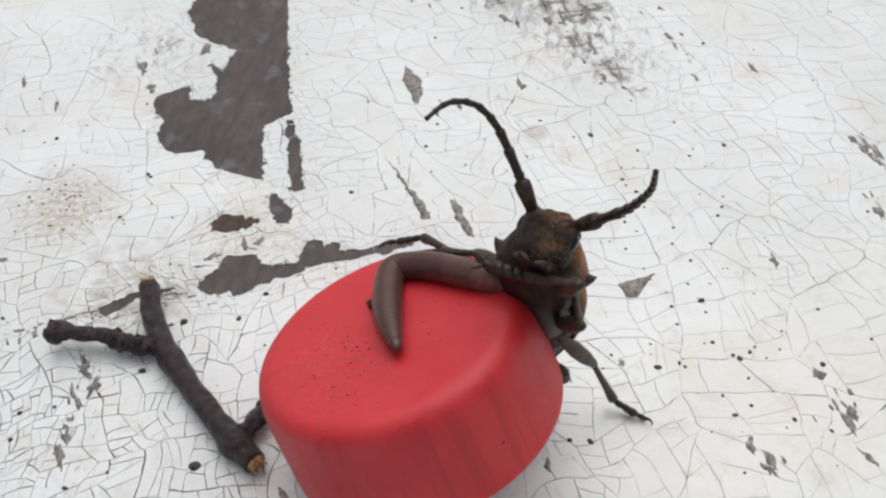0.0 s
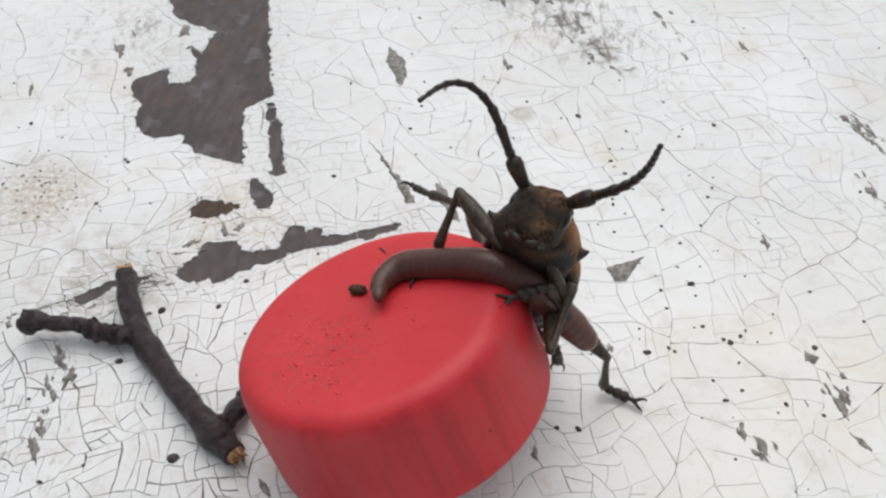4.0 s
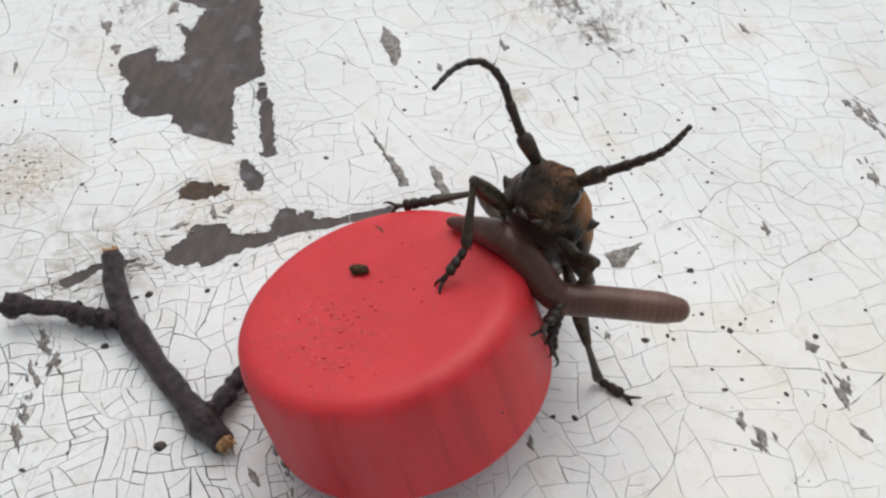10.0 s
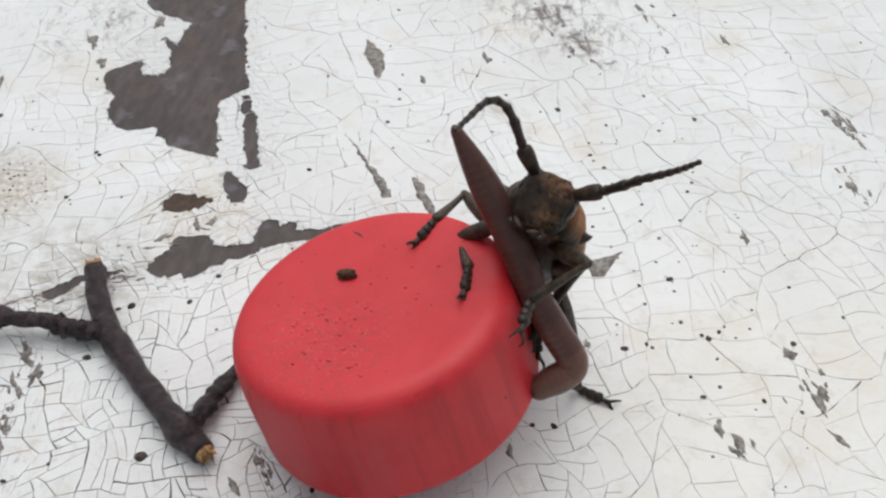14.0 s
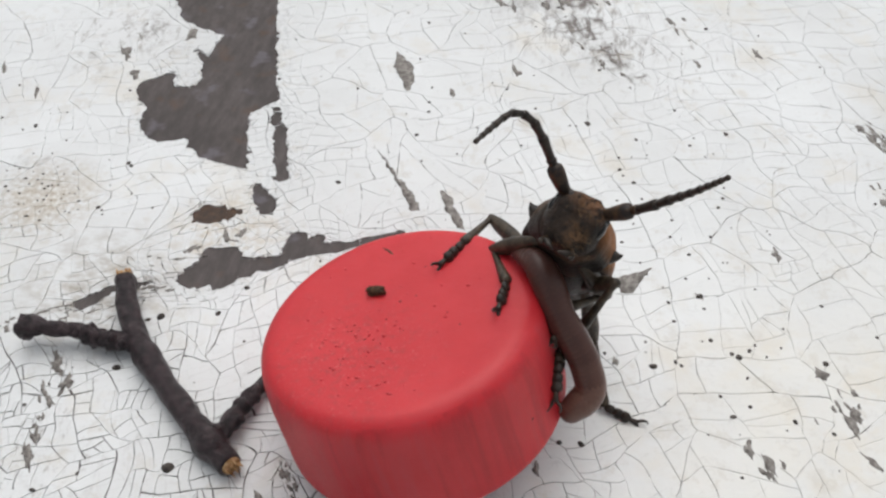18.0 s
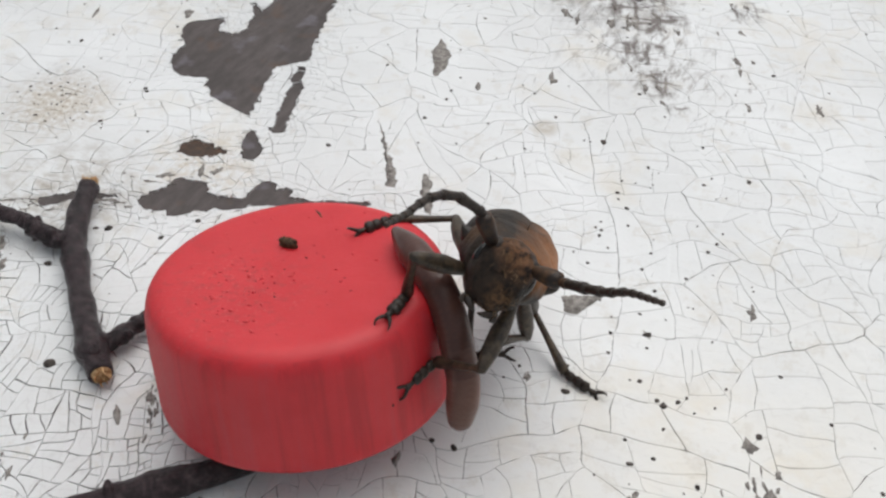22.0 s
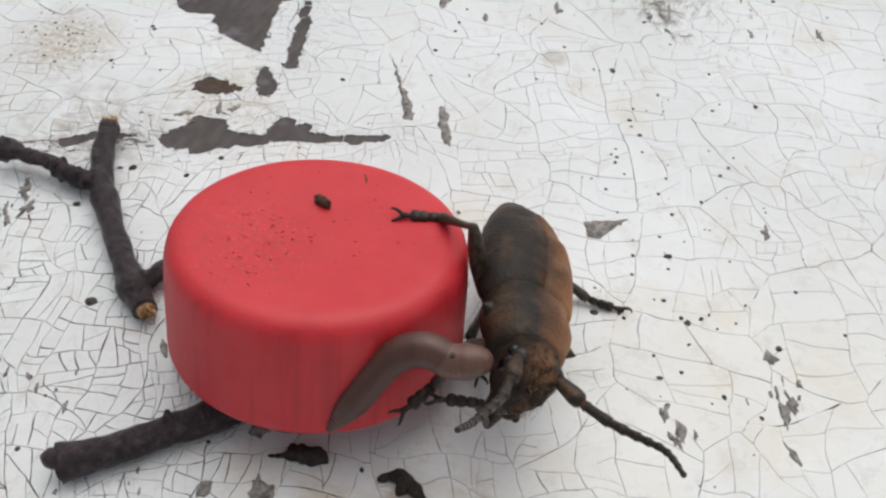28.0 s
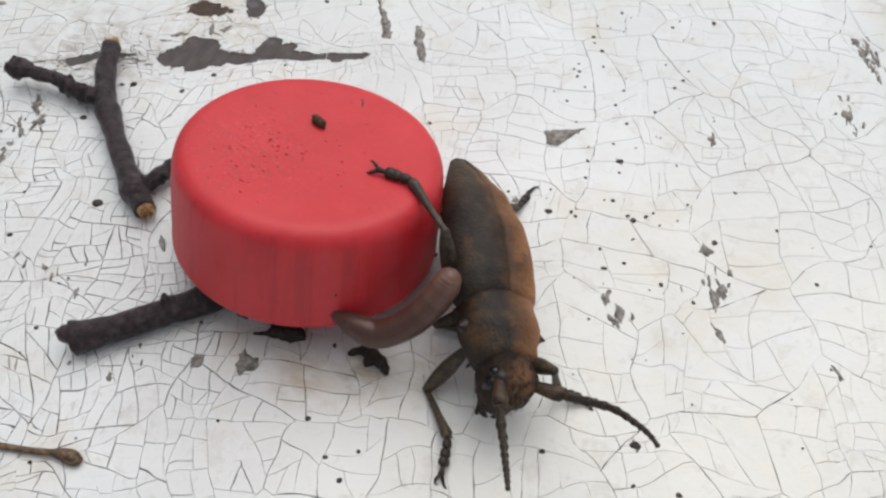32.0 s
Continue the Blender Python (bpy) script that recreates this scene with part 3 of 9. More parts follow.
def inside(poly, x, y):
    hit = False
    for (ax, ay), (bx, by) in zip(poly, poly[1:] + poly[:1]):
        if (ay > y) != (by > y) and x < (bx - ax) * (y - ay) / (by - ay) + ax:
            hit = not hit
    return hit


def gap_to(poly, x, y):
    best = 1e9
    for (ax, ay), (bx, by) in zip(poly, poly[1:] + poly[:1]):
        dx, dy = bx - ax, by - ay
        s = min(max(((x - ax) * dx + (y - ay) * dy) / (dx * dx + dy * dy + 1e-9), 0), 1)
        best = min(best, (x - ax - s * dx) ** 2 + (y - ay - s * dy) ** 2)
    return math.sqrt(best)


def edge_side(x, y):
    """Millimetres from the board's edge, inwards, with a ragged line."""
    d = EDGE_B - EDGE_A
    s = ((x - EDGE_A.x) * -d.y + (y - EDGE_A.y) * d.x) / d.length
    return s + 0.8 * noise.noise((x * 0.15, y * 0.15, 3)) + 0.5 * noise.noise((x * 0.6, y * 0.6, 5))


def wobble(x, y):
    """How a torn outline strays."""
    return Vector([sum(size * noise.noise((x * f, y * f, seed + k)) for size, f, k in ((0.6, 0.5, 0), (0.45, 1.5, 1), (0.2, 4.0, 2))) for seed in (21, 33)])


def is_bare(x, y):
    if edge_side(x, y) < 0:
        return True
    w = wobble(x, y)
    return any(inside(b, x + w.x, y + w.y) for b in BARE)


BARE_BOX = [(min(p[0] for p in b) - 3, max(p[0] for p in b) + 3, min(p[1] for p in b) - 3, max(p[1] for p in b) + 3, b) for b in BARE]


def deep_in(x, y):
    """How far inside a bare place a spot lies."""
    w = wobble(x, y)
    return max((gap_to(b, x + w.x, y + w.y) for b in BARE if inside(b, x + w.x, y + w.y)), default=0)


def to_outline(x, y):
    """Draws a flake's corner to the torn outline when it lies over a bare place or just short of it."""
    for x0, x1, y0, y1, b in BARE_BOX:
        if not (x0 < x < x1 and y0 < y < y1):
            continue
        w = wobble(x, y)
        u, v = x + w.x, y + w.y
        best = (1e9, 0, 0)
        for (ax, ay), (bx, by) in zip(b, b[1:] + b[:1]):
            dx, dy = bx - ax, by - ay
            s = min(max(((u - ax) * dx + (v - ay) * dy) / (dx * dx + dy * dy + 1e-9), 0), 1)
            px, py = ax + s * dx, ay + s * dy
            best = min(best, ((u - px) ** 2 + (v - py) ** 2, px, py))
        if best[0] < 0.1 or inside(b, u, v):
            return best[1] - w.x, best[2] - w.y, True
    return x, y, False


def warp(x, y):
    """Bends straight cracks, the same for neighbours."""
    return (x + 2.8 * noise.noise((x * 0.11, y * 0.11, 1)) + 0.35 * noise.noise((x * 0.42, y * 0.42, 2)) + 0.09 * noise.noise((x * 1.6, y * 1.6, 5)),
            y + 2.8 * noise.noise((x * 0.11, y * 0.11, 9)) + 0.35 * noise.noise((x * 0.42, y * 0.42, 8)) + 0.09 * noise.noise((x * 1.6, y * 1.6, 7)))


def clip(poly, nx, ny, lim, w):
    """The part of a convex outline with n.p below lim; the new side carries gap w."""
    got = []
    for p, q in zip(poly, poly[1:] + poly[:1]):
        dp, dq = p[0] * nx + p[1] * ny - lim, q[0] * nx + q[1] * ny - lim
        if dp <= 0:
            got.append(p)
        if (dp < 0 < dq) or (dq < 0 < dp):
            f = dp / (dp - dq)
            # the side that leaves a corner carries its own gap
            got.append((p[0] + f * (q[0] - p[0]), p[1] + f * (q[1] - p[1]), w if dp < 0 else p[2]))
    return got


def worn_at(x, y):
    """Near the twigs the paint is cracked darkest."""
    return max(0, min(1, (50 - x) / 55)) * max(0, min(1, (4 - y) / 32))


def flake_size(x, y):
    r = 3.7 + 2.3 * noise.noise((x * 0.05, y * 0.05, 0)) + 0.8 * max(0, min(1, (y - 20) / 30))
    return max(2.2, r) * (1 - 0.5 * worn_at(x, y))


def crack(level, x, y, rng):
    """Half the width of a crack: the first are the widest, some of the last stay shut."""
    w = (0.064, 0.058, 0.052, 0.045, 0.036)[min(level, 4)] * rng.uniform(0.4, 1.3)
    if level > 1 and rng.random() < 0.12:
        w = 0.0
    return w * (0.82 + (0.25 + 0.22 * level) * worn_at(x, y)) * (1 - 0.1 * max(0, min(1, y / 50)))


def split(poly, level, rng, out):
    """Cracks a field of paint across its length, again and again, down to single flakes."""
    n = len(poly)
    if n < 3:
        return
    cx, cy = sum(p[0] for p in poly) / n, sum(p[1] for p in poly) / n
    area = 0.5 * abs(sum(p[0] * q[1] - q[0] * p[1] for p, q in zip(poly, poly[1:] + poly[:1])))
    if area < 0.02:
        return
    size, want, fine = math.sqrt(area), flake_size(cx, cy), False
    reach = max(math.hypot(p[0] - cx, p[1] - cy) for p in poly)
    mx, my = warp(cx, cy)
    for x0, x1, y0, y1, b in BARE_BOX:
        if x0 - reach < mx < x1 + reach and y0 - reach < my < y1 + reach:
            g = gap_to(b, mx, my)
            if inside(b, mx, my) and g > reach + 1.2:
                return
            if g < reach + 1.0:
                want, fine = min(want, 0.5 + 0.45 * max(0, g - 0.7)), True
    side = edge_side(mx, my)
    if side < -reach - 2:
        return
    if abs(side) < reach + 1:
        want, fine = min(want, 0.6), True
    if size < want * rng.uniform(0.72, 1.35):
        if side > 0 and not (is_bare(mx, my) and deep_in(mx, my) > 0.2):
            out.append((cx, cy, poly))
        return
    # across the longer way, along the wood's grain or across it
    spans = []
    for way in (GRAIN, GRAIN + math.pi / 2):
        reaches = [p[0] * math.cos(way) + p[1] * math.sin(way) for p in poly]
        spans.append((max(reaches) - min(reaches), way))
    a = max(spans)[1] + rng.gauss(0, 0.2)
    nx, ny = math.cos(a), math.sin(a)
    span = [p[0] * nx + p[1] * ny for p in poly]
    lim = min(span) + (max(span) - min(span)) * min(max(rng.gauss(0.5, 0.11), 0.25), 0.75)
    w = 0.0 if fine and size < 1.8 else crack(level, cx, cy, rng)
    split(clip(poly, nx, ny, lim - w * 0.5, w), level + 1, rng, out)
    split(clip(poly, -nx, -ny, -lim - w * 0.5, w), level + 1, rng, out)


def flakes():
    """Outlines of the paint flakes, each with the gaps at its sides."""
    rng = random.Random(7)
    step, fields, out = 13.0, {}, []
    for i in range(int(X0 // step) - 1, int(X1 // step) + 3):
        for j in range(int(Y0 // step) - 1, int(Y1 // step) + 3):
            fields[i, j] = (i * step + rng.uniform(-5.5, 5.5), j * step + rng.uniform(-5.5, 5.5))
    for (i, j), (x, y) in fields.items():
        poly = [(X0, Y0, 0.03), (X1, Y0, 0.03), (X1, Y1, 0.03), (X0, Y1, 0.03)]
        for (k, m), (u, v) in fields.items():
            if (k, m) != (i, j) and abs(k - i) < 4 and abs(m - j) < 4 and poly:
                d = math.hypot(u - x, v - y)
                nx, ny = (u - x) / d, (v - y) / d
                w = crack(0, 0.5 * (x + u), 0.5 * (y + v), random.Random((min(i, k) * 7919 + max(i, k)) * 7919 + min(j, m) * 311 + max(j, m)))
                poly = clip(poly, nx, ny, x * nx + y * ny + d / 2 - w * 0.5, w)
        split(poly, 1, rng, out)
    return out


def flake_into(verts, faces, cx, cy, poly):
    """A flake: a flat top with a worn, slanting edge where it is open to a crack."""
    fine = []
    for (x, y, w), (x2, y2, _), before in zip(poly, poly[1:] + poly[:1], poly[-1:] + poly[:-1]):
        steps = max(1, min(6, int(math.hypot(x2 - x, y2 - y) / 0.45)))
        for k in range(steps):
            f = k / steps
            fine.append((x + (x2 - x) * f, y + (y2 - y) * f, max(w, before[2]) if k == 0 else w))
    fine = [(*to_outline(*warp(x, y)), w) for x, y, w in fine]
    cx, cy = warp(cx, cy)
    if any(p[2] for p in fine):
        cx, cy = sum(p[0] for p in fine) / len(fine), sum(p[1] for p in fine) / len(fine)
    n, o = len(fine), len(verts)
    tilt = Vector((noise.noise((cx * 0.9, cy * 0.9, 4)), noise.noise((cx * 0.9, cy * 0.9, 6)))) * 0.006
    for x, y, torn, w in fine:
        dx, dy = cx - x, cy - y
        d = math.hypot(dx, dy) + 1e-6
        s = min(0.09 / d, 0.4)
        if w and not torn:  # cracks open and close along their way
            k = min(0.3, w * 0.8 * max(0, 0.1 + 1.6 * noise.noise((x * 0.55, y * 0.55, 61))) / d)
            x, y = x + dx * k, y + dy * k
            dx, dy = cx - x, cy - y
        swell = 0.05 * noise.noise((x * 0.25, y * 0.25, 12)) - dx * tilt.x - dy * tilt.y
        verts.append(Vector((x, y, swell - (0.03 if w else 0.004))))
        verts.append(Vector((x, y, -0.2)))
        verts.append(Vector((x + dx * s, y + dy * s, swell)))
    for a in range(n):
        b = (a + 1) % n
        p, q = o + 3 * a, o + 3 * b
        faces.append((p, q, q + 2, p + 2))
        faces.append((p + 1, q + 1, q, p))
    faces.append(tuple(o + 3 * a + 2 for a in range(n)))


def build_table():
    top = new("tabletop")
    tagged(top, "old wooden tabletop with crazed, peeling white paint", "table", kind="structure")
    # the bare board
    bm = bmesh.new()
    e, f = EDGE_A, EDGE_B
    d = (f - e).normalized()
    outline = [e - d * 150, f + d * 240, Vector((330, -250)), Vector((330, 330))]
    rim = [Vector((-d.y, d.x)) * -1.5] * 2 + [Vector((0, 0))] * 2
    rings = [[(p.x, p.y, -0.18) for p in outline], [(p.x + r.x * 0.6, p.y + r.y * 0.6, -0.7) for p, r in zip(outline, rim)],
             [(p.x + r.x, p.y + r.y, -3) for p, r in zip(outline, rim)], [(p.x + r.x, p.y + r.y, -22) for p, r in zip(outline, rim)]]
    loft(bm, rings)
    part("board", bm, WOOD, top, "bare weathered wood", smooth=False)
    # paint out to the far ends, past the crazed stretch
    bm = bmesh.new()
    for x0, y0, x1, y1 in ((X1, -240, 325, 325), (-60, Y1, X1, 325), (X0 + 40, -240, X1, Y0)):
        loft(bm, [[(x0, y0, z), (x1, y0, z), (x1, y1, z), (x0, y1, z)] for z in (-0.16, 0)])
    part("far_paint", bm, PAINT, top, smooth=False)
    near, verts, faces = [], [], []
    for cx, cy, poly in flakes():
        if 27 < cx < 76 and -50 < cy < 14 and len(near) < 290:
            near.append((cx, cy, poly))
        else:
            flake_into(verts, faces, cx, cy, poly)
    me = bpy.data.meshes.new("paint_flakes")
    me.from_pydata([v * MM for v in verts], [], faces)
    me.materials.append(PAINT)
    rest = new("paint_flakes", me)
    rest.parent = top
    tagged(rest, "crazed white paint", kind="stuff")
    for cx, cy, poly in near:
        verts, faces = [], []
        flake_into(verts, faces, cx, cy, poly)
        me = bpy.data.meshes.new("paint_flake")
        me.from_pydata([v * MM for v in verts], [], faces)
        me.materials.append(PAINT)
        new("paint_flake", me).parent = top
    return top


build_table()

# the lower plank beside the board
bm = bmesh.new()
nrm = Vector((-(EDGE_B - EDGE_A).y, (EDGE_B - EDGE_A).x)).normalized() * -1
dirn = (EDGE_B - EDGE_A).normalized()
a0, b0 = EDGE_A - dirn * 150 + nrm * 3.5, EDGE_B + dirn * 240 + nrm * 3.5
quad = [a0, b0, b0 + nrm * 95, a0 + nrm * 95]
mid = (quad[0] + quad[2]) / 2
loft(bm, [[(p.x, p.y, -22) for p in quad], [(p.x, p.y, -2.6) for p in quad], [(p.x + (mid.x - p.x) * 0.006, p.y + (mid.y - p.y) * 0.006, -1.8) for p in quad]])
tagged(part("plank", bm, GREY_WOOD, smooth=False), "grey weathered wooden plank beside the painted board", "plank", kind="structure")


def chips():
    """Narrow places where the paint is worn through to grey, slanting along the grain."""
    rng = random.Random(23)
    bm = bmesh.new()
    for cx, cy, r in CHIPS:
        if edge_side(cx, cy) < 2 or any(inside(b, cx, cy) for b in BARE):
            continue
        banded = cx < -8 and -19 < cy < 0
        seed, slant, long, wide = rng.uniform(0, 90), radians(rng.gauss(29 if banded else 117, 14)), r * rng.uniform(0.6, 1.35), r * rng.uniform(0.2, 0.5)
        rim, low = [], []
        for k in range(26):
            a = 2 * math.pi * k / 26
            q = 1 + 0.95 * noise.noise((1.4 * math.cos(a) + seed, 1.4 * math.sin(a), 0)) + 0.55 * noise.noise((4 * math.cos(a) + seed, 4 * math.sin(a), 5))
            u, v = long * q * math.cos(a), wide * q * math.sin(a)
            x, y = cx + u * math.cos(slant) - v * math.sin(slant), cy + u * math.sin(slant) + v * math.cos(slant)
            level = 0.05 * noise.noise((x * 0.25, y * 0.25, 12))
            low.append(bm.verts.new((x, y, level - 0.04)))
            rim.append(bm.verts.new((cx + (x - cx) * 0.97, cy + (y - cy) * 0.97, level + 0.03)))
        for k in range(26):
            bm.faces.new((low[k], low[(k + 1) % 26], rim[(k + 1) % 26], rim[k]))
        bm.faces.new(rim)
    for outline in THIN:
        mx, my = sum(p[0] for p in outline) / len(outline), sum(p[1] for p in outline) / len(outline)
        rim, low = [], []
        for (ax, ay), (bx, by) in zip(outline, outline[1:] + outline[:1]):
            steps = max(2, int(math.hypot(bx - ax, by - ay) / 0.35))
            for k in range(steps):
                x, y = ax + (bx - ax) * k / steps, ay + (by - ay) * k / steps
                x, y = x + 0.4 * noise.noise((x, y, 71)) + 0.25 * noise.noise((x * 2.7, y * 2.7, 73)), y + 0.4 * noise.noise((x, y, 72)) + 0.25 * noise.noise((x * 2.7, y * 2.7, 74))
                level = 0.05 * noise.noise((x * 0.25, y * 0.25, 12))
                low.append(bm.verts.new((x, y, level - 0.04)))
                rim.append(bm.verts.new((mx + (x - mx) * 0.98, my + (y - my) * 0.98, level + 0.03)))
        n = len(rim)
        for k in range(n):
            bm.faces.new((low[k], low[(k + 1) % n], rim[(k + 1) % n], rim[k]))
        bm.faces.new(rim)
    tagged(part("worn_spots", bm, WORN), "grey worn spots in the white paint", "worn paint", kind="stuff")


chips()


def specks():
    """Round pits, droppings and grit on the paint."""
    rng = random.Random(11)
    known = [(43.6, -11.2, 0.42), (49.3, 0.6, 0.45), (53.7, -8.2, 0.4), (55, -7, 0.3), (63.8, -7.4, 0.4), (33.4, -23.3, 0.35), (35.8, -23.1, 0.35), (-16.4, -14, 0.55),
             (-18.7, -22.1, 0.45), (-9.6, -12.3, 0.4), (-7.4, -7.7, 0.4), (-8, -33.5, 0.7), (46.9, -10.6, 0.25), (33.4, 32.2, 0.5), (54, 33.3, 0.4), (53.8, -41.8, 0.35), (62.5, -37.2, 0.5)]
    spots = known + [(rng.uniform(-60, 95), rng.uniform(-70, 90), rng.choice((0.1, 0.13, 0.16, 0.2, 0.26, 0.33))) for _ in range(270)]
    spots += [(rng.gauss(54, 5), rng.gauss(-9, 5), rng.uniform(0.12, 0.32)) for _ in range(12)] + [(rng.gauss(-40, 5), rng.gauss(3, 4), rng.uniform(0.08, 0.2)) for _ in range(55)]
    spots += [(rng.gauss(48, 8), rng.gauss(18, 9), rng.uniform(0.1, 0.28)) for _ in range(36)]
    bm = bmesh.new()
    for x, y, r in spots:
        if edge_side(x, y) < 2 or any(inside(b, x, y) for b in BARE):
            continue
        turn, long = rng.uniform(0, 6.28), rng.uniform(1, 1.5)
        ring, low = [], []
        for k in range(8):
            a = k * math.pi / 4
            u, v = r * long * math.cos(a) * rng.uniform(0.8, 1.15), r * math.sin(a) * rng.uniform(0.8, 1.15)
            px, py = u * math.cos(turn) - v * math.sin(turn), u * math.sin(turn) + v * math.cos(turn)
            low.append(bm.verts.new((x + px, y + py, -0.03)))
            ring.append(bm.verts.new((x + px * 0.7, y + py * 0.7, 0.05 + r * 0.12)))
        for k in range(8):
            bm.faces.new((low[k], low[(k + 1) % 8], ring[(k + 1) % 8], ring[k]))
        bm.faces.new(ring)
    tagged(part("dirt_specks", bm, SPECK), "dark dirt specks scattered on the white paint", "dirt", kind="stuff")


specks()
# ---- the red screw cap ----


def build_cap():
    cap = thing("bottle_cap", "red plastic screw cap, scuffed, lying tilted on a twig", "bottle cap")
    seg = 240
    # radius and height down from the middle of the top, over the rim and side, up the inside
    top = [(0.01, CAP_H - 0.24), (5, CAP_H - 0.23), (9, CAP_H - 0.16), (11.2, CAP_H - 0.06), (12.3, CAP_H - 0.02), (13.0, CAP_H - 0.12), (13.5, CAP_H - 0.34), (13.95, CAP_H - 0.72), (14.28, CAP_H - 1.2), (14.46, CAP_H - 1.8)]
    side = [(14.56, CAP_H - 2.4), (14.7, CAP_H - 4), (14.8, 6.0), (14.9, 3.0), (14.95, 1.2), (15.0, 0.9), (15.05, 0.35), (14.95, 0.0)]
    inner = [(14.0, 0.0), (13.6, 0.6), (13.5, 6), (13.3, CAP_H - 1.8), (0.01, CAP_H - 1.75)]
    bm = bmesh.new()
    rings = []
    for n, (r, z) in enumerate(top + side + inner):
        ring = []
        for k in range(seg):
            a = 2 * math.pi * k / seg
            rr = r * CAP_R / 15
            if len(top) <= n < len(top) + 6:
                rr += 0.05 * (1 if k % 2 else -1) * min(1, (CAP_H - z) / 6) + 0.05 * noise.noise((3 * math.cos(a), 3 * math.sin(a), 2))
            dip = 0.05 * noise.noise((r * math.cos(a) * 0.2, r * math.sin(a) * 0.2, 7)) if n < 4 else 0
            ring.append((rr * math.cos(a), rr * math.sin(a), z + dip))
        rings.append(ring)
    loft(bm, rings)
    part("shell", bm, PLASTIC, cap)
    rng = random.Random(5)
    bm = bmesh.new()
    for _ in range(90):
        if rng.random() < 0.6:
            x, y = rng.gauss(-5, 3.6), rng.gauss(-4, 3.2)
        else:
            x, y = rng.uniform(-12, 12), rng.uniform(-12, 12)
        if math.hypot(x, y) < 12.5:
            s = rng.choice((0.02, 0.03, 0.03, 0.04, 0.05, 0.07))
            bmesh.ops.create_icosphere(bm, subdivisions=1, radius=s, matrix=Matrix.Translation((x, y, CAP_H - 0.2 + 0.02 * s)) @ Matrix.Diagonal((rng.uniform(1, 2.2), 1, 0.7, 1)))
    for _ in range(14):
        x, y = rng.uniform(-11, 11), rng.uniform(-11, 11)
        if math.hypot(x, y) < 12:
            bmesh.ops.create_icosphere(bm, subdivisions=1, radius=rng.uniform(0.06, 0.13), matrix=Matrix.Translation((x, y, CAP_H - 0.24)) @ Matrix.Diagonal((rng.uniform(1, 2), 1, 0.6, 1)))
    for ang, z in ((-0.74, 4.6), (-1.5, 2.2)):
        bmesh.ops.create_icosphere(bm, subdivisions=2, radius=0.24, matrix=Matrix.Translation((14.85 * math.cos(ang), 14.85 * math.sin(ang), z)))
    part("dirt", bm, SOIL, cap, "fine dark grit")
    # nicks and burrs scraped up out of the top
    bm = bmesh.new()
    for _ in range(110):
        far, a = 12.2 * math.sqrt(rng.random()), rng.uniform(0, 2 * math.pi)
        x, y = far * math.cos(a), far * math.sin(a)
        if rng.random() < 0.45:
            x, y = rng.gauss(-5, 3.4), rng.gauss(-3, 3.6)
        if math.hypot(x, y) < 12.3:
            z = CAP_H - 0.23 + 0.17 * max(0, (math.hypot(x, y) - 6) / 6) ** 1.5
            turn = Matrix.Rotation(rng.uniform(0, 3.1), 4, "Z")
            bmesh.ops.create_icosphere(bm, subdivisions=1, radius=rng.choice((0.06, 0.08, 0.1, 0.13, 0.17)), matrix=Matrix.Translation((x, y, z)) @ turn @ Matrix.Diagonal((rng.uniform(0.9, 2.4), 1, rng.uniform(0.5, 0.9), 1)))
    part("burrs", bm, PLASTIC, cap, "raised red nicks and burrs")
    return cap


CAP = build_cap()
# a crumb that rides on the cap
bm = bmesh.new()
tube(bm, [(-0.95, 0, 0.42), (-0.6, 0, 0.5), (0, 0.05, 0.52), (0.5, 0, 0.5), (0.95, 0.05, 0.42)], [0.34, 0.5, 0.46, 0.52, 0.3], 10, 0.35, 4)
bmesh.ops.subdivide_edges(bm, edges=bm.edges[:], cuts=1, use_grid_fill=True)
for v in bm.verts:
    v.co += Vector((noise.noise(v.co * 2.6), noise.noise(v.co * 2.6 + Vector((5, 0, 0))), noise.noise(v.co * 2.6 + Vector((0, 5, 0))))) * 0.26
CRUMB = tagged(part("crumb", bm, PELLET), "brown crumb lying on the red cap", "crumb")
bm = bmesh.new()
tube(bm, [(-0.9, 0, 0.14), (0, 0.12, 0.16), (0.9, 0, 0.14)], [0.08, 0.13, 0.07], 7, 0.3, 8)
CHAFF = tagged(part("chaff", bm, STALK), "thin brown sliver lying on the red cap", "sliver")
# ---- twigs and litter on the table ----
def splinters(bm, at, way, r, rng, n=9):
    """A torn end: short uneven fibres."""
    way = Vector(way).normalized()
    s = way.cross(Vector((0, 0, 1))).normalized()
    u = s.cross(way)
    tube(bm, [Vector(at) - way * 0.5, Vector(at) + way * 0.12], [r * 0.93, r * 0.8], 10, 0.1)
    for _ in range(n):
        a, q = rng.uniform(0, 6.28), r * 0.75 * math.sqrt(rng.random())
        p = Vector(at) + s * q * math.cos(a) + u * q * math.sin(a)
        tube(bm, [p - way * 0.2, p + way * rng.uniform(0.25, 0.9) + s * rng.uniform(-0.1, 0.1)], [rng.uniform(0.12, 0.25) * r, 0.03], 5)


def knots(points, radii, n, lumps):
    """A finer line with swellings at (place along 0..1, size, width)."""
    line = smooth_line(points, n)
    out = []
    for i in range(n):
        t = i / (n - 1)
        k = t * (len(radii) - 1)
        a = min(int(k), len(radii) - 2)
        r = radii[a] + (radii[a + 1] - radii[a]) * (k - a)
        out.append(r + sum(size * math.exp(-((t - at) / width) ** 2) for at, size, width in lumps))
    return line, out


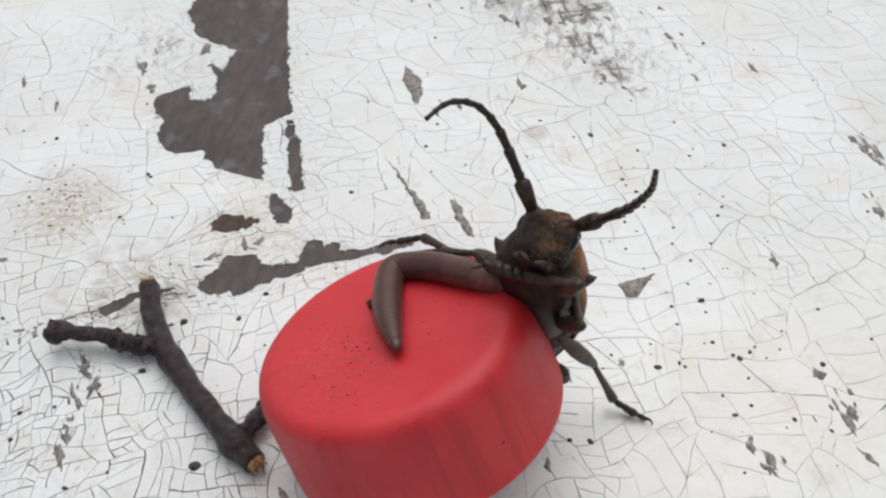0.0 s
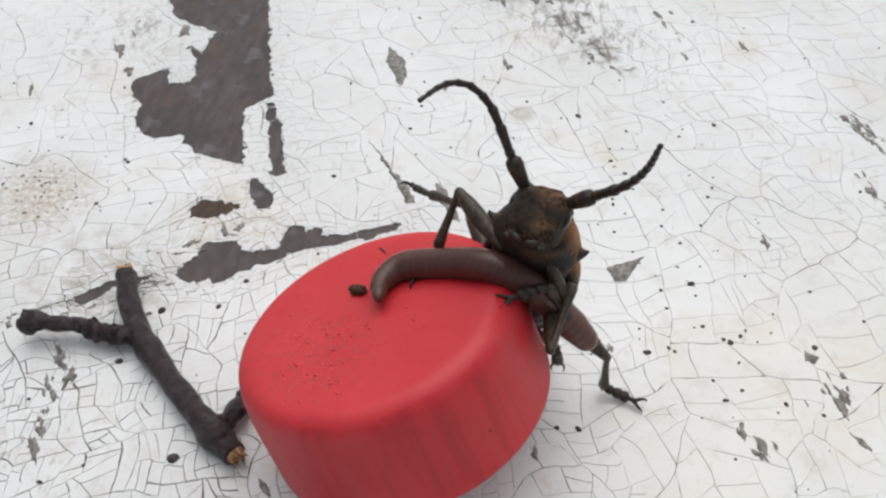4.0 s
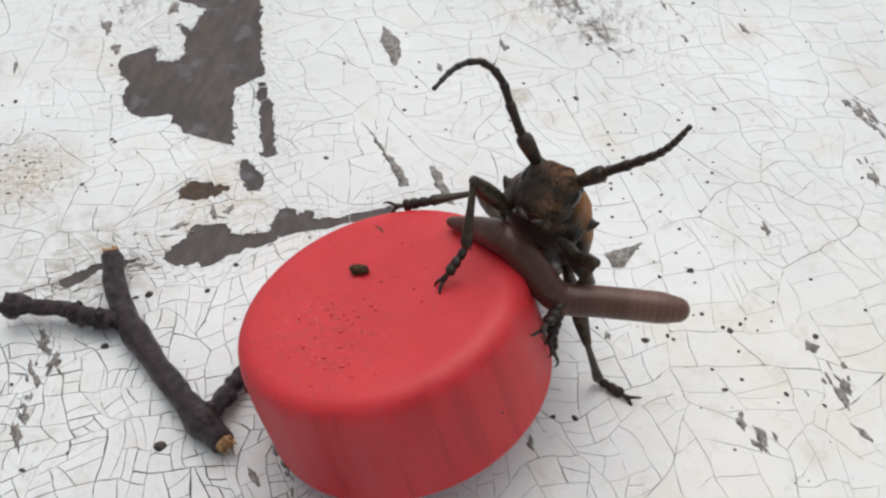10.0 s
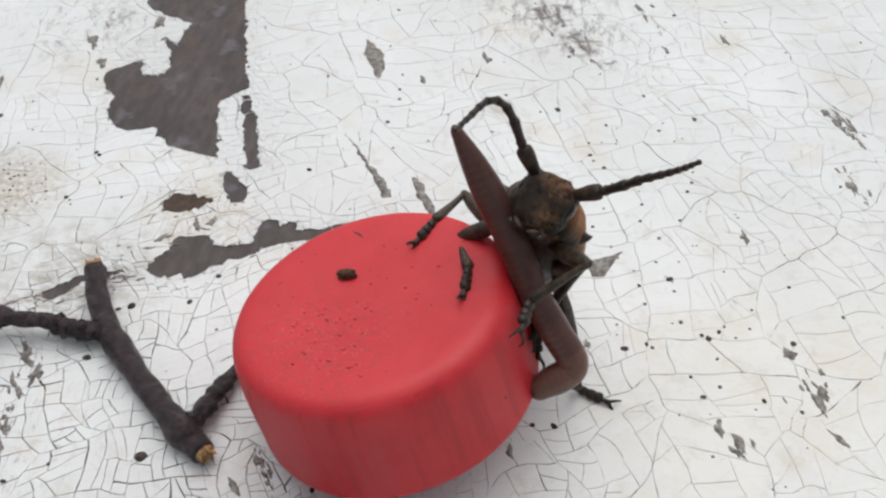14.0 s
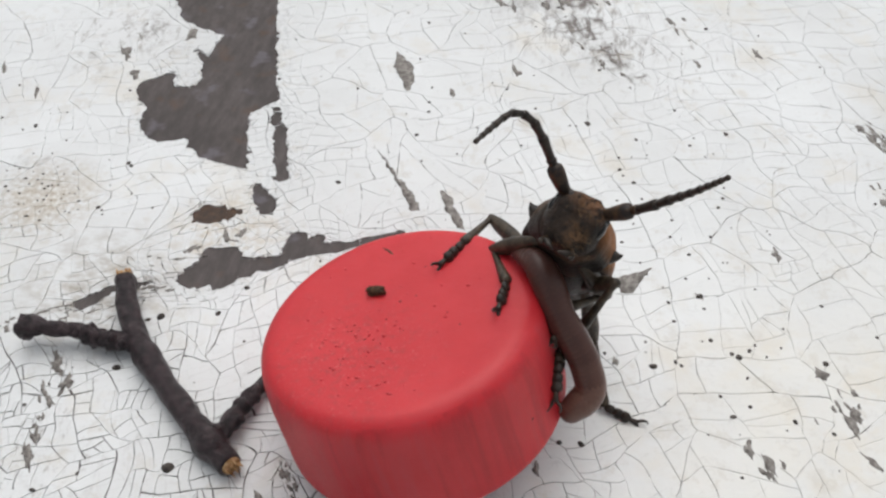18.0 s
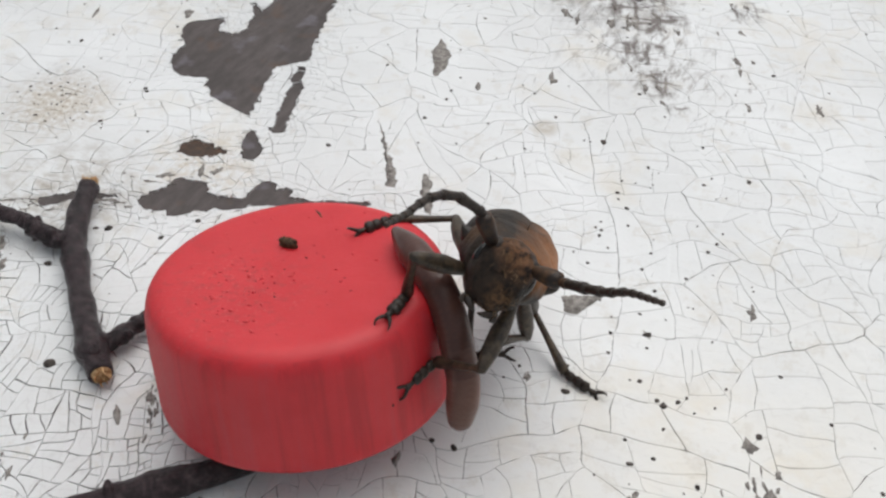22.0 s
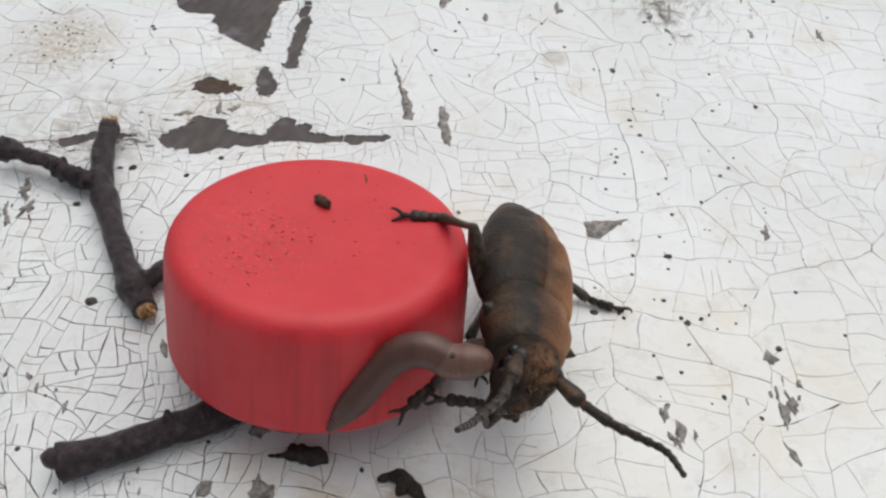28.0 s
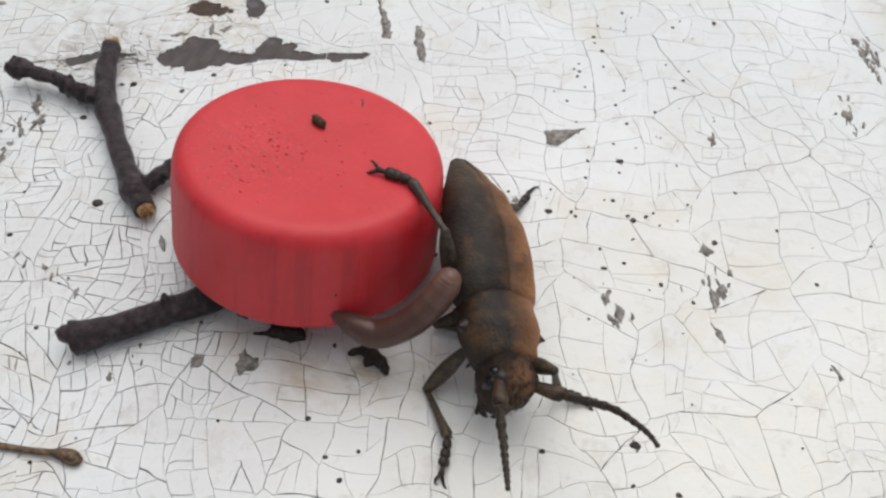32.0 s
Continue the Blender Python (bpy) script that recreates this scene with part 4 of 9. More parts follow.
rng = random.Random(21)
twig = thing("twig", "dark forked twig with torn pale ends", "twig", at=(-17.5, -19, 0))
O = Vector((-17.5, -19, 0))
line, rad = knots([Vector(p) - O for p in ((-22.0, -10.4, 1.9), (-19.9, -14.6, 1.8), (-16.5, -19.4, 1.7), (-9.7, -25.9, 1.5), (-4.0, -30.7, 1.6), (-0.9, -32.9, 1.7))],
                  (1.3, 1.3, 1.4, 1.3, 1.35, 1.35), 60, ((0.42, 0.28, 0.05), (0.88, 0.5, 0.05), (0.2, 0.1, 0.03), (0.65, 0.08, 0.04), (0.8, 0.12, 0.03)))
bm = bmesh.new()
tube(bm, line, rad, 22, 0.13, 1)
part("stem", bm, BARK, twig)
bm = bmesh.new()
splinters(bm, line[0] + (line[0] - line[2]) * 0.5 + Vector((0, 0, 0.25)), line[0] - line[2] + Vector((0, 0, 0.5)), 1.25, rng, 30)
part("broken_end", bm, CUT_WOOD, twig, "torn pale wood")
bm = bmesh.new()
splinters(bm, line[-1] + (line[-1] - line[-3]) * 0.25, line[-1] - line[-3], 1.25, rng, 22)
part("broken_end", bm, CUT_WOOD, twig, "torn pale wood")
line, rad = knots([Vector(p) - O for p in ((-17.4, -19.4, 1.5), (-20.5, -19.6, 1.8), (-24, -19.2, 2.2), (-27.5, -19.7, 2.5), (-30.6, -20.2, 2.9))],
                  (1.15, 1.0, 0.85, 0.9, 1.15), 46, ((0.32, 0.4, 0.03), (0.2, 0.3, 0.025), (0.26, 0.2, 0.02), (0.42, 0.3, 0.03), (0.5, 0.15, 0.02), (0.95, 0.45, 0.06)))
bm = bmesh.new()
tube(bm, line, rad, 18, 0.45, 2)
part("branch", bm, BARK, twig, "knobbly side branch")
line, rad = knots([Vector(p) - O for p in ((-3.4, -29.9, 1.5), (-2.2, -26.8, 1.7), (-1.2, -23.8, 1.6), (0.0, -21.0, 1.2), (0.8, -18.2, 0.9))],
                  (1.0, 0.85, 0.75, 0.7, 0.5), 40, ((0.2, 0.35, 0.05), (0.36, 0.25, 0.03), (0.5, 0.25, 0.04), (0.7, 0.2, 0.04)))
bm = bmesh.new()
tube(bm, line, rad, 18, 0.45, 3)
part("branch", bm, BARK, twig, "knobbly side branch")

O = Vector((-17.5, -19, 0))
for (x, y, z), r in (((-3.6, -29.3, 2.3), 0.62), ((-1.5, -27.6, 2.3), 0.55), ((-2.9, -31.4, 2.8), 0.7), ((-1.9, -25.6, 2.2), 0.4), ((-19.6, -19.7, 2.6), 0.6), ((-21.6, -20.1, 2.5), 0.5), ((-22.6, -18.6, 2.6), 0.55), ((-18.3, -20.3, 2.3), 0.55), ((-30.2, -20.9, 3.6), 0.8)):
    bm = bmesh.new()
    p = Vector((x, y, z)) - O
    tube(bm, [p + Vector((0, 0, -r)), p + Vector((0.1, 0, 0)), p + Vector((0.2 * r, -0.2 * r, 0.7 * r)), p + Vector((0.3 * r, -0.3 * r, r))], [0.9 * r, r, 0.7 * r, 0.2 * r], 10, 0.5, x)
    part("bud", bm, BARK, twig)

stick = thing("stick", "thick dark stick lying under the red cap", "twig", at=(8, -46, 0))
O = Vector((8, -46, 0))
line, rad = knots([Vector(p) - O for p in ((2.6, -51.4, 1.9), (6.0, -48.2, 1.8), (10.5, -43.4, 1.75), (14.6, -39.2, 1.7), (18.5, -35.0, 1.6), (21.5, -30.5, 1.3))],
                  (1.7, 1.55, 1.5, 1.45, 1.3, 1.0), 56, ((0.0, 0.25, 0.05), (0.42, 0.12, 0.05), (0.52, 0.3, 0.04)))
bm = bmesh.new()
tube(bm, line, rad, 22, 0.16, 6)
part("stem", bm, BARK, stick)
bm = bmesh.new()
tube(bm, [line[0] + (line[1] - line[0]) * 0.1, line[0] - (line[1] - line[0]) * 0.7], [1.6, 1.3], 14, 0.25, 9)
part("broken_end", bm, PELLET, stick, "dark broken end")
bm = bmesh.new()
q = line[20]
tube(bm, [q + Vector((0, 0, 0.8)), q + Vector((-0.2, 0.5, 1.7)), q + Vector((-0.4, 0.8, 2.3))], [0.7, 0.5, 0.2], 9, 0.3, 5)
part("bud", bm, BARK, stick)
bm = bmesh.new()
q = line[0]
tube(bm, [q + Vector((0.6, 0.3, 0.7)), q + Vector((-0.3, -0.1, 1.0)), q + Vector((-0.9, -0.3, 1.1)), q + Vector((-1.4, -0.4, 1.0))], [0.9, 1.0, 0.85, 0.35], 10, 0.35, 15)
part("knot", bm, BARK, stick, "rounded knot at the end")

bm = bmesh.new()
tube(bm, smooth_line([(1.5, -64.6, 0.45), (6.2, -63.4, 0.55), (9.5, -62.4, 0.6), (11.4, -62.3, 0.6)], 16), [0.35] * 11 + [0.5, 0.75, 0.85, 0.7, 0.4], 9, 0.3, 3)
tagged(part("stalk", bm, STALK), "dry brown stalk with a dark lumpy tip on the white paint", "plant stalk")
bm = bmesh.new()
tube(bm, smooth_line([(30.2, -39.9, 0.2), (31.2, -39.1, 0.4), (32.3, -38.8, 0.6), (33.4, -39.3, 0.7), (34.6, -39.9, 0.6), (35.3, -40.6, 0.35)], 20),
     [0.15, 0.3, 0.4, 0.42, 0.5, 0.6, 0.7, 0.62, 0.7, 0.8, 0.75, 0.62, 0.6, 0.7, 0.72, 0.6, 0.55, 0.5, 0.35, 0.12], 11, 0.55, 7)
tube(bm, smooth_line([(33.0, -39.4, 0.5), (32.7, -40.1, 0.4), (32.6, -40.6, 0.25)], 8), [0.6, 0.75, 0.7, 0.7, 0.6, 0.5, 0.35, 0.1], 9, 0.5, 13)
tagged(part("bark_crumb", bm, SOIL), "dark curled crumb of bark on a tan stain", "crumb")
bm = bmesh.new()
tube(bm, smooth_line([(19.3, -41.9, 0.15), (20.6, -41.4, 0.2), (21.6, -40.8, 0.4), (23.0, -40.3, 0.55), (24.4, -40.1, 0.4), (25.0, -40.3, 0.2)], 20),
     [0.12, 0.2, 0.16, 0.25, 0.2, 0.3, 0.5, 0.75, 0.8, 0.75, 0.85, 0.9, 0.8, 0.85, 0.95, 0.9, 0.8, 0.65, 0.4, 0.12], 11, 0.5, 17)
tagged(part("bark_crumb", bm, SOIL), "dark lumpy crumb of bark beside the red cap", "crumb")
# ---- the beetle: x ahead, y to its left, z its back ----
def along(table, x):
    """A value from (x, value) pairs, linear between."""
    for (a, p), (b, q) in zip(table, table[1:]):
        if x <= b:
            return p + (q - p) * max(0, (x - a) / (b - a))
    return table[-1][1]


WIDE = [(-21.6, 0.3), (-21, 1.0), (-20, 1.5), (-18, 2.4), (-15, 3.55), (-11, 4.65), (-7, 5.25), (-3, 5.25), (-0.8, 5.05), (0.3, 4.5), (0.9, 3.5)]
HIGH = [(-21.6, 0.4), (-21, 1.0), (-20, 1.35), (-18, 2.1), (-14, 3.4), (-8, 4.4), (-3, 4.4), (-0.5, 3.9), (0.9, 2.7)]


def build_elytron(side, parent):
    bm = bmesh.new()
    rings = []
    for i in range(34):
        x = -21.6 + 22.5 * i / 33
        w, h = along(WIDE, x), along(HIGH, x)
        ring = []
        for shell, order in ((1.0, range(13)), (0.86, range(12, -1, -1))):
            for k in order:
                a = radians(112) * k / 12
                y = 0.05 + w * shell * math.sin(a) ** 0.85 if k else 0.05
                z = -0.5 + h * shell * math.cos(a) ** (0.9 if a < 1.5 else 1) if a < math.pi / 2 else -0.5 + 1.6 * math.cos(a) * min(1, w / 4)
                z -= 0.09 * math.exp(-(y / 0.35) ** 2)
                z -= 0.012 * max(0, -8 - x) ** 2  # the tail bends down
                z += (0.34 * noise.noise((x * 0.4, side * y * 0.4, 3)) + 0.18 * noise.noise((x * 1.1, side * y * 1.1, 5))) * min(1, w / 3) * shell
                ring.append((x, side * y, z))
        rings.append(ring)
    loft(bm, rings)
    return part("wing_case", bm, ELYTRA, parent, "rusty brown mottled wing case")


def oval(x, w, up, down, n=20, power=0.9):
    ring = []
    for k in range(n):
        a = 2 * math.pi * k / n
        c, s = math.cos(a), math.sin(a)
        y = w * math.copysign(abs(c) ** power, c)
        ring.append((x, y, (up if s > 0 else down) * math.copysign(abs(s) ** power, s)))
    return ring


def build_body(b):
    for side in (1, -1):
        build_elytron(side, b)
    bm = bmesh.new()  # belly with its rings
    rings = []
    for i in range(40):
        x = -20.6 + 15.2 * i / 39
        groove = 1 - 0.07 * max(0, math.cos(i * 2 * math.pi / 8)) ** 6
        sag = 0.012 * max(0, -8 - x) ** 2
        rings.append([(p, q, r - sag) for p, q, r in oval(x, 0.93 * along(WIDE, x) * groove, 0.5, along([(-20.6, 0.5), (-18, 1.5), (-13, 2.8), (-8, 3.6), (-5, 3.7)], x) * groove)])
    loft(bm, rings)
    part("abdomen", bm, FELT, b, "dark ringed belly")
    bm = bmesh.new()
    loft(bm, [oval(x, w, 0.6, d) for x, w, d in ((-6.6, 4.2, 3.2), (-5.8, 4.45, 3.9), (-4, 4.4, 4.2), (-2, 4.2, 4.1), (0, 3.6, 3.6), (1.2, 2.9, 3.0))])
    part("thorax", bm, CHITIN, b, "dark underside of the chest")
    bm = bmesh.new()
    secs = [(-0.1, 3.8, 3.1, 2.9), (0.4, 4.25, 3.5, 3.2), (1.4, 4.15, 3.4, 3.25), (2.5, 4.45, 3.65, 3.2), (3.6, 4.6, 3.7, 3.1), (4.7, 4.2, 3.5, 3.0), (5.7, 3.7, 3.1, 2.9), (6.5, 3.6, 3.05, 2.8), (7.1, 3.2, 2.7, 2.5)]
    loft(bm, [oval(x, w, u, d, 28) for x, w, u, d in secs])
    for v in bm.verts:
        v.co.z += (0.4 * noise.noise(v.co * 0.55) + 0.15 * noise.noise(v.co * 1.4)) * (v.co.z > 0)
    part("neck_shield", bm, ELYTRA, b, "rough rusty brown neck shield")
    for side in (1, -1):
        bm = bmesh.new()
        tube(bm, [(3.3, side * 3.9, 0.3), (3.4, side * 4.5, 0.45), (3.6, side * 5.0, 0.65), (3.8, side * 5.3, 0.9)], [1.15, 0.75, 0.35, 0.05], 10)
        part("spine", bm, CHITIN, b)


def finer(secs, times):
    """Sections with more between them."""
    out = []
    for p, q in zip(secs, secs[1:]):
        out += [tuple(a + (b - a) * k / times for a, b in zip(p, q)) for k in range(times)]
    return out + [secs[-1]]


def build_head(b):
    def piece(name, bm, mat, parent, label=""):
        for v in bm.verts:
            v.co.x += 0.5
        return part(name, bm, mat, parent, label)

    bm = bmesh.new()
    secs = [(5.6, 2.5, 2.3, 2.4, 0), (6.6, 2.75, 2.8, 2.6, 0), (7.6, 2.85, 3.0, 2.9, 0), (8.6, 2.8, 2.9, 3.2, 0.02), (9.4, 2.6, 2.6, 3.4, 0.04), (10.1, 2.35, 2.0, 3.3, 0.0), (10.6, 1.9, 1.2, 2.9, -0.1), (10.8, 1.2, 0.5, 2.2, -0.3)]
    loft(bm, [[(x, y, z + o) for x, y, z in oval(x, w, u, d, 40, 0.8)] for x, w, u, d, o in finer(secs, 3)])
    for v in bm.verts:  # uneven, and a furrow down the brow
        v.co += Vector((noise.noise(v.co * 0.9), noise.noise(v.co * 0.9 + Vector((9, 0, 0))), noise.noise(v.co * 0.9 + Vector((0, 9, 0))))) * 0.28
        v.co += Vector((noise.noise(v.co * 2.2), noise.noise(v.co * 2.2 + Vector((9, 0, 0))), noise.noise(v.co * 2.2 + Vector((0, 9, 0))))) * 0.14
        if v.co.x > 8 and v.co.z > 0:
            v.co.x -= 0.35 * math.exp(-(v.co.y / 0.4) ** 2)
    head = piece("head", bm, FACE, b, "dark face with rusty brown brow")
    for side in (1, -1):
        bm = bmesh.new()
        ball(bm, (8.9, side * 2.35, 0.35), (0.75, 0.62, 1.15), 14)
        ball(bm, (8.2, side * 2.35, 1.5), (0.55, 0.55, 0.6), 12)
        piece("eye", bm, EYE, head, "glossy black eye")
        bm = bmesh.new()
        tube(bm, [(8.4, side * 1.5, 1.5), (9.0, side * 1.9, 1.75), (9.4, side * 2.15, 1.85)], [1.0, 0.85, 0.66], 12)
        piece("antenna_socket", bm, CHITIN, head)
        bm = bmesh.new()
        tube(bm, smooth_line([(9.2, side * 1.2, -2.9), (10.1, side * 1.1, -3.3), (10.5, side * 0.6, -3.6), (10.5, side * 0.12, -3.75)], 9), [0.5, 0.52, 0.5, 0.46, 0.4, 0.34, 0.26, 0.18, 0.06], 10)
        piece("jaw", bm, CHITIN, head, "dark curved jaw")
        for j, reach in enumerate((1.1, 0.8)):
            bm = bmesh.new()
            y = side * (1.5 - 0.7 * j)
            tube(bm, smooth_line([(9.6, y, -3.1), (10.2, y * 1.1, -3.5), (10.4 + 0.3 * j, y * 0.9, -3.1 - 0.6 * reach)], 9), [0.22, 0.26, 0.2, 0.26, 0.2, 0.26, 0.22, 0.2, 0.1], 7)
            piece("feeler", bm, CHITIN, head)
    bm = bmesh.new()
    loft(bm, [oval(x, w, u, d, 14, 0.8) for x, w, u, d in ((10.0, 1.5, -1.8, 3.1), (10.5, 1.35, -1.9, 3.1), (10.7, 1.0, -2.1, 2.9))])
    piece("lip", bm, FELT, head, "rusty haired lip")
    rng = random.Random(41)
    bm = bmesh.new()
    for _ in range(300):
        if rng.random() < 0.7:
            p = Vector((rng.uniform(10.0, 10.7), rng.gauss(0.2, 0.8), rng.uniform(-3.2, 0.9)))
            way = Vector((0.35, rng.uniform(-0.8, 0.8), rng.uniform(-1, 0.1)))
        else:
            p = Vector((rng.uniform(9.6, 10.2), rng.uniform(-1.2, 1.2), rng.uniform(0.6, 1.8)))
            way = Vector((0.3, rng.uniform(-0.6, 0.6), rng.uniform(-0.8, 0.2)))
        p -= way.normalized() * 0.2
        tube(bm, [p, p + way.normalized() * rng.uniform(0.4, 0.9)], [0.035, 0.01], 3)
    piece("hairs", bm, HAIR, head, "short tawny hairs")
    return head


# the eleven joints of an antenna: length, thickness
JOINTS = [(3.1, 0.62), (0.6, 0.42), (2.6, 0.42), (1.9, 0.38), (1.55, 0.34), (1.45, 0.31), (1.3, 0.28), (1.2, 0.26), (1.05, 0.24), (0.95, 0.22), (1.1, 0.19)]


def build_antenna(b):
    made = []
    for n, (long, r) in enumerate(JOINTS):
        bm = bmesh.new()
        if n == 0:
            tube(bm, [(-0.2, 0, 0), (0.3, 0, 0), (1.1, 0, 0), (2.2, 0, 0), (2.8, 0, 0), (3.1, 0, 0)], [0.4, 0.6, 0.7, 0.82, 0.76, 0.45], 12)
        else:
            tube(bm, [(-0.1, 0, 0), (0.1 * long, 0, 0), (0.55 * long, 0, 0), (0.85 * long, 0, 0), (0.97 * long, 0, 0), (long + 0.05, 0, 0)],
                 [0.9 * r, 1.02 * r, 1.08 * r, 1.25 * r, 1.2 * r, (0.6 if n < 10 else 0.2) * r], 10)
        made.append(part("antenna_joint", bm, FELT if n in (0, 1) else CHITIN, b))
    return made


FEMUR, TIBIA = 7.4, 6.5


LEG_SIZE = {"F": 1.0, "M": 1.1, "H": 1.2}  # hind legs are the longest


def build_leg(b, size):
    def longer(line):
        return [(x * size, y, z) for x, y, z in line]

    bm = bmesh.new()
    tube(bm, longer([(-0.4, 0, 0), (0.4, 0, 0), (1.6, 0, 0), (3.4, 0, 0), (5.4, 0, 0), (6.8, 0, 0), (7.5, 0, 0), (7.7, 0, 0)]), [0.42, 0.55, 0.72, 0.9, 0.84, 0.6, 0.46, 0.2], 14)
    femur = part("femur", bm, LEG, b)
    bm = bmesh.new()
    tube(bm, longer([(-0.3, 0, 0), (0, 0, 0), (0.7, 0, -0.05), (2.6, 0, -0.05), (4.2, 0, 0), (5.3, 0, 0), (6.1, 0, 0), (6.55, 0, 0)]), [0.22, 0.36, 0.34, 0.38, 0.46, 0.56, 0.62, 0.35], 12)
    tube(bm, longer([(6.0, 0.35, 0.1), (6.8, 0.55, -0.1)]), [0.16, 0.02], 6)
    tube(bm, longer([(6.0, -0.35, 0.1), (6.8, -0.55, -0.1)]), [0.16, 0.02], 6)
    tibia = part("tibia", bm, LEG, b)
    bm = bmesh.new()
    for x, r in ((0.1, 0.5), (1.1, 0.56), (1.95, 0.6)):
        tube(bm, [(x - 0.1, 0, 0), (x + 0.35, 0, 0), (x + 0.85, 0, -0.05), (x + 1.1, 0, -0.12)], [0.3, 0.6 * r / 0.55, 1.15 * r, 0.4], 10, flat=0.7)
    tube(bm, [(2.7, 0, 0), (3.2, 0, 0.05), (3.9, 0, 0.08), (4.1, 0, 0.05)], [0.2, 0.24, 0.36, 0.2], 9)
    tarsus = part("foot", bm, CHITIN, b)
    for side in (1, -1):
        bm = bmesh.new()
        tube(bm, smooth_line([(3.9, side * 0.12, 0.05), (4.45, side * 0.52, 0.15), (4.95, side * 0.72, -0.05), (5.1, side * 0.62, -0.5)], 8), [0.21, 0.2, 0.19, 0.17, 0.14, 0.11, 0.07, 0.02], 7)
        part("claw", bm, CHITIN, tarsus, "small black claw")
    return femur, tibia, tarsus


BEETLE = thing("beetle", "dark brown longhorn beetle with rusty felted wing cases", "beetle")
build_body(BEETLE)
build_head(BEETLE)
ANTENNA_RIGHT, ANTENNA_LEFT = build_antenna(BEETLE), build_antenna(BEETLE)
HIPS = {"RF": (4.4, -2.6, -2.3), "RM": (-2.4, -3.5, -2.2), "RH": (-6.2, -3.6, -2.2), "LF": (4.4, 2.6, -2.3), "LM": (-2.4, 3.4, -2.4), "LH": (-6.2, 3.6, -2.2)}
LEG_PARTS = {key: build_leg(BEETLE, LEG_SIZE[key[1]]) for key in HIPS}

# ---- the worm, in rings that slide over one another ----
RINGS = 40


def worm_girth(t):
    """Half the worm's thickness from its tapering head end, t 0 to 1."""
    head = 0.42 + 4.2 * t - 6.5 * t * t if t < 0.25 else 1
    return 1.6 * min(1, head) * min(1, 0.8 + 3.2 * (1 - t))


def build_worm():
    worm = thing("worm", "glossy reddish brown earthworm wriggling against the beetle", "worm", at=(30, -25, 0))
    made = []
    for n in range(RINGS):
        if n == 0:
            shape = [(-1.1, 0.1), (-0.95, 0.48), (-0.65, 0.8), (-0.1, 1.0), (0.6, 0.97)]
        elif n == RINGS - 1:
            shape = [(-0.6, 0.95), (-0.2, 1.0), (0.3, 0.95), (0.75, 0.75), (1.05, 0.42), (1.15, 0.1)]
        else:
            shape = [(-0.9, 0.92), (-0.55, 0.975), (-0.25, 1.0), (0.25, 1.0), (0.55, 0.975), (0.9, 0.92)]
        bm = bmesh.new()
        tube(bm, [(x, 0, 0) for x, k in shape], [k * worm_girth(min(max((n + x / 0.85) / (RINGS - 1), 0), 1)) for x, k in shape], 18)
        made.append(part("ring", bm, WORM_PALE if n > 31 else WORM_MID if n > 26 else WORM, worm, "paler tan tail ring" if n > 31 else ""))
    return worm, made


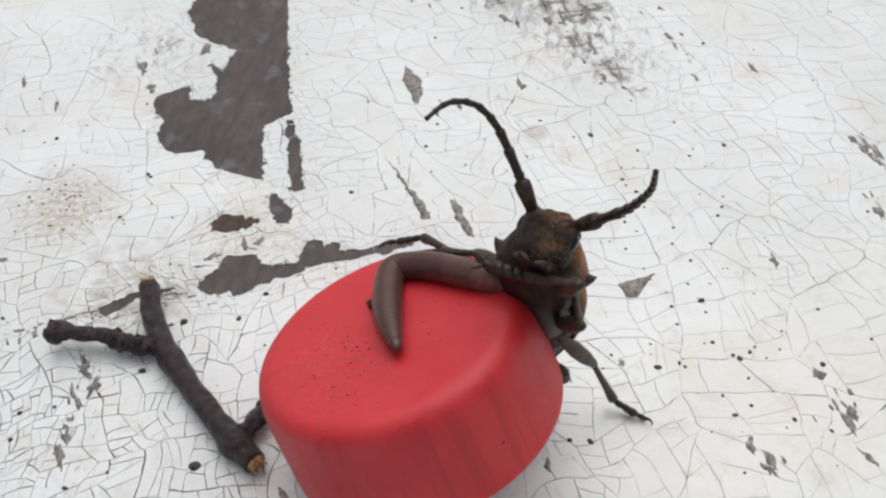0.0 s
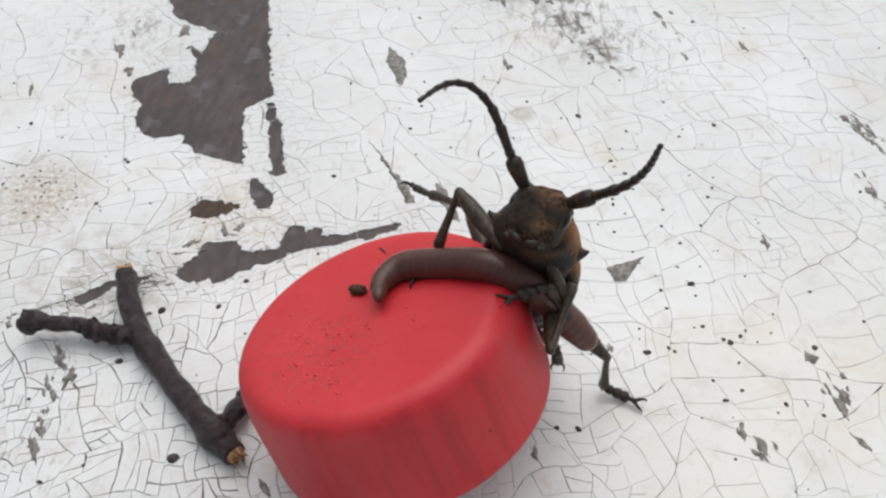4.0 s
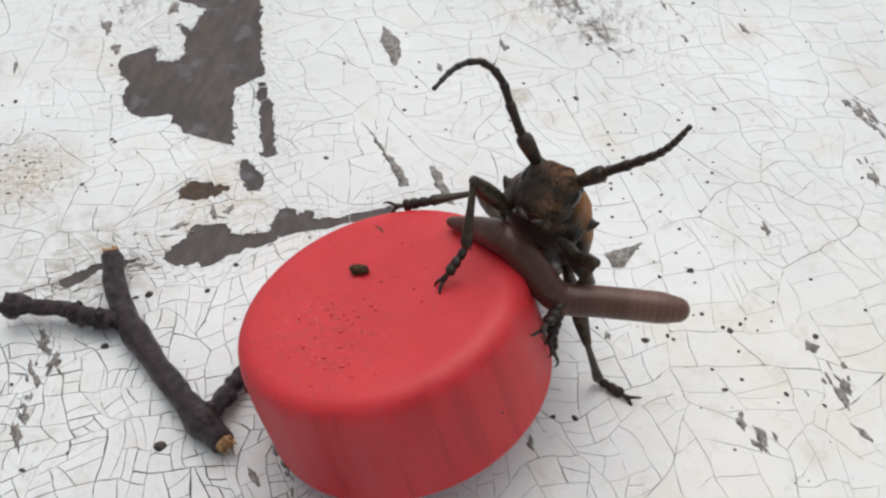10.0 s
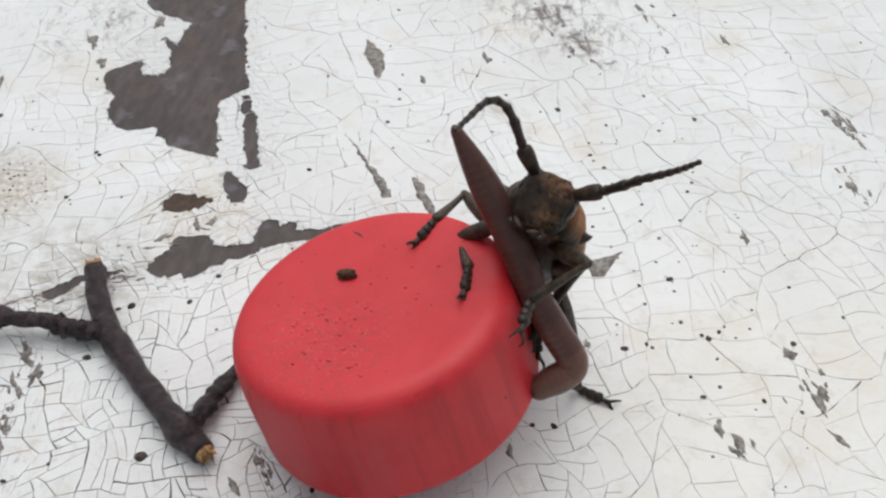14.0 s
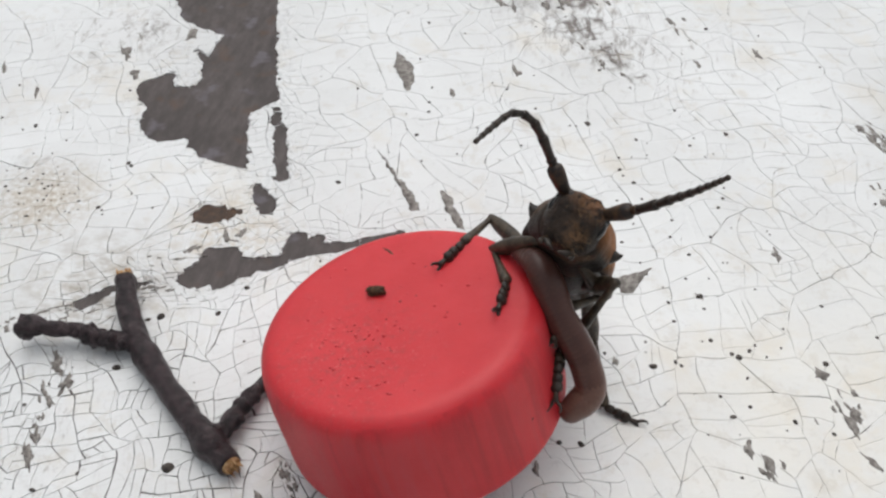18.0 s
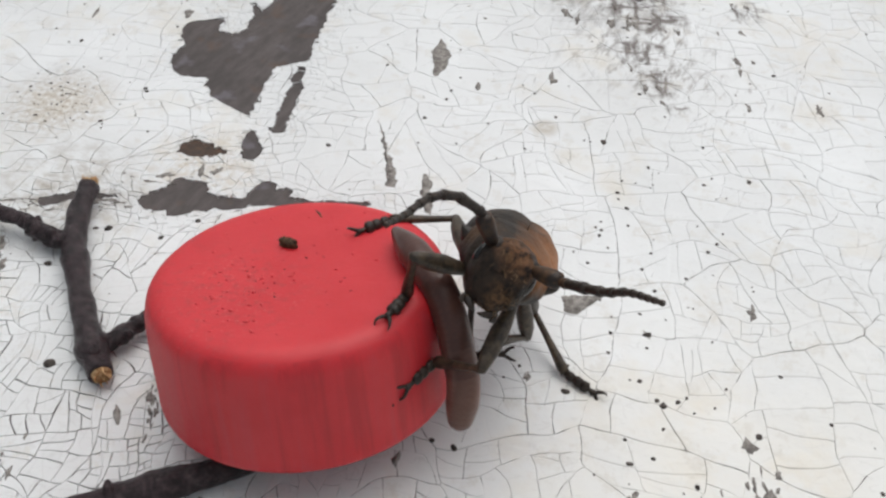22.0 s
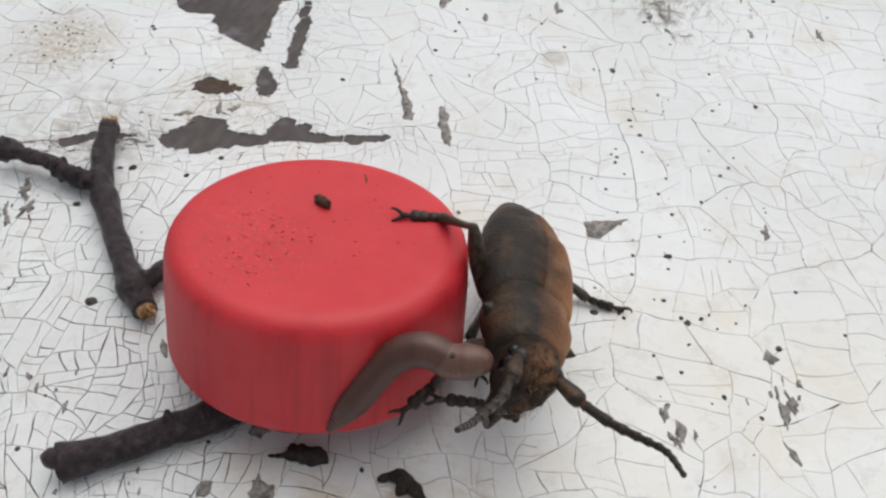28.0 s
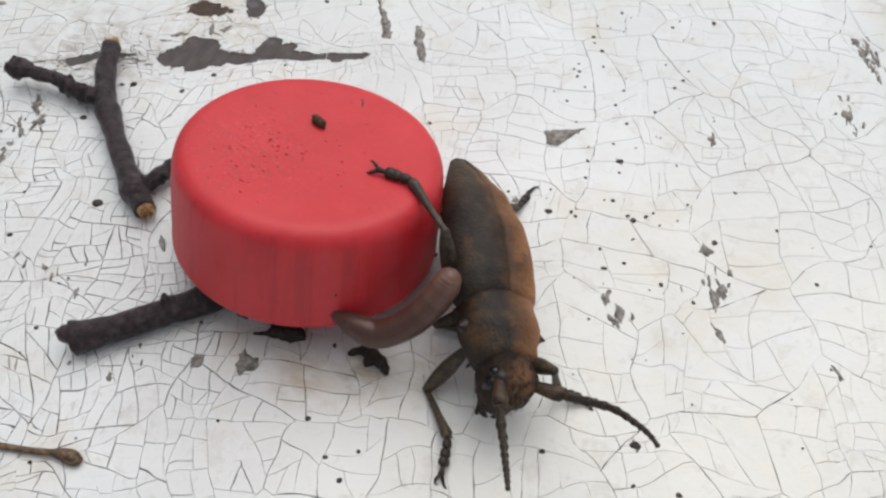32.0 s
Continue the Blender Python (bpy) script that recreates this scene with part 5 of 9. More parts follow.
WORM_THING, WORM_RINGS = build_worm()
CAP_ROWS = [  # seconds, foot of the axis in mm, lean of the axis, spin
    (0, 17.31, -27.08, 7.35, -0.393, 0.191, 0.000),
    (3.5, 17.32, -27.07, 7.35, -0.393, 0.191, 0.000),
    (5.5, 17.67, -24.48, 6.13, -0.323, 0.105, 0.074),
    (6, 17.72, -24.32, 6.24, -0.325, 0.089, 0.074),
    (6.5, 17.64, -24.43, 6.18, -0.318, 0.099, 0.080),
    (7, 17.54, -24.60, 6.10, -0.309, 0.116, 0.086),
    (7.5, 17.49, -24.73, 6.12, -0.303, 0.125, 0.089),
    (8, 17.52, -24.90, 6.21, -0.302, 0.133, 0.090),
    (8.5, 17.59, -25.21, 6.45, -0.306, 0.149, 0.087),
    (9, 17.60, -25.47, 6.64, -0.309, 0.164, 0.082),
    (9.5, 17.58, -25.33, 6.50, -0.310, 0.156, 0.081),
    (10, 17.60, -25.13, 6.32, -0.312, 0.146, 0.082),
    (10.5, 17.66, -25.11, 6.31, -0.317, 0.144, 0.080),
    (11, 17.73, -25.12, 6.37, -0.322, 0.143, 0.076),
    (11.5, 17.75, -25.13, 6.39, -0.325, 0.142, 0.074),
    (12, 17.83, -24.96, 6.32, -0.320, 0.142, 0.091),
    (12.5, 18.09, -24.54, 6.21, -0.306, 0.148, 0.146),
    (13, 18.36, -24.01, 6.09, -0.292, 0.153, 0.205),
    (13.5, 18.45, -23.52, 5.88, -0.283, 0.135, 0.228),
    (14, 18.43, -23.29, 5.68, -0.277, 0.120, 0.231),
    (14.5, 18.41, -23.24, 5.58, -0.270, 0.118, 0.234),
    (16.5, 18.41, -23.15, 5.46, -0.268, 0.118, 0.232),
    (17, 18.36, -23.13, 5.47, -0.269, 0.119, 0.233),
    (17.5, 18.37, -23.11, 5.39, -0.269, 0.120, 0.231),
    (18, 18.42, -23.28, 5.24, -0.264, 0.126, 0.230),
    (18.5, 18.54, -23.44, 5.01, -0.248, 0.142, 0.238),
    (19, 18.88, -23.20, 4.74, -0.223, 0.158, 0.275),
    (19.5, 19.40, -23.08, 4.47, -0.197, 0.173, 0.308),
    (20, 19.53, -23.52, 4.34, -0.182, 0.185, 0.294),
    (20.5, 19.41, -23.78, 4.33, -0.183, 0.184, 0.271),
    (21, 19.36, -23.62, 4.29, -0.188, 0.179, 0.266),
    (21.5, 19.30, -23.48, 4.16, -0.184, 0.183, 0.271),
    (22, 19.25, -23.40, 4.00, -0.172, 0.192, 0.280),
    (22.5, 19.39, -23.41, 4.01, -0.167, 0.199, 0.280),
    (23, 19.35, -23.39, 3.93, -0.167, 0.202, 0.273),
    (23.5, 18.72, -23.90, 3.80, -0.151, 0.202, 0.235),
    (24, 17.82, -25.20, 3.64, -0.126, 0.205, 0.155),
    (24.5, 17.30, -26.36, 3.62, -0.099, 0.217, 0.083),
    (26.5, 17.51, -27.30, 3.78, -0.084, 0.236, 0.021),
    (27, 17.74, -27.76, 3.87, -0.073, 0.247, -0.019),
    (27.5, 17.77, -27.96, 3.77, -0.060, 0.243, -0.045),
    (28, 17.72, -28.05, 3.66, -0.049, 0.237, -0.050),
    (28.5, 17.82, -28.45, 3.95, -0.044, 0.259, -0.049),
    (29, 18.02, -28.87, 4.24, -0.042, 0.282, -0.057),
    (29.5, 18.16, -28.81, 4.17, -0.037, 0.277, -0.073),
    (30, 18.41, -28.70, 4.01, -0.022, 0.267, -0.092),
    (30.5, 18.95, -29.12, 4.08, 0.009, 0.273, -0.121),
    (31, 19.40, -29.51, 4.16, 0.034, 0.277, -0.141),
    (31.5, 19.45, -29.30, 3.93, 0.038, 0.259, -0.142),
    (32, 19.31, -28.66, 3.39, 0.034, 0.220, -0.140),
]

BODY_ROWS = [  # seconds, place in mm, heading, pitch, roll
    (0, 27.55, -19.75, 22.75, -88.64, 74.48, -17.46),
    (1, 27.55, -19.75, 22.75, -88.64, 74.48, -17.46),
    (2, 27.58, -19.45, 22.47, -88.82, 74.44, -17.44),
    (3, 27.61, -19.16, 22.19, -89.00, 74.41, -17.42),
    (3.5, 27.97, -17.95, 21.83, -89.58, 72.24, -17.24),
    (4, 28.32, -16.74, 21.46, -90.15, 70.06, -17.06),
    (4.5, 28.66, -15.53, 21.10, -90.73, 67.89, -16.89),
    (5, 28.99, -14.32, 20.73, -91.30, 65.71, -16.71),
    (5.5, 29.32, -13.10, 20.37, -91.88, 63.54, -16.53),
    (6, 29.67, -11.88, 20.00, -92.85, 61.36, -16.35),
    (7, 29.67, -11.83, 19.91, -93.23, 61.42, -16.39),
    (8, 29.68, -11.78, 19.81, -93.62, 61.47, -16.43),
    (9, 29.68, -11.73, 19.71, -94.00, 61.53, -16.48),
    (10, 29.72, -11.86, 19.66, -95.22, 61.24, -16.79),
    (11, 29.72, -11.78, 19.65, -94.47, 61.21, -16.72),
    (12, 29.72, -11.70, 19.64, -93.73, 61.18, -16.65),
    (13, 31.26, -11.53, 19.58, -92.24, 60.93, -23.90),
    (14, 31.52, -11.60, 19.57, -91.98, 60.92, -23.54),
    (14.5, 31.52, -11.59, 19.57, -91.89, 60.91, -23.37),
    (15, 31.53, -11.59, 19.57, -91.81, 60.90, -23.21),
    (15.5, 31.53, -11.58, 19.57, -91.73, 60.90, -23.05),
    (16, 31.53, -11.58, 19.57, -91.65, 60.89, -22.88),
    (16.5, 31.54, -11.57, 19.57, -91.56, 60.89, -22.72),
    (17, 31.54, -11.57, 19.57, -91.48, 60.88, -22.56),
    (18, 31.56, -11.85, 19.56, -91.21, 60.87, -22.97),
    (18.5, 31.54, -11.66, 19.48, -79.73, 56.58, -21.43),
    (19, 31.52, -11.47, 19.41, -68.27, 52.29, -19.88),
    (19.33, 32.72, -11.31, 18.34, -67.44, 48.06, -25.13),
    (19.67, 33.94, -11.15, 17.24, -66.59, 43.69, -30.53),
    (20, 35.13, -10.99, 16.17, -65.76, 39.47, -35.79),
    (20.5, 35.58, -11.73, 17.03, -67.49, 38.27, -34.31),
    (21, 36.02, -12.48, 17.89, -69.22, 37.08, -32.85),
    (21.5, 35.82, -12.53, 17.92, -71.81, 37.72, -29.44),
    (22, 35.61, -12.59, 17.95, -74.40, 38.37, -26.03),
    (22.5, 35.59, -11.64, 16.33, -77.09, 39.69, -26.57),
    (23, 35.58, -10.69, 14.72, -79.78, 41.01, -27.10),
    (23.33, 35.37, -12.18, 13.99, -76.62, 34.44, -27.04),
    (23.67, 35.16, -13.73, 13.25, -73.38, 27.67, -26.97),
    (24, 34.96, -15.22, 12.53, -70.22, 21.10, -26.92),
    (24.5, 35.59, -19.32, 14.24, -72.12, 19.26, -31.85),
    (25, 36.00, -19.89, 13.88, -70.99, 18.36, -29.30),
    (25.5, 36.41, -20.47, 13.52, -69.85, 17.46, -26.76),
    (26, 36.83, -21.04, 13.16, -68.72, 16.56, -24.21),
    (26.5, 37.24, -21.62, 12.81, -67.59, 15.66, -21.67),
    (27, 37.53, -22.81, 10.99, -68.51, 13.18, -15.50),
    (27.5, 37.79, -23.02, 11.39, -69.93, 13.47, -22.96),
    (28, 38.05, -23.23, 11.78, -71.35, 13.75, -30.42),
    (28.5, 38.70, -23.31, 12.13, -68.15, 14.62, -30.97),
    (29, 39.35, -23.39, 12.48, -64.95, 15.49, -31.50),
    (29.5, 40.10, -23.23, 12.60, -61.60, 15.57, -29.02),
    (30, 40.86, -23.08, 12.73, -58.24, 15.66, -26.54),
    (30.25, 41.39, -24.20, 11.46, -59.16, 12.71, -28.67),
    (30.5, 41.92, -25.32, 10.19, -60.08, 9.75, -30.79),
    (30.75, 42.44, -26.43, 8.92, -60.99, 6.79, -32.92),
    (31, 42.96, -27.55, 7.65, -61.90, 3.83, -35.05),
    (31.25, 43.19, -28.62, 7.60, -61.41, 1.88, -33.37),
    (31.5, 43.42, -29.69, 7.54, -60.93, -0.08, -31.68),
    (31.75, 43.64, -30.77, 7.49, -60.43, -2.04, -30.00),
    (32, 43.87, -31.83, 7.43, -59.94, -3.99, -28.31),
]

ANTENNA_RIGHT_ROWS = [  # seconds and seven knots in mm, in the space of the beetle
    (0, (9.8, -2.1, 1.8), (11.6, -3.9, 3.2), (13.7, -5.7, 4.4), (15.6, -7.4, 5.3), (17.3, -9.4, 5.5), (18.2, -11.5, 4.2), (18.5, -12.5, 1.4)),
    (1, (9.8, -2.1, 1.8), (11.6, -3.9, 3.3), (13.6, -5.7, 4.5), (15.7, -7.1, 5.7), (17.3, -9.2, 5.8), (18.0, -11.2, 4.3), (18.3, -12.3, 1.7)),
    (2, (9.8, -2.1, 1.8), (11.6, -3.9, 3.2), (13.7, -5.6, 4.5), (15.7, -7.2, 5.4), (17.4, -9.3, 5.5), (18.3, -11.2, 4.2), (18.6, -12.4, 1.5)),
    (3, (9.8, -2.1, 1.8), (11.7, -3.9, 3.1), (13.8, -5.6, 4.2), (15.9, -7.2, 5.0), (17.7, -9.1, 5.1), (18.8, -11.0, 3.8), (19.3, -12.0, 1.0)),
    (3.5, (9.8, -2.1, 1.8), (11.6, -3.9, 3.1), (13.7, -5.6, 4.3), (15.8, -7.3, 5.1), (17.6, -9.2, 5.2), (18.7, -10.9, 3.8), (19.2, -11.9, 1.2)),
    (4, (9.8, -2.1, 1.8), (11.6, -4.0, 3.1), (13.6, -5.7, 4.4), (15.7, -7.3, 5.3), (17.3, -9.3, 5.4), (18.5, -10.9, 3.9), (19.2, -11.9, 1.2)),
    (4.5, (9.8, -2.1, 1.8), (11.5, -4.0, 3.1), (13.5, -5.7, 4.5), (15.5, -7.3, 5.4), (17.2, -9.2, 5.5), (18.2, -10.9, 4.0), (19.0, -11.8, 1.4)),
    (5, (9.8, -2.1, 1.8), (11.5, -4.0, 3.2), (13.4, -5.8, 4.6), (15.3, -7.3, 5.6), (17.0, -9.3, 5.7), (18.1, -10.9, 4.0), (18.9, -11.8, 1.4)),
    (5.5, (9.8, -2.1, 1.8), (11.4, -4.0, 3.2), (13.3, -5.8, 4.7), (15.2, -7.4, 5.7), (16.8, -9.4, 5.7), (17.9, -11.0, 4.2), (18.8, -11.7, 1.4)),
    (6, (9.8, -2.1, 1.8), (11.4, -4.0, 3.2), (13.3, -5.8, 4.7), (15.0, -7.4, 5.7), (16.6, -9.4, 5.9), (17.6, -11.0, 4.1), (18.7, -11.7, 1.5)),
    (7, (9.8, -2.1, 1.8), (11.3, -4.2, 3.1), (13.1, -6.0, 4.7), (14.8, -7.5, 6.0), (16.3, -9.6, 6.1), (17.2, -11.1, 4.3), (18.2, -11.8, 1.7)),
    (8, (9.8, -2.1, 1.8), (11.3, -4.2, 3.2), (13.0, -6.1, 4.8), (14.7, -7.7, 6.2), (16.0, -9.8, 6.0), (16.7, -11.3, 4.1), (17.5, -11.9, 1.3)),
    (9, (9.8, -2.1, 1.8), (11.4, -4.1, 3.2), (13.2, -6.1, 4.5), (15.0, -7.8, 5.5), (16.5, -9.8, 5.7), (17.3, -11.2, 3.7), (18.2, -11.9, 1.1)),
    (10, (9.8, -2.1, 1.8), (11.3, -4.3, 3.0), (13.1, -6.3, 4.5), (14.8, -7.9, 5.8), (16.3, -9.9, 5.9), (17.1, -11.4, 4.1), (17.8, -11.9, 1.3)),
    (11, (9.8, -2.1, 1.8), (11.3, -4.2, 3.1), (13.1, -6.2, 4.6), (14.8, -7.8, 5.9), (16.1, -9.9, 5.7), (16.9, -11.3, 3.8), (17.6, -12.0, 1.0)),
    (12, (9.8, -2.1, 1.8), (11.3, -4.1, 3.3), (13.0, -6.1, 4.9), (14.6, -7.8, 6.0), (15.9, -10.0, 5.9), (16.6, -11.3, 3.9), (17.4, -12.1, 1.2)),
    (13, (9.8, -2.1, 1.8), (11.4, -4.0, 2.6), (13.6, -5.6, 3.6), (15.7, -7.2, 3.7), (17.5, -8.7, 2.5), (19.0, -8.9, -0.1), (20.7, -9.0, -2.7)),
    (14, (9.8, -2.1, 1.8), (11.5, -3.9, 2.6), (13.7, -5.3, 3.5), (16.0, -6.6, 3.9), (18.1, -7.8, 3.0), (19.7, -8.0, 0.4), (21.6, -8.0, -2.1)),
    (14.5, (9.8, -2.1, 1.8), (11.5, -3.9, 2.7), (13.7, -5.3, 3.6), (16.0, -6.7, 4.0), (18.0, -8.0, 3.1), (19.6, -8.1, 0.5), (21.5, -8.2, -2.0)),
    (15, (9.8, -2.1, 1.8), (11.5, -3.9, 2.7), (13.7, -5.4, 3.6), (15.9, -6.7, 4.1), (17.9, -8.1, 3.1), (19.4, -8.3, 0.6), (21.3, -8.4, -1.9)),
    (15.5, (9.8, -2.1, 1.8), (11.5, -3.9, 2.7), (13.6, -5.4, 3.7), (15.9, -6.8, 4.2), (17.8, -8.2, 3.2), (19.3, -8.4, 0.7), (21.2, -8.6, -1.9)),
    (16, (9.8, -2.1, 1.8), (11.5, -3.9, 2.8), (13.6, -5.5, 3.7), (15.8, -6.9, 4.2), (17.7, -8.3, 3.3), (19.2, -8.6, 0.7), (21.0, -8.8, -1.8)),
    (16.5, (9.8, -2.1, 1.8), (11.4, -3.9, 2.8), (13.6, -5.5, 3.8), (15.8, -7.0, 4.3), (17.7, -8.4, 3.4), (19.1, -8.7, 0.8), (20.9, -9.0, -1.7)),
    (17, (9.8, -2.1, 1.8), (11.4, -3.9, 2.9), (13.5, -5.6, 3.8), (15.7, -7.0, 4.4), (17.6, -8.5, 3.5), (19.0, -8.9, 0.9), (20.8, -9.1, -1.6)),
    (18, (9.8, -2.1, 1.8), (11.4, -3.9, 2.8), (13.5, -5.6, 3.8), (15.7, -7.1, 4.3), (17.6, -8.7, 3.6), (19.1, -9.2, 1.1), (20.8, -9.4, -1.5)),
    (18.5, (9.8, -2.1, 1.8), (11.5, -3.8, 3.1), (13.7, -5.3, 4.5), (16.0, -6.8, 5.5), (18.0, -8.6, 5.4), (19.6, -9.8, 3.8), (21.3, -10.4, 1.3)),
    (19, (9.8, -2.1, 1.8), (11.5, -3.6, 3.5), (13.9, -5.1, 5.2), (16.2, -6.6, 6.7), (18.1, -8.8, 7.2), (19.9, -10.7, 6.3), (21.6, -11.8, 4.0)),
    (19.33, (9.8, -2.1, 1.8), (11.3, -3.6, 3.4), (13.4, -5.6, 4.7), (15.7, -7.5, 5.6), (17.8, -9.8, 5.4), (19.7, -11.6, 4.1), (21.8, -12.4, 2.2)),
    (19.67, (9.8, -2.1, 1.8), (11.1, -3.9, 3.3), (13.0, -6.0, 4.1), (15.1, -8.2, 4.4), (17.2, -10.3, 3.4), (19.4, -11.9, 1.6), (21.8, -12.5, 0.2)),
    (20, (9.8, -2.1, 1.8), (10.9, -3.9, 3.2), (12.5, -6.3, 3.6), (14.3, -8.5, 3.0), (16.5, -10.2, 1.4), (18.8, -11.4, -0.8), (21.7, -12.0, -1.9)),
    (20.5, (9.8, -2.1, 1.8), (10.9, -3.8, 3.3), (12.1, -6.0, 3.8), (13.8, -8.1, 3.3), (15.6, -9.8, 1.8), (17.7, -10.9, -0.3), (20.6, -11.2, -1.4)),
    (21, (9.8, -2.1, 1.8), (10.9, -3.6, 3.4), (11.8, -5.7, 4.0), (13.1, -7.6, 3.5), (14.7, -9.5, 2.3), (16.5, -10.4, 0.1), (19.5, -10.6, -1.0)),
    (21.5, (9.8, -2.1, 1.8), (10.9, -3.6, 3.3), (12.1, -5.6, 3.9), (13.7, -7.4, 3.6), (15.6, -8.8, 2.4), (17.7, -9.5, 0.7), (20.8, -9.8, -0.4)),
    (22, (9.8, -2.1, 1.8), (11.0, -3.6, 3.2), (12.5, -5.4, 3.8), (14.3, -7.1, 3.6), (16.5, -8.3, 2.5), (18.9, -8.7, 1.1), (22.0, -9.1, 0.2)),
    (22.5, (9.8, -2.1, 1.8), (10.8, -3.4, 3.4), (12.2, -5.0, 4.3), (14.0, -6.7, 4.3), (16.1, -7.9, 3.1), (18.7, -8.3, 1.4), (21.7, -8.8, 0.6)),
    (23, (9.8, -2.1, 1.8), (10.7, -3.1, 3.6), (11.9, -4.6, 4.7), (13.7, -6.3, 5.1), (16.0, -7.6, 3.8), (18.6, -7.9, 1.8), (21.6, -8.5, 1.0)),
    (23.33, (9.8, -2.1, 1.8), (11.1, -2.8, 2.6), (12.6, -3.6, 3.0), (14.4, -4.8, 2.9), (16.5, -6.0, 1.8), (18.8, -6.6, 0.4), (21.7, -7.6, -0.3)),
    (23.67, (9.8, -2.1, 1.8), (11.5, -2.2, 1.6), (13.4, -2.6, 1.1), (15.4, -3.5, 0.5), (17.3, -4.7, -0.4), (19.5, -5.5, -1.4), (22.2, -7.0, -1.7)),
    (24, (9.8, -2.1, 1.8), (12.0, -1.8, 0.6), (14.3, -1.7, -0.7), (16.6, -2.5, -1.8), (18.6, -3.7, -2.6), (20.7, -4.9, -3.1), (23.1, -6.7, -3.1)),
    (24.5, (9.8, -2.1, 1.8), (11.9, -1.8, 1.4), (14.3, -1.7, 1.0), (16.4, -2.9, 0.9), (18.6, -4.1, 0.9), (20.8, -5.4, 1.2), (23.4, -7.2, 1.8)),
    (25, (9.8, -2.1, 1.8), (11.9, -2.0, 1.5), (14.2, -2.1, 1.2), (16.2, -3.4, 1.3), (18.2, -4.8, 1.5), (20.3, -6.1, 2.0), (23.0, -7.9, 2.9)),
    (25.5, (9.8, -2.1, 1.8), (11.9, -2.1, 1.5), (14.1, -2.6, 1.4), (15.9, -4.0, 1.7), (17.9, -5.5, 2.2), (19.9, -6.8, 2.9), (22.5, -8.5, 3.9)),
    (26, (9.8, -2.1, 1.8), (11.8, -2.2, 1.6), (14.0, -3.0, 1.5), (15.6, -4.5, 2.1), (17.5, -6.0, 2.8), (19.4, -7.4, 3.8), (22.0, -9.1, 5.1)),
    (26.5, (9.8, -2.1, 1.8), (11.8, -2.5, 1.7), (13.8, -3.5, 1.7), (15.4, -5.1, 2.4), (17.1, -6.6, 3.5), (19.0, -8.0, 4.7), (21.5, -9.8, 6.2)),
    (27, (9.8, -2.1, 1.8), (11.8, -2.5, 1.7), (14.0, -3.1, 1.8), (15.8, -4.4, 2.6), (17.5, -5.9, 3.8), (19.0, -7.3, 5.4), (21.2, -9.1, 7.3)),
    (27.5, (9.8, -2.1, 1.8), (11.8, -2.6, 1.8), (14.0, -3.2, 1.9), (16.1, -4.3, 2.3), (18.1, -5.8, 3.1), (20.0, -7.3, 4.0), (22.5, -9.2, 5.6)),
    (28, (9.8, -2.1, 1.8), (11.7, -2.6, 1.8), (14.1, -3.3, 1.8), (16.4, -4.2, 2.0), (18.7, -5.7, 2.4), (21.0, -7.1, 2.7), (23.6, -8.9, 4.0)),
    (28.5, (9.8, -2.1, 1.8), (11.9, -2.6, 1.6), (14.3, -3.1, 1.3), (16.8, -3.9, 1.3), (19.4, -4.9, 1.3), (21.8, -6.2, 1.5), (24.6, -7.9, 2.4)),
    (29, (9.8, -2.1, 1.8), (12.0, -2.5, 1.3), (14.6, -2.9, 0.8), (17.4, -3.5, 0.5), (20.1, -4.3, 0.3), (22.7, -5.4, 0.2), (25.4, -7.1, 0.7)),
    (29.5, (9.8, -2.1, 1.8), (12.0, -1.6, 2.3), (14.0, -0.9, 1.6), (16.1, -0.6, 0.7), (18.1, -0.9, -0.4), (19.8, -1.6, -1.5), (21.1, -2.7, -1.8)),
    (30, (9.8, -2.1, 1.8), (12.0, -0.8, 3.3), (13.5, 1.2, 2.5), (14.9, 2.3, 1.0), (16.1, 2.6, -1.1), (16.9, 2.1, -3.3), (16.8, 1.7, -4.3)),
    (30.25, (9.8, -2.1, 1.8), (11.9, -1.1, 3.1), (13.8, -0.0, 2.7), (15.5, 0.5, 1.9), (17.1, 0.4, 0.7), (18.3, -0.5, -0.6), (18.9, -1.1, -0.9)),
    (30.5, (9.8, -2.1, 1.8), (11.9, -1.5, 2.8), (14.0, -1.1, 2.9), (16.1, -1.2, 2.8), (18.0, -1.9, 2.4), (19.7, -3.1, 2.0), (20.9, -4.0, 2.4)),
    (30.75, (9.8, -2.1, 1.8), (11.8, -1.8, 2.6), (14.3, -2.2, 3.2), (16.7, -2.9, 3.7), (19.0, -4.1, 4.2), (21.2, -5.7, 4.7), (23.0, -6.8, 5.8)),
    (31, (9.8, -2.1, 1.8), (11.8, -2.1, 2.4), (14.6, -3.3, 3.4), (17.3, -4.6, 4.6), (20.0, -6.3, 5.9), (22.6, -8.3, 7.3), (25.1, -9.7, 9.2)),
    (31.25, (9.8, -2.1, 1.8), (11.9, -2.2, 2.3), (14.5, -3.4, 3.3), (17.2, -4.6, 4.6), (19.9, -6.2, 6.0), (22.5, -8.2, 7.5), (24.8, -9.4, 9.3)),
    (31.5, (9.8, -2.1, 1.8), (11.9, -2.5, 2.2), (14.6, -3.4, 3.3), (17.2, -4.7, 4.6), (19.7, -6.2, 6.1), (22.2, -7.9, 7.7), (24.6, -9.3, 9.5)),
    (31.75, (9.8, -2.1, 1.8), (12.0, -2.6, 2.2), (14.6, -3.6, 3.3), (17.1, -4.8, 4.6), (19.6, -6.1, 6.1), (22.0, -7.7, 7.9), (24.3, -9.1, 9.6)),
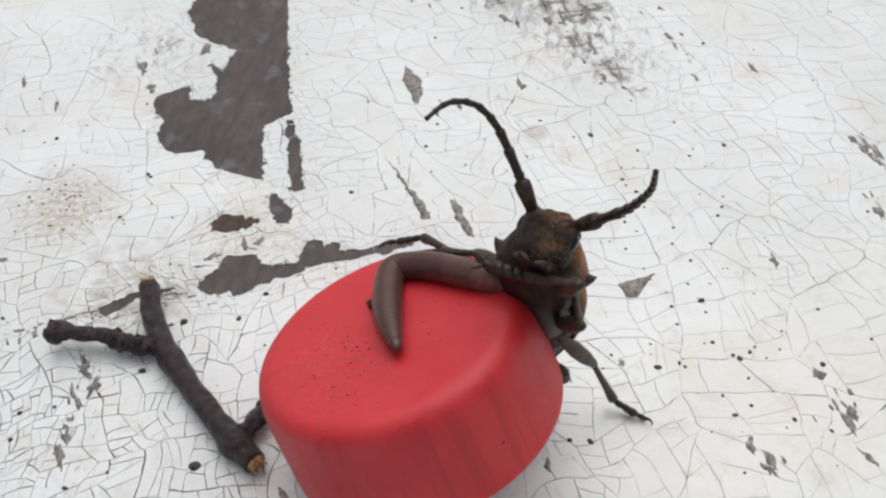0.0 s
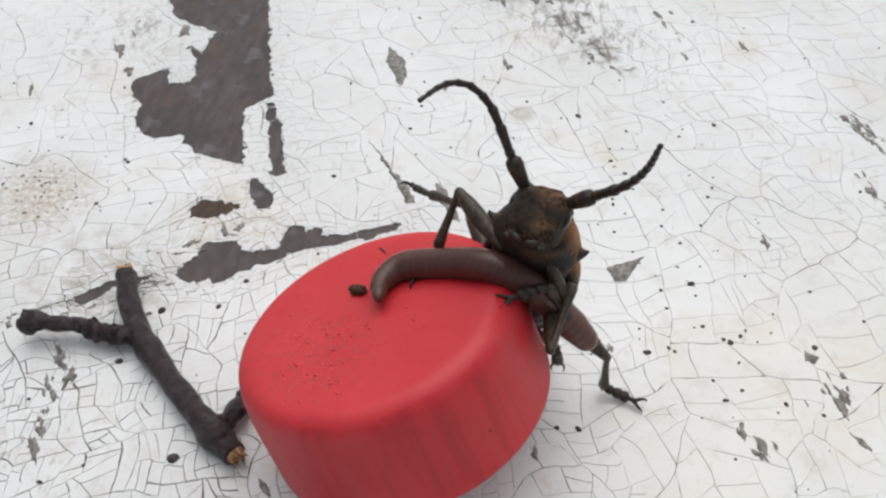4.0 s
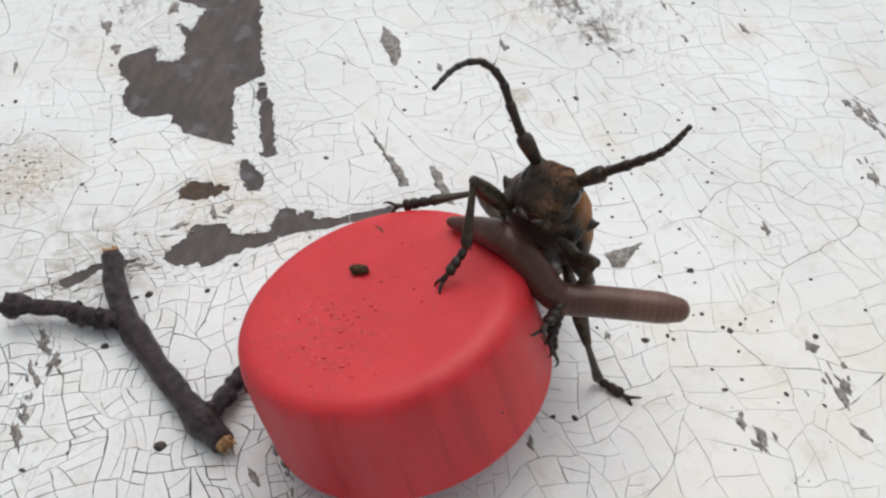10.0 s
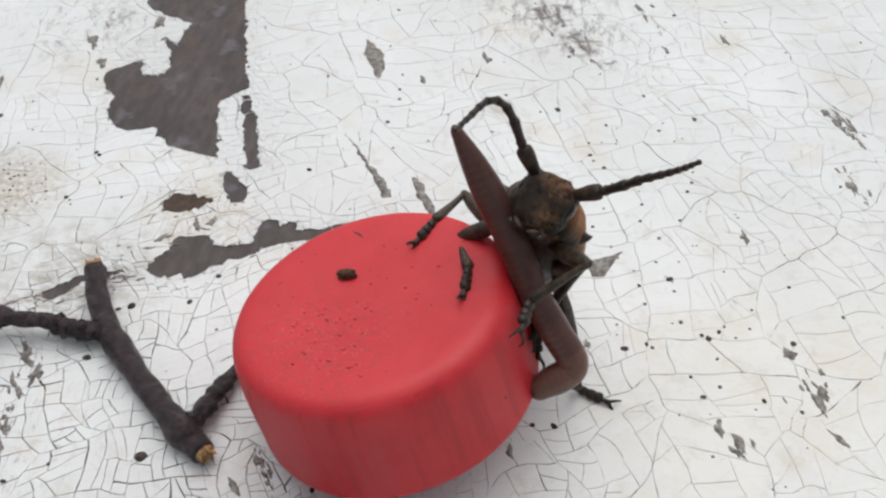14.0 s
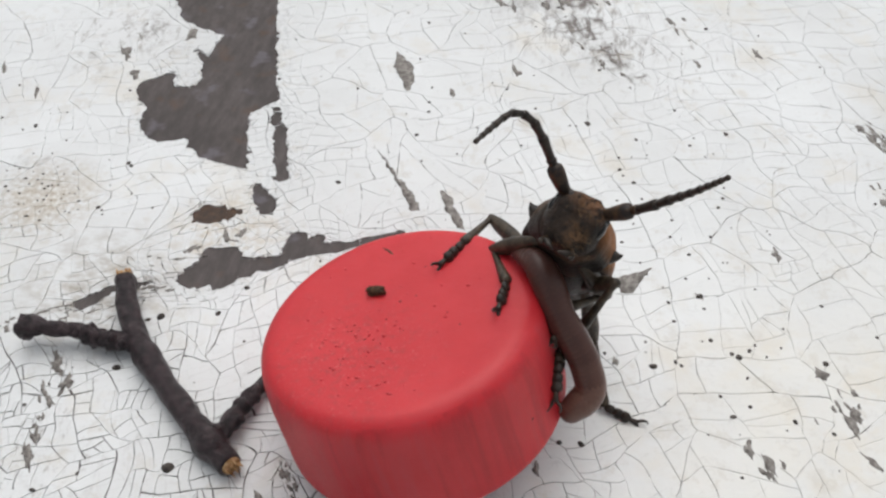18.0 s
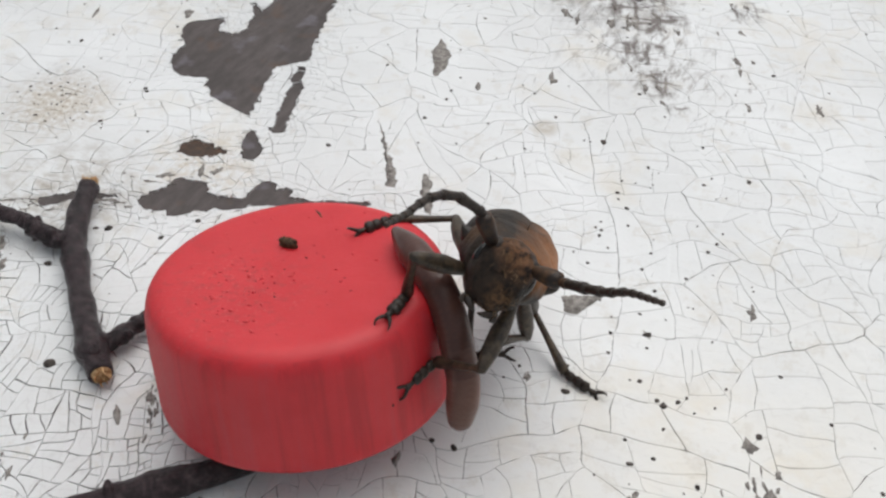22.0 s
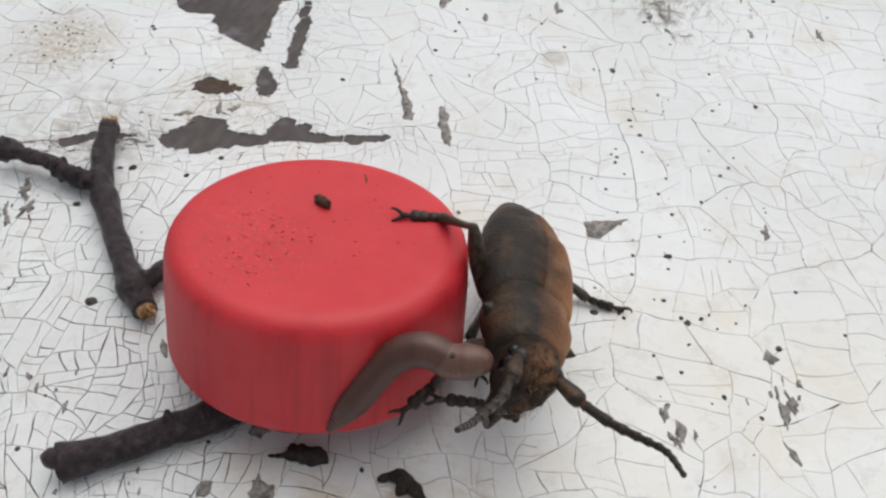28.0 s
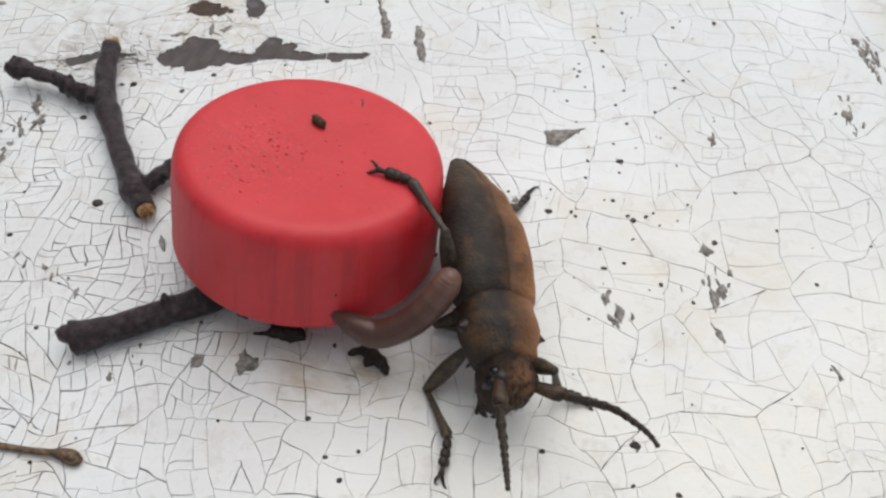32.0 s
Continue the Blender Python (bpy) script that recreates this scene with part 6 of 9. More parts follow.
    (32, (9.8, -2.1, 1.8), (12.0, -2.6, 2.1), (14.5, -3.7, 3.1), (17.1, -4.8, 4.6), (19.5, -6.1, 6.2), (21.9, -7.5, 8.0), (24.1, -8.9, 9.7)),
]

ANTENNA_LEFT_ROWS = [  # as above
    (0, (9.8, 2.1, 1.8), (11.5, 3.6, 2.0), (13.7, 4.9, 1.9), (16.2, 6.1, 1.5), (18.8, 6.9, 1.1), (21.7, 7.5, 0.6), (25.0, 7.4, -0.0)),
    (1, (9.8, 2.1, 1.8), (11.4, 3.6, 2.0), (13.6, 5.1, 1.9), (16.1, 6.3, 1.6), (18.8, 7.0, 1.3), (21.7, 7.5, 0.9), (24.9, 7.4, 0.3)),
    (2, (9.8, 2.1, 1.8), (11.4, 3.6, 2.1), (13.6, 5.2, 2.0), (16.1, 6.3, 1.8), (18.7, 7.2, 1.5), (21.6, 7.6, 1.2), (24.9, 7.5, 0.6)),
    (3, (9.8, 2.1, 1.8), (11.4, 3.6, 2.1), (13.6, 5.2, 2.0), (16.0, 6.3, 1.7), (18.7, 7.2, 1.4), (21.6, 7.6, 1.0), (24.9, 7.6, 0.4)),
    (3.5, (9.8, 2.1, 1.8), (11.4, 3.6, 2.2), (13.6, 5.2, 2.2), (16.0, 6.4, 2.0), (18.6, 7.2, 1.8), (21.5, 7.8, 1.6), (24.7, 7.7, 1.2)),
    (4, (9.8, 2.1, 1.8), (11.4, 3.6, 2.3), (13.6, 5.2, 2.5), (15.9, 6.4, 2.4), (18.6, 7.3, 2.3), (21.5, 7.8, 2.1), (24.7, 8.0, 1.9)),
    (4.5, (9.8, 2.1, 1.8), (11.4, 3.6, 2.4), (13.5, 5.2, 2.6), (16.0, 6.4, 2.7), (18.6, 7.4, 2.8), (21.4, 7.9, 2.7), (24.7, 8.1, 2.6)),
    (5, (9.8, 2.1, 1.8), (11.3, 3.6, 2.5), (13.5, 5.2, 2.9), (15.9, 6.4, 3.1), (18.6, 7.4, 3.2), (21.4, 8.0, 3.2), (24.5, 8.4, 3.3)),
    (5.5, (9.8, 2.1, 1.8), (11.3, 3.8, 2.6), (13.5, 5.3, 3.2), (15.9, 6.5, 3.5), (18.5, 7.4, 3.7), (21.4, 8.1, 3.8), (24.5, 8.6, 4.0)),
    (6, (9.8, 2.1, 1.8), (11.3, 3.8, 2.7), (13.5, 5.3, 3.4), (15.9, 6.5, 3.9), (18.5, 7.5, 4.2), (21.3, 8.2, 4.4), (24.5, 8.8, 4.7)),
    (7, (9.8, 2.1, 1.8), (11.3, 3.8, 2.8), (13.5, 5.2, 3.5), (16.0, 6.3, 4.1), (18.6, 7.4, 4.5), (21.4, 8.1, 4.7), (24.5, 8.7, 5.1)),
    (8, (9.8, 2.1, 1.8), (11.3, 3.6, 2.9), (13.5, 5.2, 3.6), (15.9, 6.5, 4.1), (18.5, 7.6, 4.4), (21.2, 8.5, 4.6), (24.3, 9.1, 5.0)),
    (9, (9.8, 2.1, 1.8), (11.3, 3.6, 2.9), (13.5, 5.3, 3.5), (15.8, 6.7, 3.9), (18.4, 7.8, 4.2), (21.2, 8.5, 4.5), (24.3, 9.0, 4.9)),
    (10, (9.8, 2.1, 1.8), (11.3, 3.6, 3.0), (13.5, 5.2, 3.7), (15.8, 6.5, 4.2), (18.3, 7.7, 4.6), (21.1, 8.4, 4.9), (24.2, 8.9, 5.3)),
    (11, (9.8, 2.1, 1.8), (11.3, 3.6, 2.9), (13.5, 5.2, 3.6), (15.9, 6.5, 4.1), (18.4, 7.7, 4.4), (21.2, 8.6, 4.6), (24.2, 9.2, 5.0)),
    (12, (9.8, 2.1, 1.8), (11.3, 3.6, 2.8), (13.5, 5.2, 3.6), (15.9, 6.4, 4.1), (18.4, 7.6, 4.3), (21.2, 8.5, 4.5), (24.3, 9.0, 4.9)),
    (13, (9.8, 2.1, 1.8), (11.4, 3.8, 2.7), (13.5, 5.3, 3.3), (15.8, 6.7, 3.6), (18.2, 8.0, 3.9), (20.9, 9.0, 4.1), (24.0, 9.9, 4.4)),
    (14, (9.8, 2.1, 1.8), (11.3, 3.8, 2.7), (13.4, 5.4, 3.5), (15.8, 6.6, 4.1), (18.2, 7.9, 4.5), (20.8, 9.1, 4.8), (23.8, 10.1, 5.0)),
    (14.5, (9.8, 2.1, 1.8), (11.3, 3.8, 2.7), (13.5, 5.4, 3.5), (15.8, 6.6, 4.1), (18.2, 7.9, 4.5), (20.8, 9.0, 4.8), (23.8, 10.0, 5.0)),
    (15, (9.8, 2.1, 1.8), (11.3, 3.8, 2.7), (13.5, 5.4, 3.5), (15.8, 6.6, 4.1), (18.2, 7.9, 4.4), (20.8, 9.0, 4.7), (23.8, 9.9, 5.0)),
    (15.5, (9.8, 2.1, 1.8), (11.3, 3.8, 2.7), (13.5, 5.3, 3.5), (15.8, 6.6, 4.0), (18.2, 7.9, 4.4), (20.9, 8.9, 4.7), (23.9, 9.9, 5.0)),
    (16, (9.8, 2.1, 1.8), (11.3, 3.8, 2.7), (13.5, 5.3, 3.4), (15.8, 6.6, 4.0), (18.3, 7.8, 4.4), (20.9, 8.9, 4.7), (23.9, 9.8, 5.0)),
    (16.5, (9.8, 2.1, 1.8), (11.3, 3.8, 2.7), (13.5, 5.3, 3.4), (15.8, 6.6, 4.0), (18.3, 7.8, 4.4), (20.9, 8.9, 4.7), (24.0, 9.7, 5.0)),
    (17, (9.8, 2.1, 1.8), (11.3, 3.8, 2.7), (13.5, 5.3, 3.4), (15.8, 6.5, 4.0), (18.3, 7.8, 4.3), (20.9, 8.8, 4.6), (24.0, 9.7, 5.0)),
    (18, (9.8, 2.1, 1.8), (11.4, 3.8, 2.7), (13.5, 5.3, 3.4), (15.9, 6.5, 4.0), (18.4, 7.6, 4.4), (21.0, 8.6, 4.8), (24.1, 9.5, 5.0)),
    (18.5, (9.8, 2.1, 1.8), (11.3, 3.6, 2.4), (13.9, 5.2, 2.9), (16.7, 6.3, 3.3), (19.7, 7.4, 3.6), (23.0, 7.9, 4.1), (26.1, 8.5, 4.5)),
    (19, (9.8, 2.1, 1.8), (11.3, 3.6, 2.1), (14.3, 5.0, 2.3), (17.6, 5.9, 2.6), (21.3, 6.5, 2.9), (25.1, 6.7, 3.5), (28.4, 6.7, 4.0)),
    (19.33, (9.8, 2.1, 1.8), (11.3, 3.6, 2.0), (14.1, 4.8, 2.4), (17.2, 5.6, 2.9), (20.4, 6.1, 3.5), (24.0, 6.1, 4.2), (27.2, 6.3, 4.8)),
    (19.67, (9.8, 2.1, 1.8), (11.3, 3.6, 1.9), (13.7, 4.7, 2.4), (16.5, 5.3, 3.0), (19.5, 5.7, 3.9), (22.6, 5.7, 4.9), (25.9, 6.1, 5.4)),
    (20, (9.8, 2.1, 1.8), (11.3, 3.6, 1.9), (13.4, 4.6, 2.4), (15.8, 5.2, 3.2), (18.4, 5.5, 4.1), (21.3, 5.5, 5.3), (24.5, 6.0, 6.0)),
    (20.5, (9.8, 2.1, 1.8), (11.2, 3.8, 2.1), (12.9, 4.9, 2.7), (14.9, 5.7, 3.5), (17.0, 6.2, 4.4), (19.3, 6.4, 5.4), (22.5, 7.1, 6.1)),
    (21, (9.8, 2.1, 1.8), (11.2, 3.9, 2.3), (12.3, 5.2, 2.9), (13.8, 6.1, 3.6), (15.6, 6.9, 4.5), (17.4, 7.3, 5.5), (20.5, 8.1, 6.2)),
    (21.5, (9.8, 2.1, 1.8), (11.2, 3.9, 2.3), (12.6, 5.2, 2.9), (14.3, 6.3, 3.6), (16.1, 7.1, 4.5), (18.1, 7.7, 5.5), (21.1, 8.7, 6.2)),
    (22, (9.8, 2.1, 1.8), (11.3, 3.9, 2.3), (12.8, 5.3, 3.0), (14.7, 6.4, 3.7), (16.7, 7.4, 4.5), (18.7, 8.2, 5.5), (21.7, 9.2, 6.2)),
    (22.5, (9.8, 2.1, 1.8), (11.3, 3.9, 2.5), (12.8, 5.4, 3.3), (14.4, 6.6, 4.2), (16.1, 7.7, 5.2), (18.0, 8.7, 6.2), (20.9, 9.7, 6.8)),
    (23, (9.8, 2.1, 1.8), (11.4, 3.9, 2.6), (12.7, 5.5, 3.7), (14.1, 6.7, 4.8), (15.6, 7.9, 5.8), (17.3, 9.1, 6.9), (20.1, 10.2, 7.6)),
    (23.33, (9.8, 2.1, 1.8), (11.5, 3.9, 2.5), (12.9, 5.5, 3.4), (14.6, 6.9, 4.5), (16.3, 8.2, 5.4), (18.1, 9.3, 6.3), (21.0, 10.1, 6.8)),
    (23.67, (9.8, 2.1, 1.8), (11.6, 3.9, 2.4), (13.3, 5.7, 3.2), (15.2, 7.0, 4.1), (17.2, 8.3, 5.0), (19.1, 9.3, 5.8), (22.2, 9.7, 6.1)),
    (24, (9.8, 2.1, 1.8), (11.7, 3.9, 2.3), (13.7, 5.6, 3.0), (15.8, 7.0, 3.9), (18.2, 8.1, 4.7), (20.5, 9.0, 5.4), (23.5, 9.0, 5.6)),
    (24.5, (9.8, 2.1, 1.8), (11.5, 3.6, 2.8), (13.5, 5.0, 3.9), (15.7, 6.0, 4.8), (18.1, 6.6, 5.8), (20.5, 7.0, 6.9), (23.4, 6.9, 7.9)),
    (25, (9.8, 2.1, 1.8), (11.5, 3.5, 2.8), (13.5, 4.7, 3.7), (15.7, 5.5, 4.8), (18.1, 6.0, 5.9), (20.3, 6.3, 7.2), (23.2, 6.1, 8.4)),
    (25.5, (9.8, 2.1, 1.8), (11.6, 3.4, 2.7), (13.5, 4.5, 3.7), (15.7, 5.1, 4.9), (17.9, 5.6, 6.1), (20.2, 5.6, 7.4), (23.0, 5.4, 8.9)),
    (26, (9.8, 2.1, 1.8), (11.6, 3.1, 2.6), (13.6, 4.1, 3.6), (15.7, 4.7, 4.9), (17.8, 5.0, 6.3), (20.0, 5.0, 7.8), (22.7, 4.6, 9.5)),
    (26.5, (9.8, 2.1, 1.8), (11.6, 3.1, 2.5), (13.6, 3.8, 3.5), (15.6, 4.3, 4.9), (17.7, 4.4, 6.5), (19.7, 4.3, 8.2), (22.4, 3.9, 10.0)),
    (27, (9.8, 2.1, 1.8), (11.6, 3.6, 2.4), (13.5, 5.1, 3.4), (15.4, 6.1, 4.8), (17.2, 6.9, 6.2), (19.2, 7.4, 7.7), (21.9, 7.7, 9.4)),
    (27.5, (9.8, 2.1, 1.8), (11.7, 3.6, 2.4), (13.6, 5.1, 3.4), (15.5, 6.2, 4.8), (17.5, 6.9, 6.4), (19.7, 7.2, 7.9), (22.4, 7.3, 9.4)),
    (28, (9.8, 2.1, 1.8), (11.7, 3.8, 2.4), (13.8, 5.3, 3.5), (15.8, 6.2, 5.0), (17.9, 6.8, 6.7), (20.0, 7.0, 8.3), (22.9, 7.0, 9.4)),
    (28.5, (9.8, 2.1, 1.8), (11.5, 3.9, 2.7), (13.4, 5.4, 4.0), (15.4, 6.4, 5.5), (17.6, 7.0, 7.2), (19.8, 7.1, 8.6), (22.6, 7.2, 9.6)),
    (29, (9.8, 2.1, 1.8), (11.3, 4.1, 3.1), (13.2, 5.6, 4.5), (15.1, 6.5, 6.1), (17.3, 7.0, 7.7), (19.6, 7.2, 9.0), (22.4, 7.5, 9.8)),
    (29.5, (9.8, 2.1, 1.8), (11.3, 3.9, 3.2), (13.3, 5.1, 4.8), (15.5, 5.7, 6.5), (17.8, 6.0, 8.3), (20.3, 5.9, 9.8), (23.1, 5.9, 10.7)),
    (30, (9.8, 2.1, 1.8), (11.3, 3.6, 3.3), (13.6, 4.6, 5.1), (15.9, 4.9, 7.1), (18.4, 4.9, 9.0), (21.0, 4.6, 10.7), (23.8, 4.5, 11.9)),
    (30.25, (9.8, 2.1, 1.8), (11.3, 3.8, 3.2), (13.5, 4.5, 5.2), (15.9, 4.7, 7.3), (18.4, 4.6, 9.3), (21.0, 3.9, 11.2), (23.6, 3.8, 12.4)),
    (30.5, (9.8, 2.1, 1.8), (11.4, 3.8, 3.2), (13.5, 4.5, 5.3), (15.8, 4.6, 7.5), (18.2, 4.3, 9.7), (20.9, 3.4, 11.6), (23.6, 3.1, 12.8)),
    (30.75, (9.8, 2.1, 1.8), (11.4, 3.9, 3.2), (13.5, 4.4, 5.4), (15.7, 4.4, 7.6), (18.2, 3.8, 9.9), (20.8, 2.6, 12.0), (23.5, 2.3, 13.3)),
    (31, (9.8, 2.1, 1.8), (11.4, 3.9, 3.1), (13.4, 4.4, 5.3), (15.6, 4.2, 7.9), (18.1, 3.4, 10.2), (20.6, 2.0, 12.4), (23.3, 1.5, 13.7)),
    (31.25, (9.8, 2.1, 1.8), (11.3, 3.9, 3.2), (13.3, 4.5, 5.4), (15.4, 4.5, 8.0), (17.7, 3.9, 10.4), (20.2, 2.7, 12.5), (22.8, 2.2, 13.8)),
    (31.5, (9.8, 2.1, 1.8), (11.3, 3.9, 3.2), (13.2, 4.7, 5.6), (15.1, 4.8, 8.1), (17.4, 4.5, 10.5), (19.7, 3.4, 12.6), (22.4, 3.1, 14.0)),
    (31.75, (9.8, 2.1, 1.8), (11.3, 3.9, 3.3), (13.0, 4.9, 5.7), (14.8, 5.2, 8.3), (17.0, 5.0, 10.5), (19.3, 4.2, 12.8), (22.0, 3.8, 14.1)),
    (32, (9.8, 2.1, 1.8), (11.2, 3.9, 3.4), (12.8, 5.0, 5.8), (14.5, 5.6, 8.4), (16.7, 5.6, 10.6), (18.9, 5.0, 12.8), (21.5, 4.7, 14.2)),
]

LEG_RF_ROWS = [  # seconds, where the knee points, ankle and toe in mm, in the space of the beetle
    (0, (-0.7, -7.2, 0.7), (-7.4, -13.6, 2.3), (-7.3, -14.6, 0.6)),
    (1, (-0.8, -7.2, 0.5), (-6.5, -12.9, 1.3), (-6.3, -13.6, -0.4)),
    (2, (-0.7, -7.3, 0.3), (-5.6, -12.2, 0.3), (-5.3, -12.8, -1.5)),
    (3, (-0.7, -7.4, 0.2), (-4.7, -11.5, -0.6), (-4.2, -11.9, -2.5)),
    (3.5, (1.2, -7.1, -0.4), (-2.7, -10.2, -1.9), (-2.6, -10.8, -4.1)),
    (4, (2.9, -6.8, -1.0), (-0.5, -9.1, -3.3), (-0.9, -9.6, -5.7)),
    (4.5, (4.8, -6.5, -1.6), (1.5, -8.0, -4.7), (0.8, -8.6, -7.4)),
    (5, (6.5, -6.3, -2.2), (3.6, -7.0, -6.1), (2.5, -7.6, -9.1)),
    (5.5, (8.4, -6.1, -2.9), (5.8, -6.0, -7.5), (4.3, -6.7, -10.8)),
    (6, (10.1, -6.0, -3.6), (7.8, -5.1, -9.0), (5.8, -5.9, -12.6)),
    (7, (10.2, -5.9, -3.5), (7.5, -5.1, -9.0), (5.4, -6.1, -12.4)),
    (8, (10.2, -5.9, -3.4), (8.3, -4.2, -9.6), (6.7, -5.1, -13.5)),
    (9, (10.2, -5.9, -3.4), (8.4, -4.4, -9.0), (6.5, -5.3, -12.4)),
    (10, (10.2, -6.0, -3.3), (7.7, -4.4, -8.1), (6.1, -5.1, -12.2)),
    (11, (10.1, -6.1, -3.2), (6.8, -5.7, -7.5), (6.0, -5.2, -11.8)),
    (12, (10.1, -6.1, -3.1), (7.0, -5.6, -7.8), (5.9, -5.3, -11.7)),
    (13, (0.6, -7.9, 1.1), (1.3, -5.3, -5.1), (5.3, -3.5, -10.2)),
    (14, (-1.3, -7.1, -4.2), (4.0, -3.4, -8.3), (7.5, -1.3, -12.8)),
    (14.5, (-1.3, -7.1, -4.1), (4.0, -3.3, -8.1), (7.5, -1.4, -12.7)),
    (15, (-1.4, -7.1, -3.9), (3.9, -3.3, -8.0), (7.4, -1.4, -12.6)),
    (15.5, (-1.5, -7.0, -3.8), (3.8, -3.3, -7.9), (7.3, -1.5, -12.5)),
    (16, (-1.5, -7.0, -3.7), (3.8, -3.2, -7.8), (7.2, -1.5, -12.4)),
    (16.5, (-1.6, -7.0, -3.6), (3.7, -3.2, -7.7), (7.1, -1.5, -12.3)),
    (17, (-1.6, -6.9, -3.5), (3.6, -3.2, -7.6), (7.0, -1.6, -12.2)),
    (18, (-1.6, -7.1, -3.0), (3.1, -3.1, -7.2), (6.6, -1.6, -11.9)),
    (18.5, (0.3, -6.3, -1.2), (1.3, -5.5, -5.5), (5.4, -4.7, -10.1)),
    (19, (2.0, -6.0, 0.4), (-1.1, -7.7, -4.4), (3.5, -7.8, -8.7)),
    (19.33, (1.1, -6.8, -0.2), (-2.6, -8.6, -3.7), (1.5, -8.8, -7.6)),
    (19.67, (0.1, -7.5, -1.2), (-4.2, -9.9, -3.5), (-0.3, -10.4, -7.0)),
    (20, (-1.1, -7.7, -2.3), (-5.4, -11.2, -4.0), (-1.5, -12.0, -7.1)),
    (20.5, (-3.1, -7.1, -2.2), (-2.5, -9.6, -4.8), (3.2, -9.7, -8.2)),
    (21, (-5.3, -6.5, -2.3), (0.4, -7.8, -5.9), (8.0, -7.2, -9.6)),
    (21.5, (1.9, -6.1, -2.3), (3.1, -6.9, -6.4), (9.1, -6.6, -9.7)),
    (22, (9.0, -5.5, -1.8), (5.3, -5.9, -7.1), (10.1, -6.1, -9.9)),
    (22.5, (8.5, -5.5, -1.1), (7.6, -5.4, -6.7), (12.1, -5.7, -9.6)),
    (23, (8.1, -5.6, -0.3), (9.9, -4.7, -6.5), (14.2, -4.9, -9.5)),
    (23.33, (7.4, -5.4, 0.4), (9.6, -5.0, -5.7), (13.7, -5.6, -8.8)),
    (23.67, (6.8, -5.3, 1.1), (9.3, -5.2, -4.9), (13.1, -6.4, -8.2)),
    (24, (6.3, -5.1, 1.7), (9.0, -5.4, -4.1), (12.6, -7.1, -7.5)),
    (24.5, (-0.6, 1.0, -9.3), (5.4, -1.5, -9.7), (9.2, -3.1, -13.2)),
    (25, (0.5, 0.0, -7.8), (5.7, -2.7, -7.5), (9.2, -3.8, -10.7)),
    (25.5, (1.5, -1.0, -6.3), (6.0, -3.8, -5.2), (9.1, -4.4, -8.2)),
    (26, (2.6, -2.0, -4.7), (6.3, -4.8, -2.9), (8.9, -4.8, -5.7)),
    (26.5, (3.6, -2.9, -3.1), (6.5, -5.9, -0.6), (8.8, -5.3, -3.1)),
    (27, (4.8, -3.9, -1.6), (6.5, -6.3, -1.9), (8.9, -6.8, -4.7)),
    (27.5, (6.4, -4.6, -0.8), (7.1, -6.0, -4.4), (9.7, -7.3, -7.7)),
    (28, (8.3, -5.5, -0.5), (7.7, -5.1, -6.9), (10.3, -7.0, -10.8)),
    (28.5, (8.6, -4.6, 0.4), (6.5, -4.2, -5.5), (8.4, -6.4, -7.5)),
    (29, (9.0, -3.7, 1.2), (5.3, -3.2, -4.1), (6.5, -5.7, -4.0)),
    (29.5, (9.3, -5.6, 1.1), (6.8, -5.6, -4.8), (8.4, -8.3, -5.2)),
    (30, (9.6, -7.4, 1.1), (8.5, -8.1, -5.4), (10.4, -11.2, -6.3)),
    (30.25, (7.8, -6.2, -1.6), (8.1, -7.4, -6.9), (10.2, -10.4, -8.5)),
    (30.5, (5.9, -4.8, -4.0), (7.7, -6.6, -8.5), (10.0, -9.5, -10.7)),
    (30.75, (3.9, -3.1, -6.3), (7.2, -5.7, -10.0), (9.8, -8.4, -12.7)),
    (31, (1.9, -1.4, -8.5), (6.7, -4.7, -11.3), (9.5, -7.2, -14.8)),
    (31.25, (2.9, -1.9, -8.7), (8.1, -4.3, -10.3), (11.6, -6.5, -13.2)),
    (31.5, (4.0, -2.4, -8.9), (9.4, -3.9, -9.3), (13.6, -5.8, -11.7)),
    (31.75, (4.9, -3.0, -9.0), (10.8, -3.4, -8.3), (15.6, -4.9, -10.3)),
    (32, (5.9, -3.6, -9.0), (12.1, -2.9, -7.4), (17.7, -4.0, -8.8)),
]

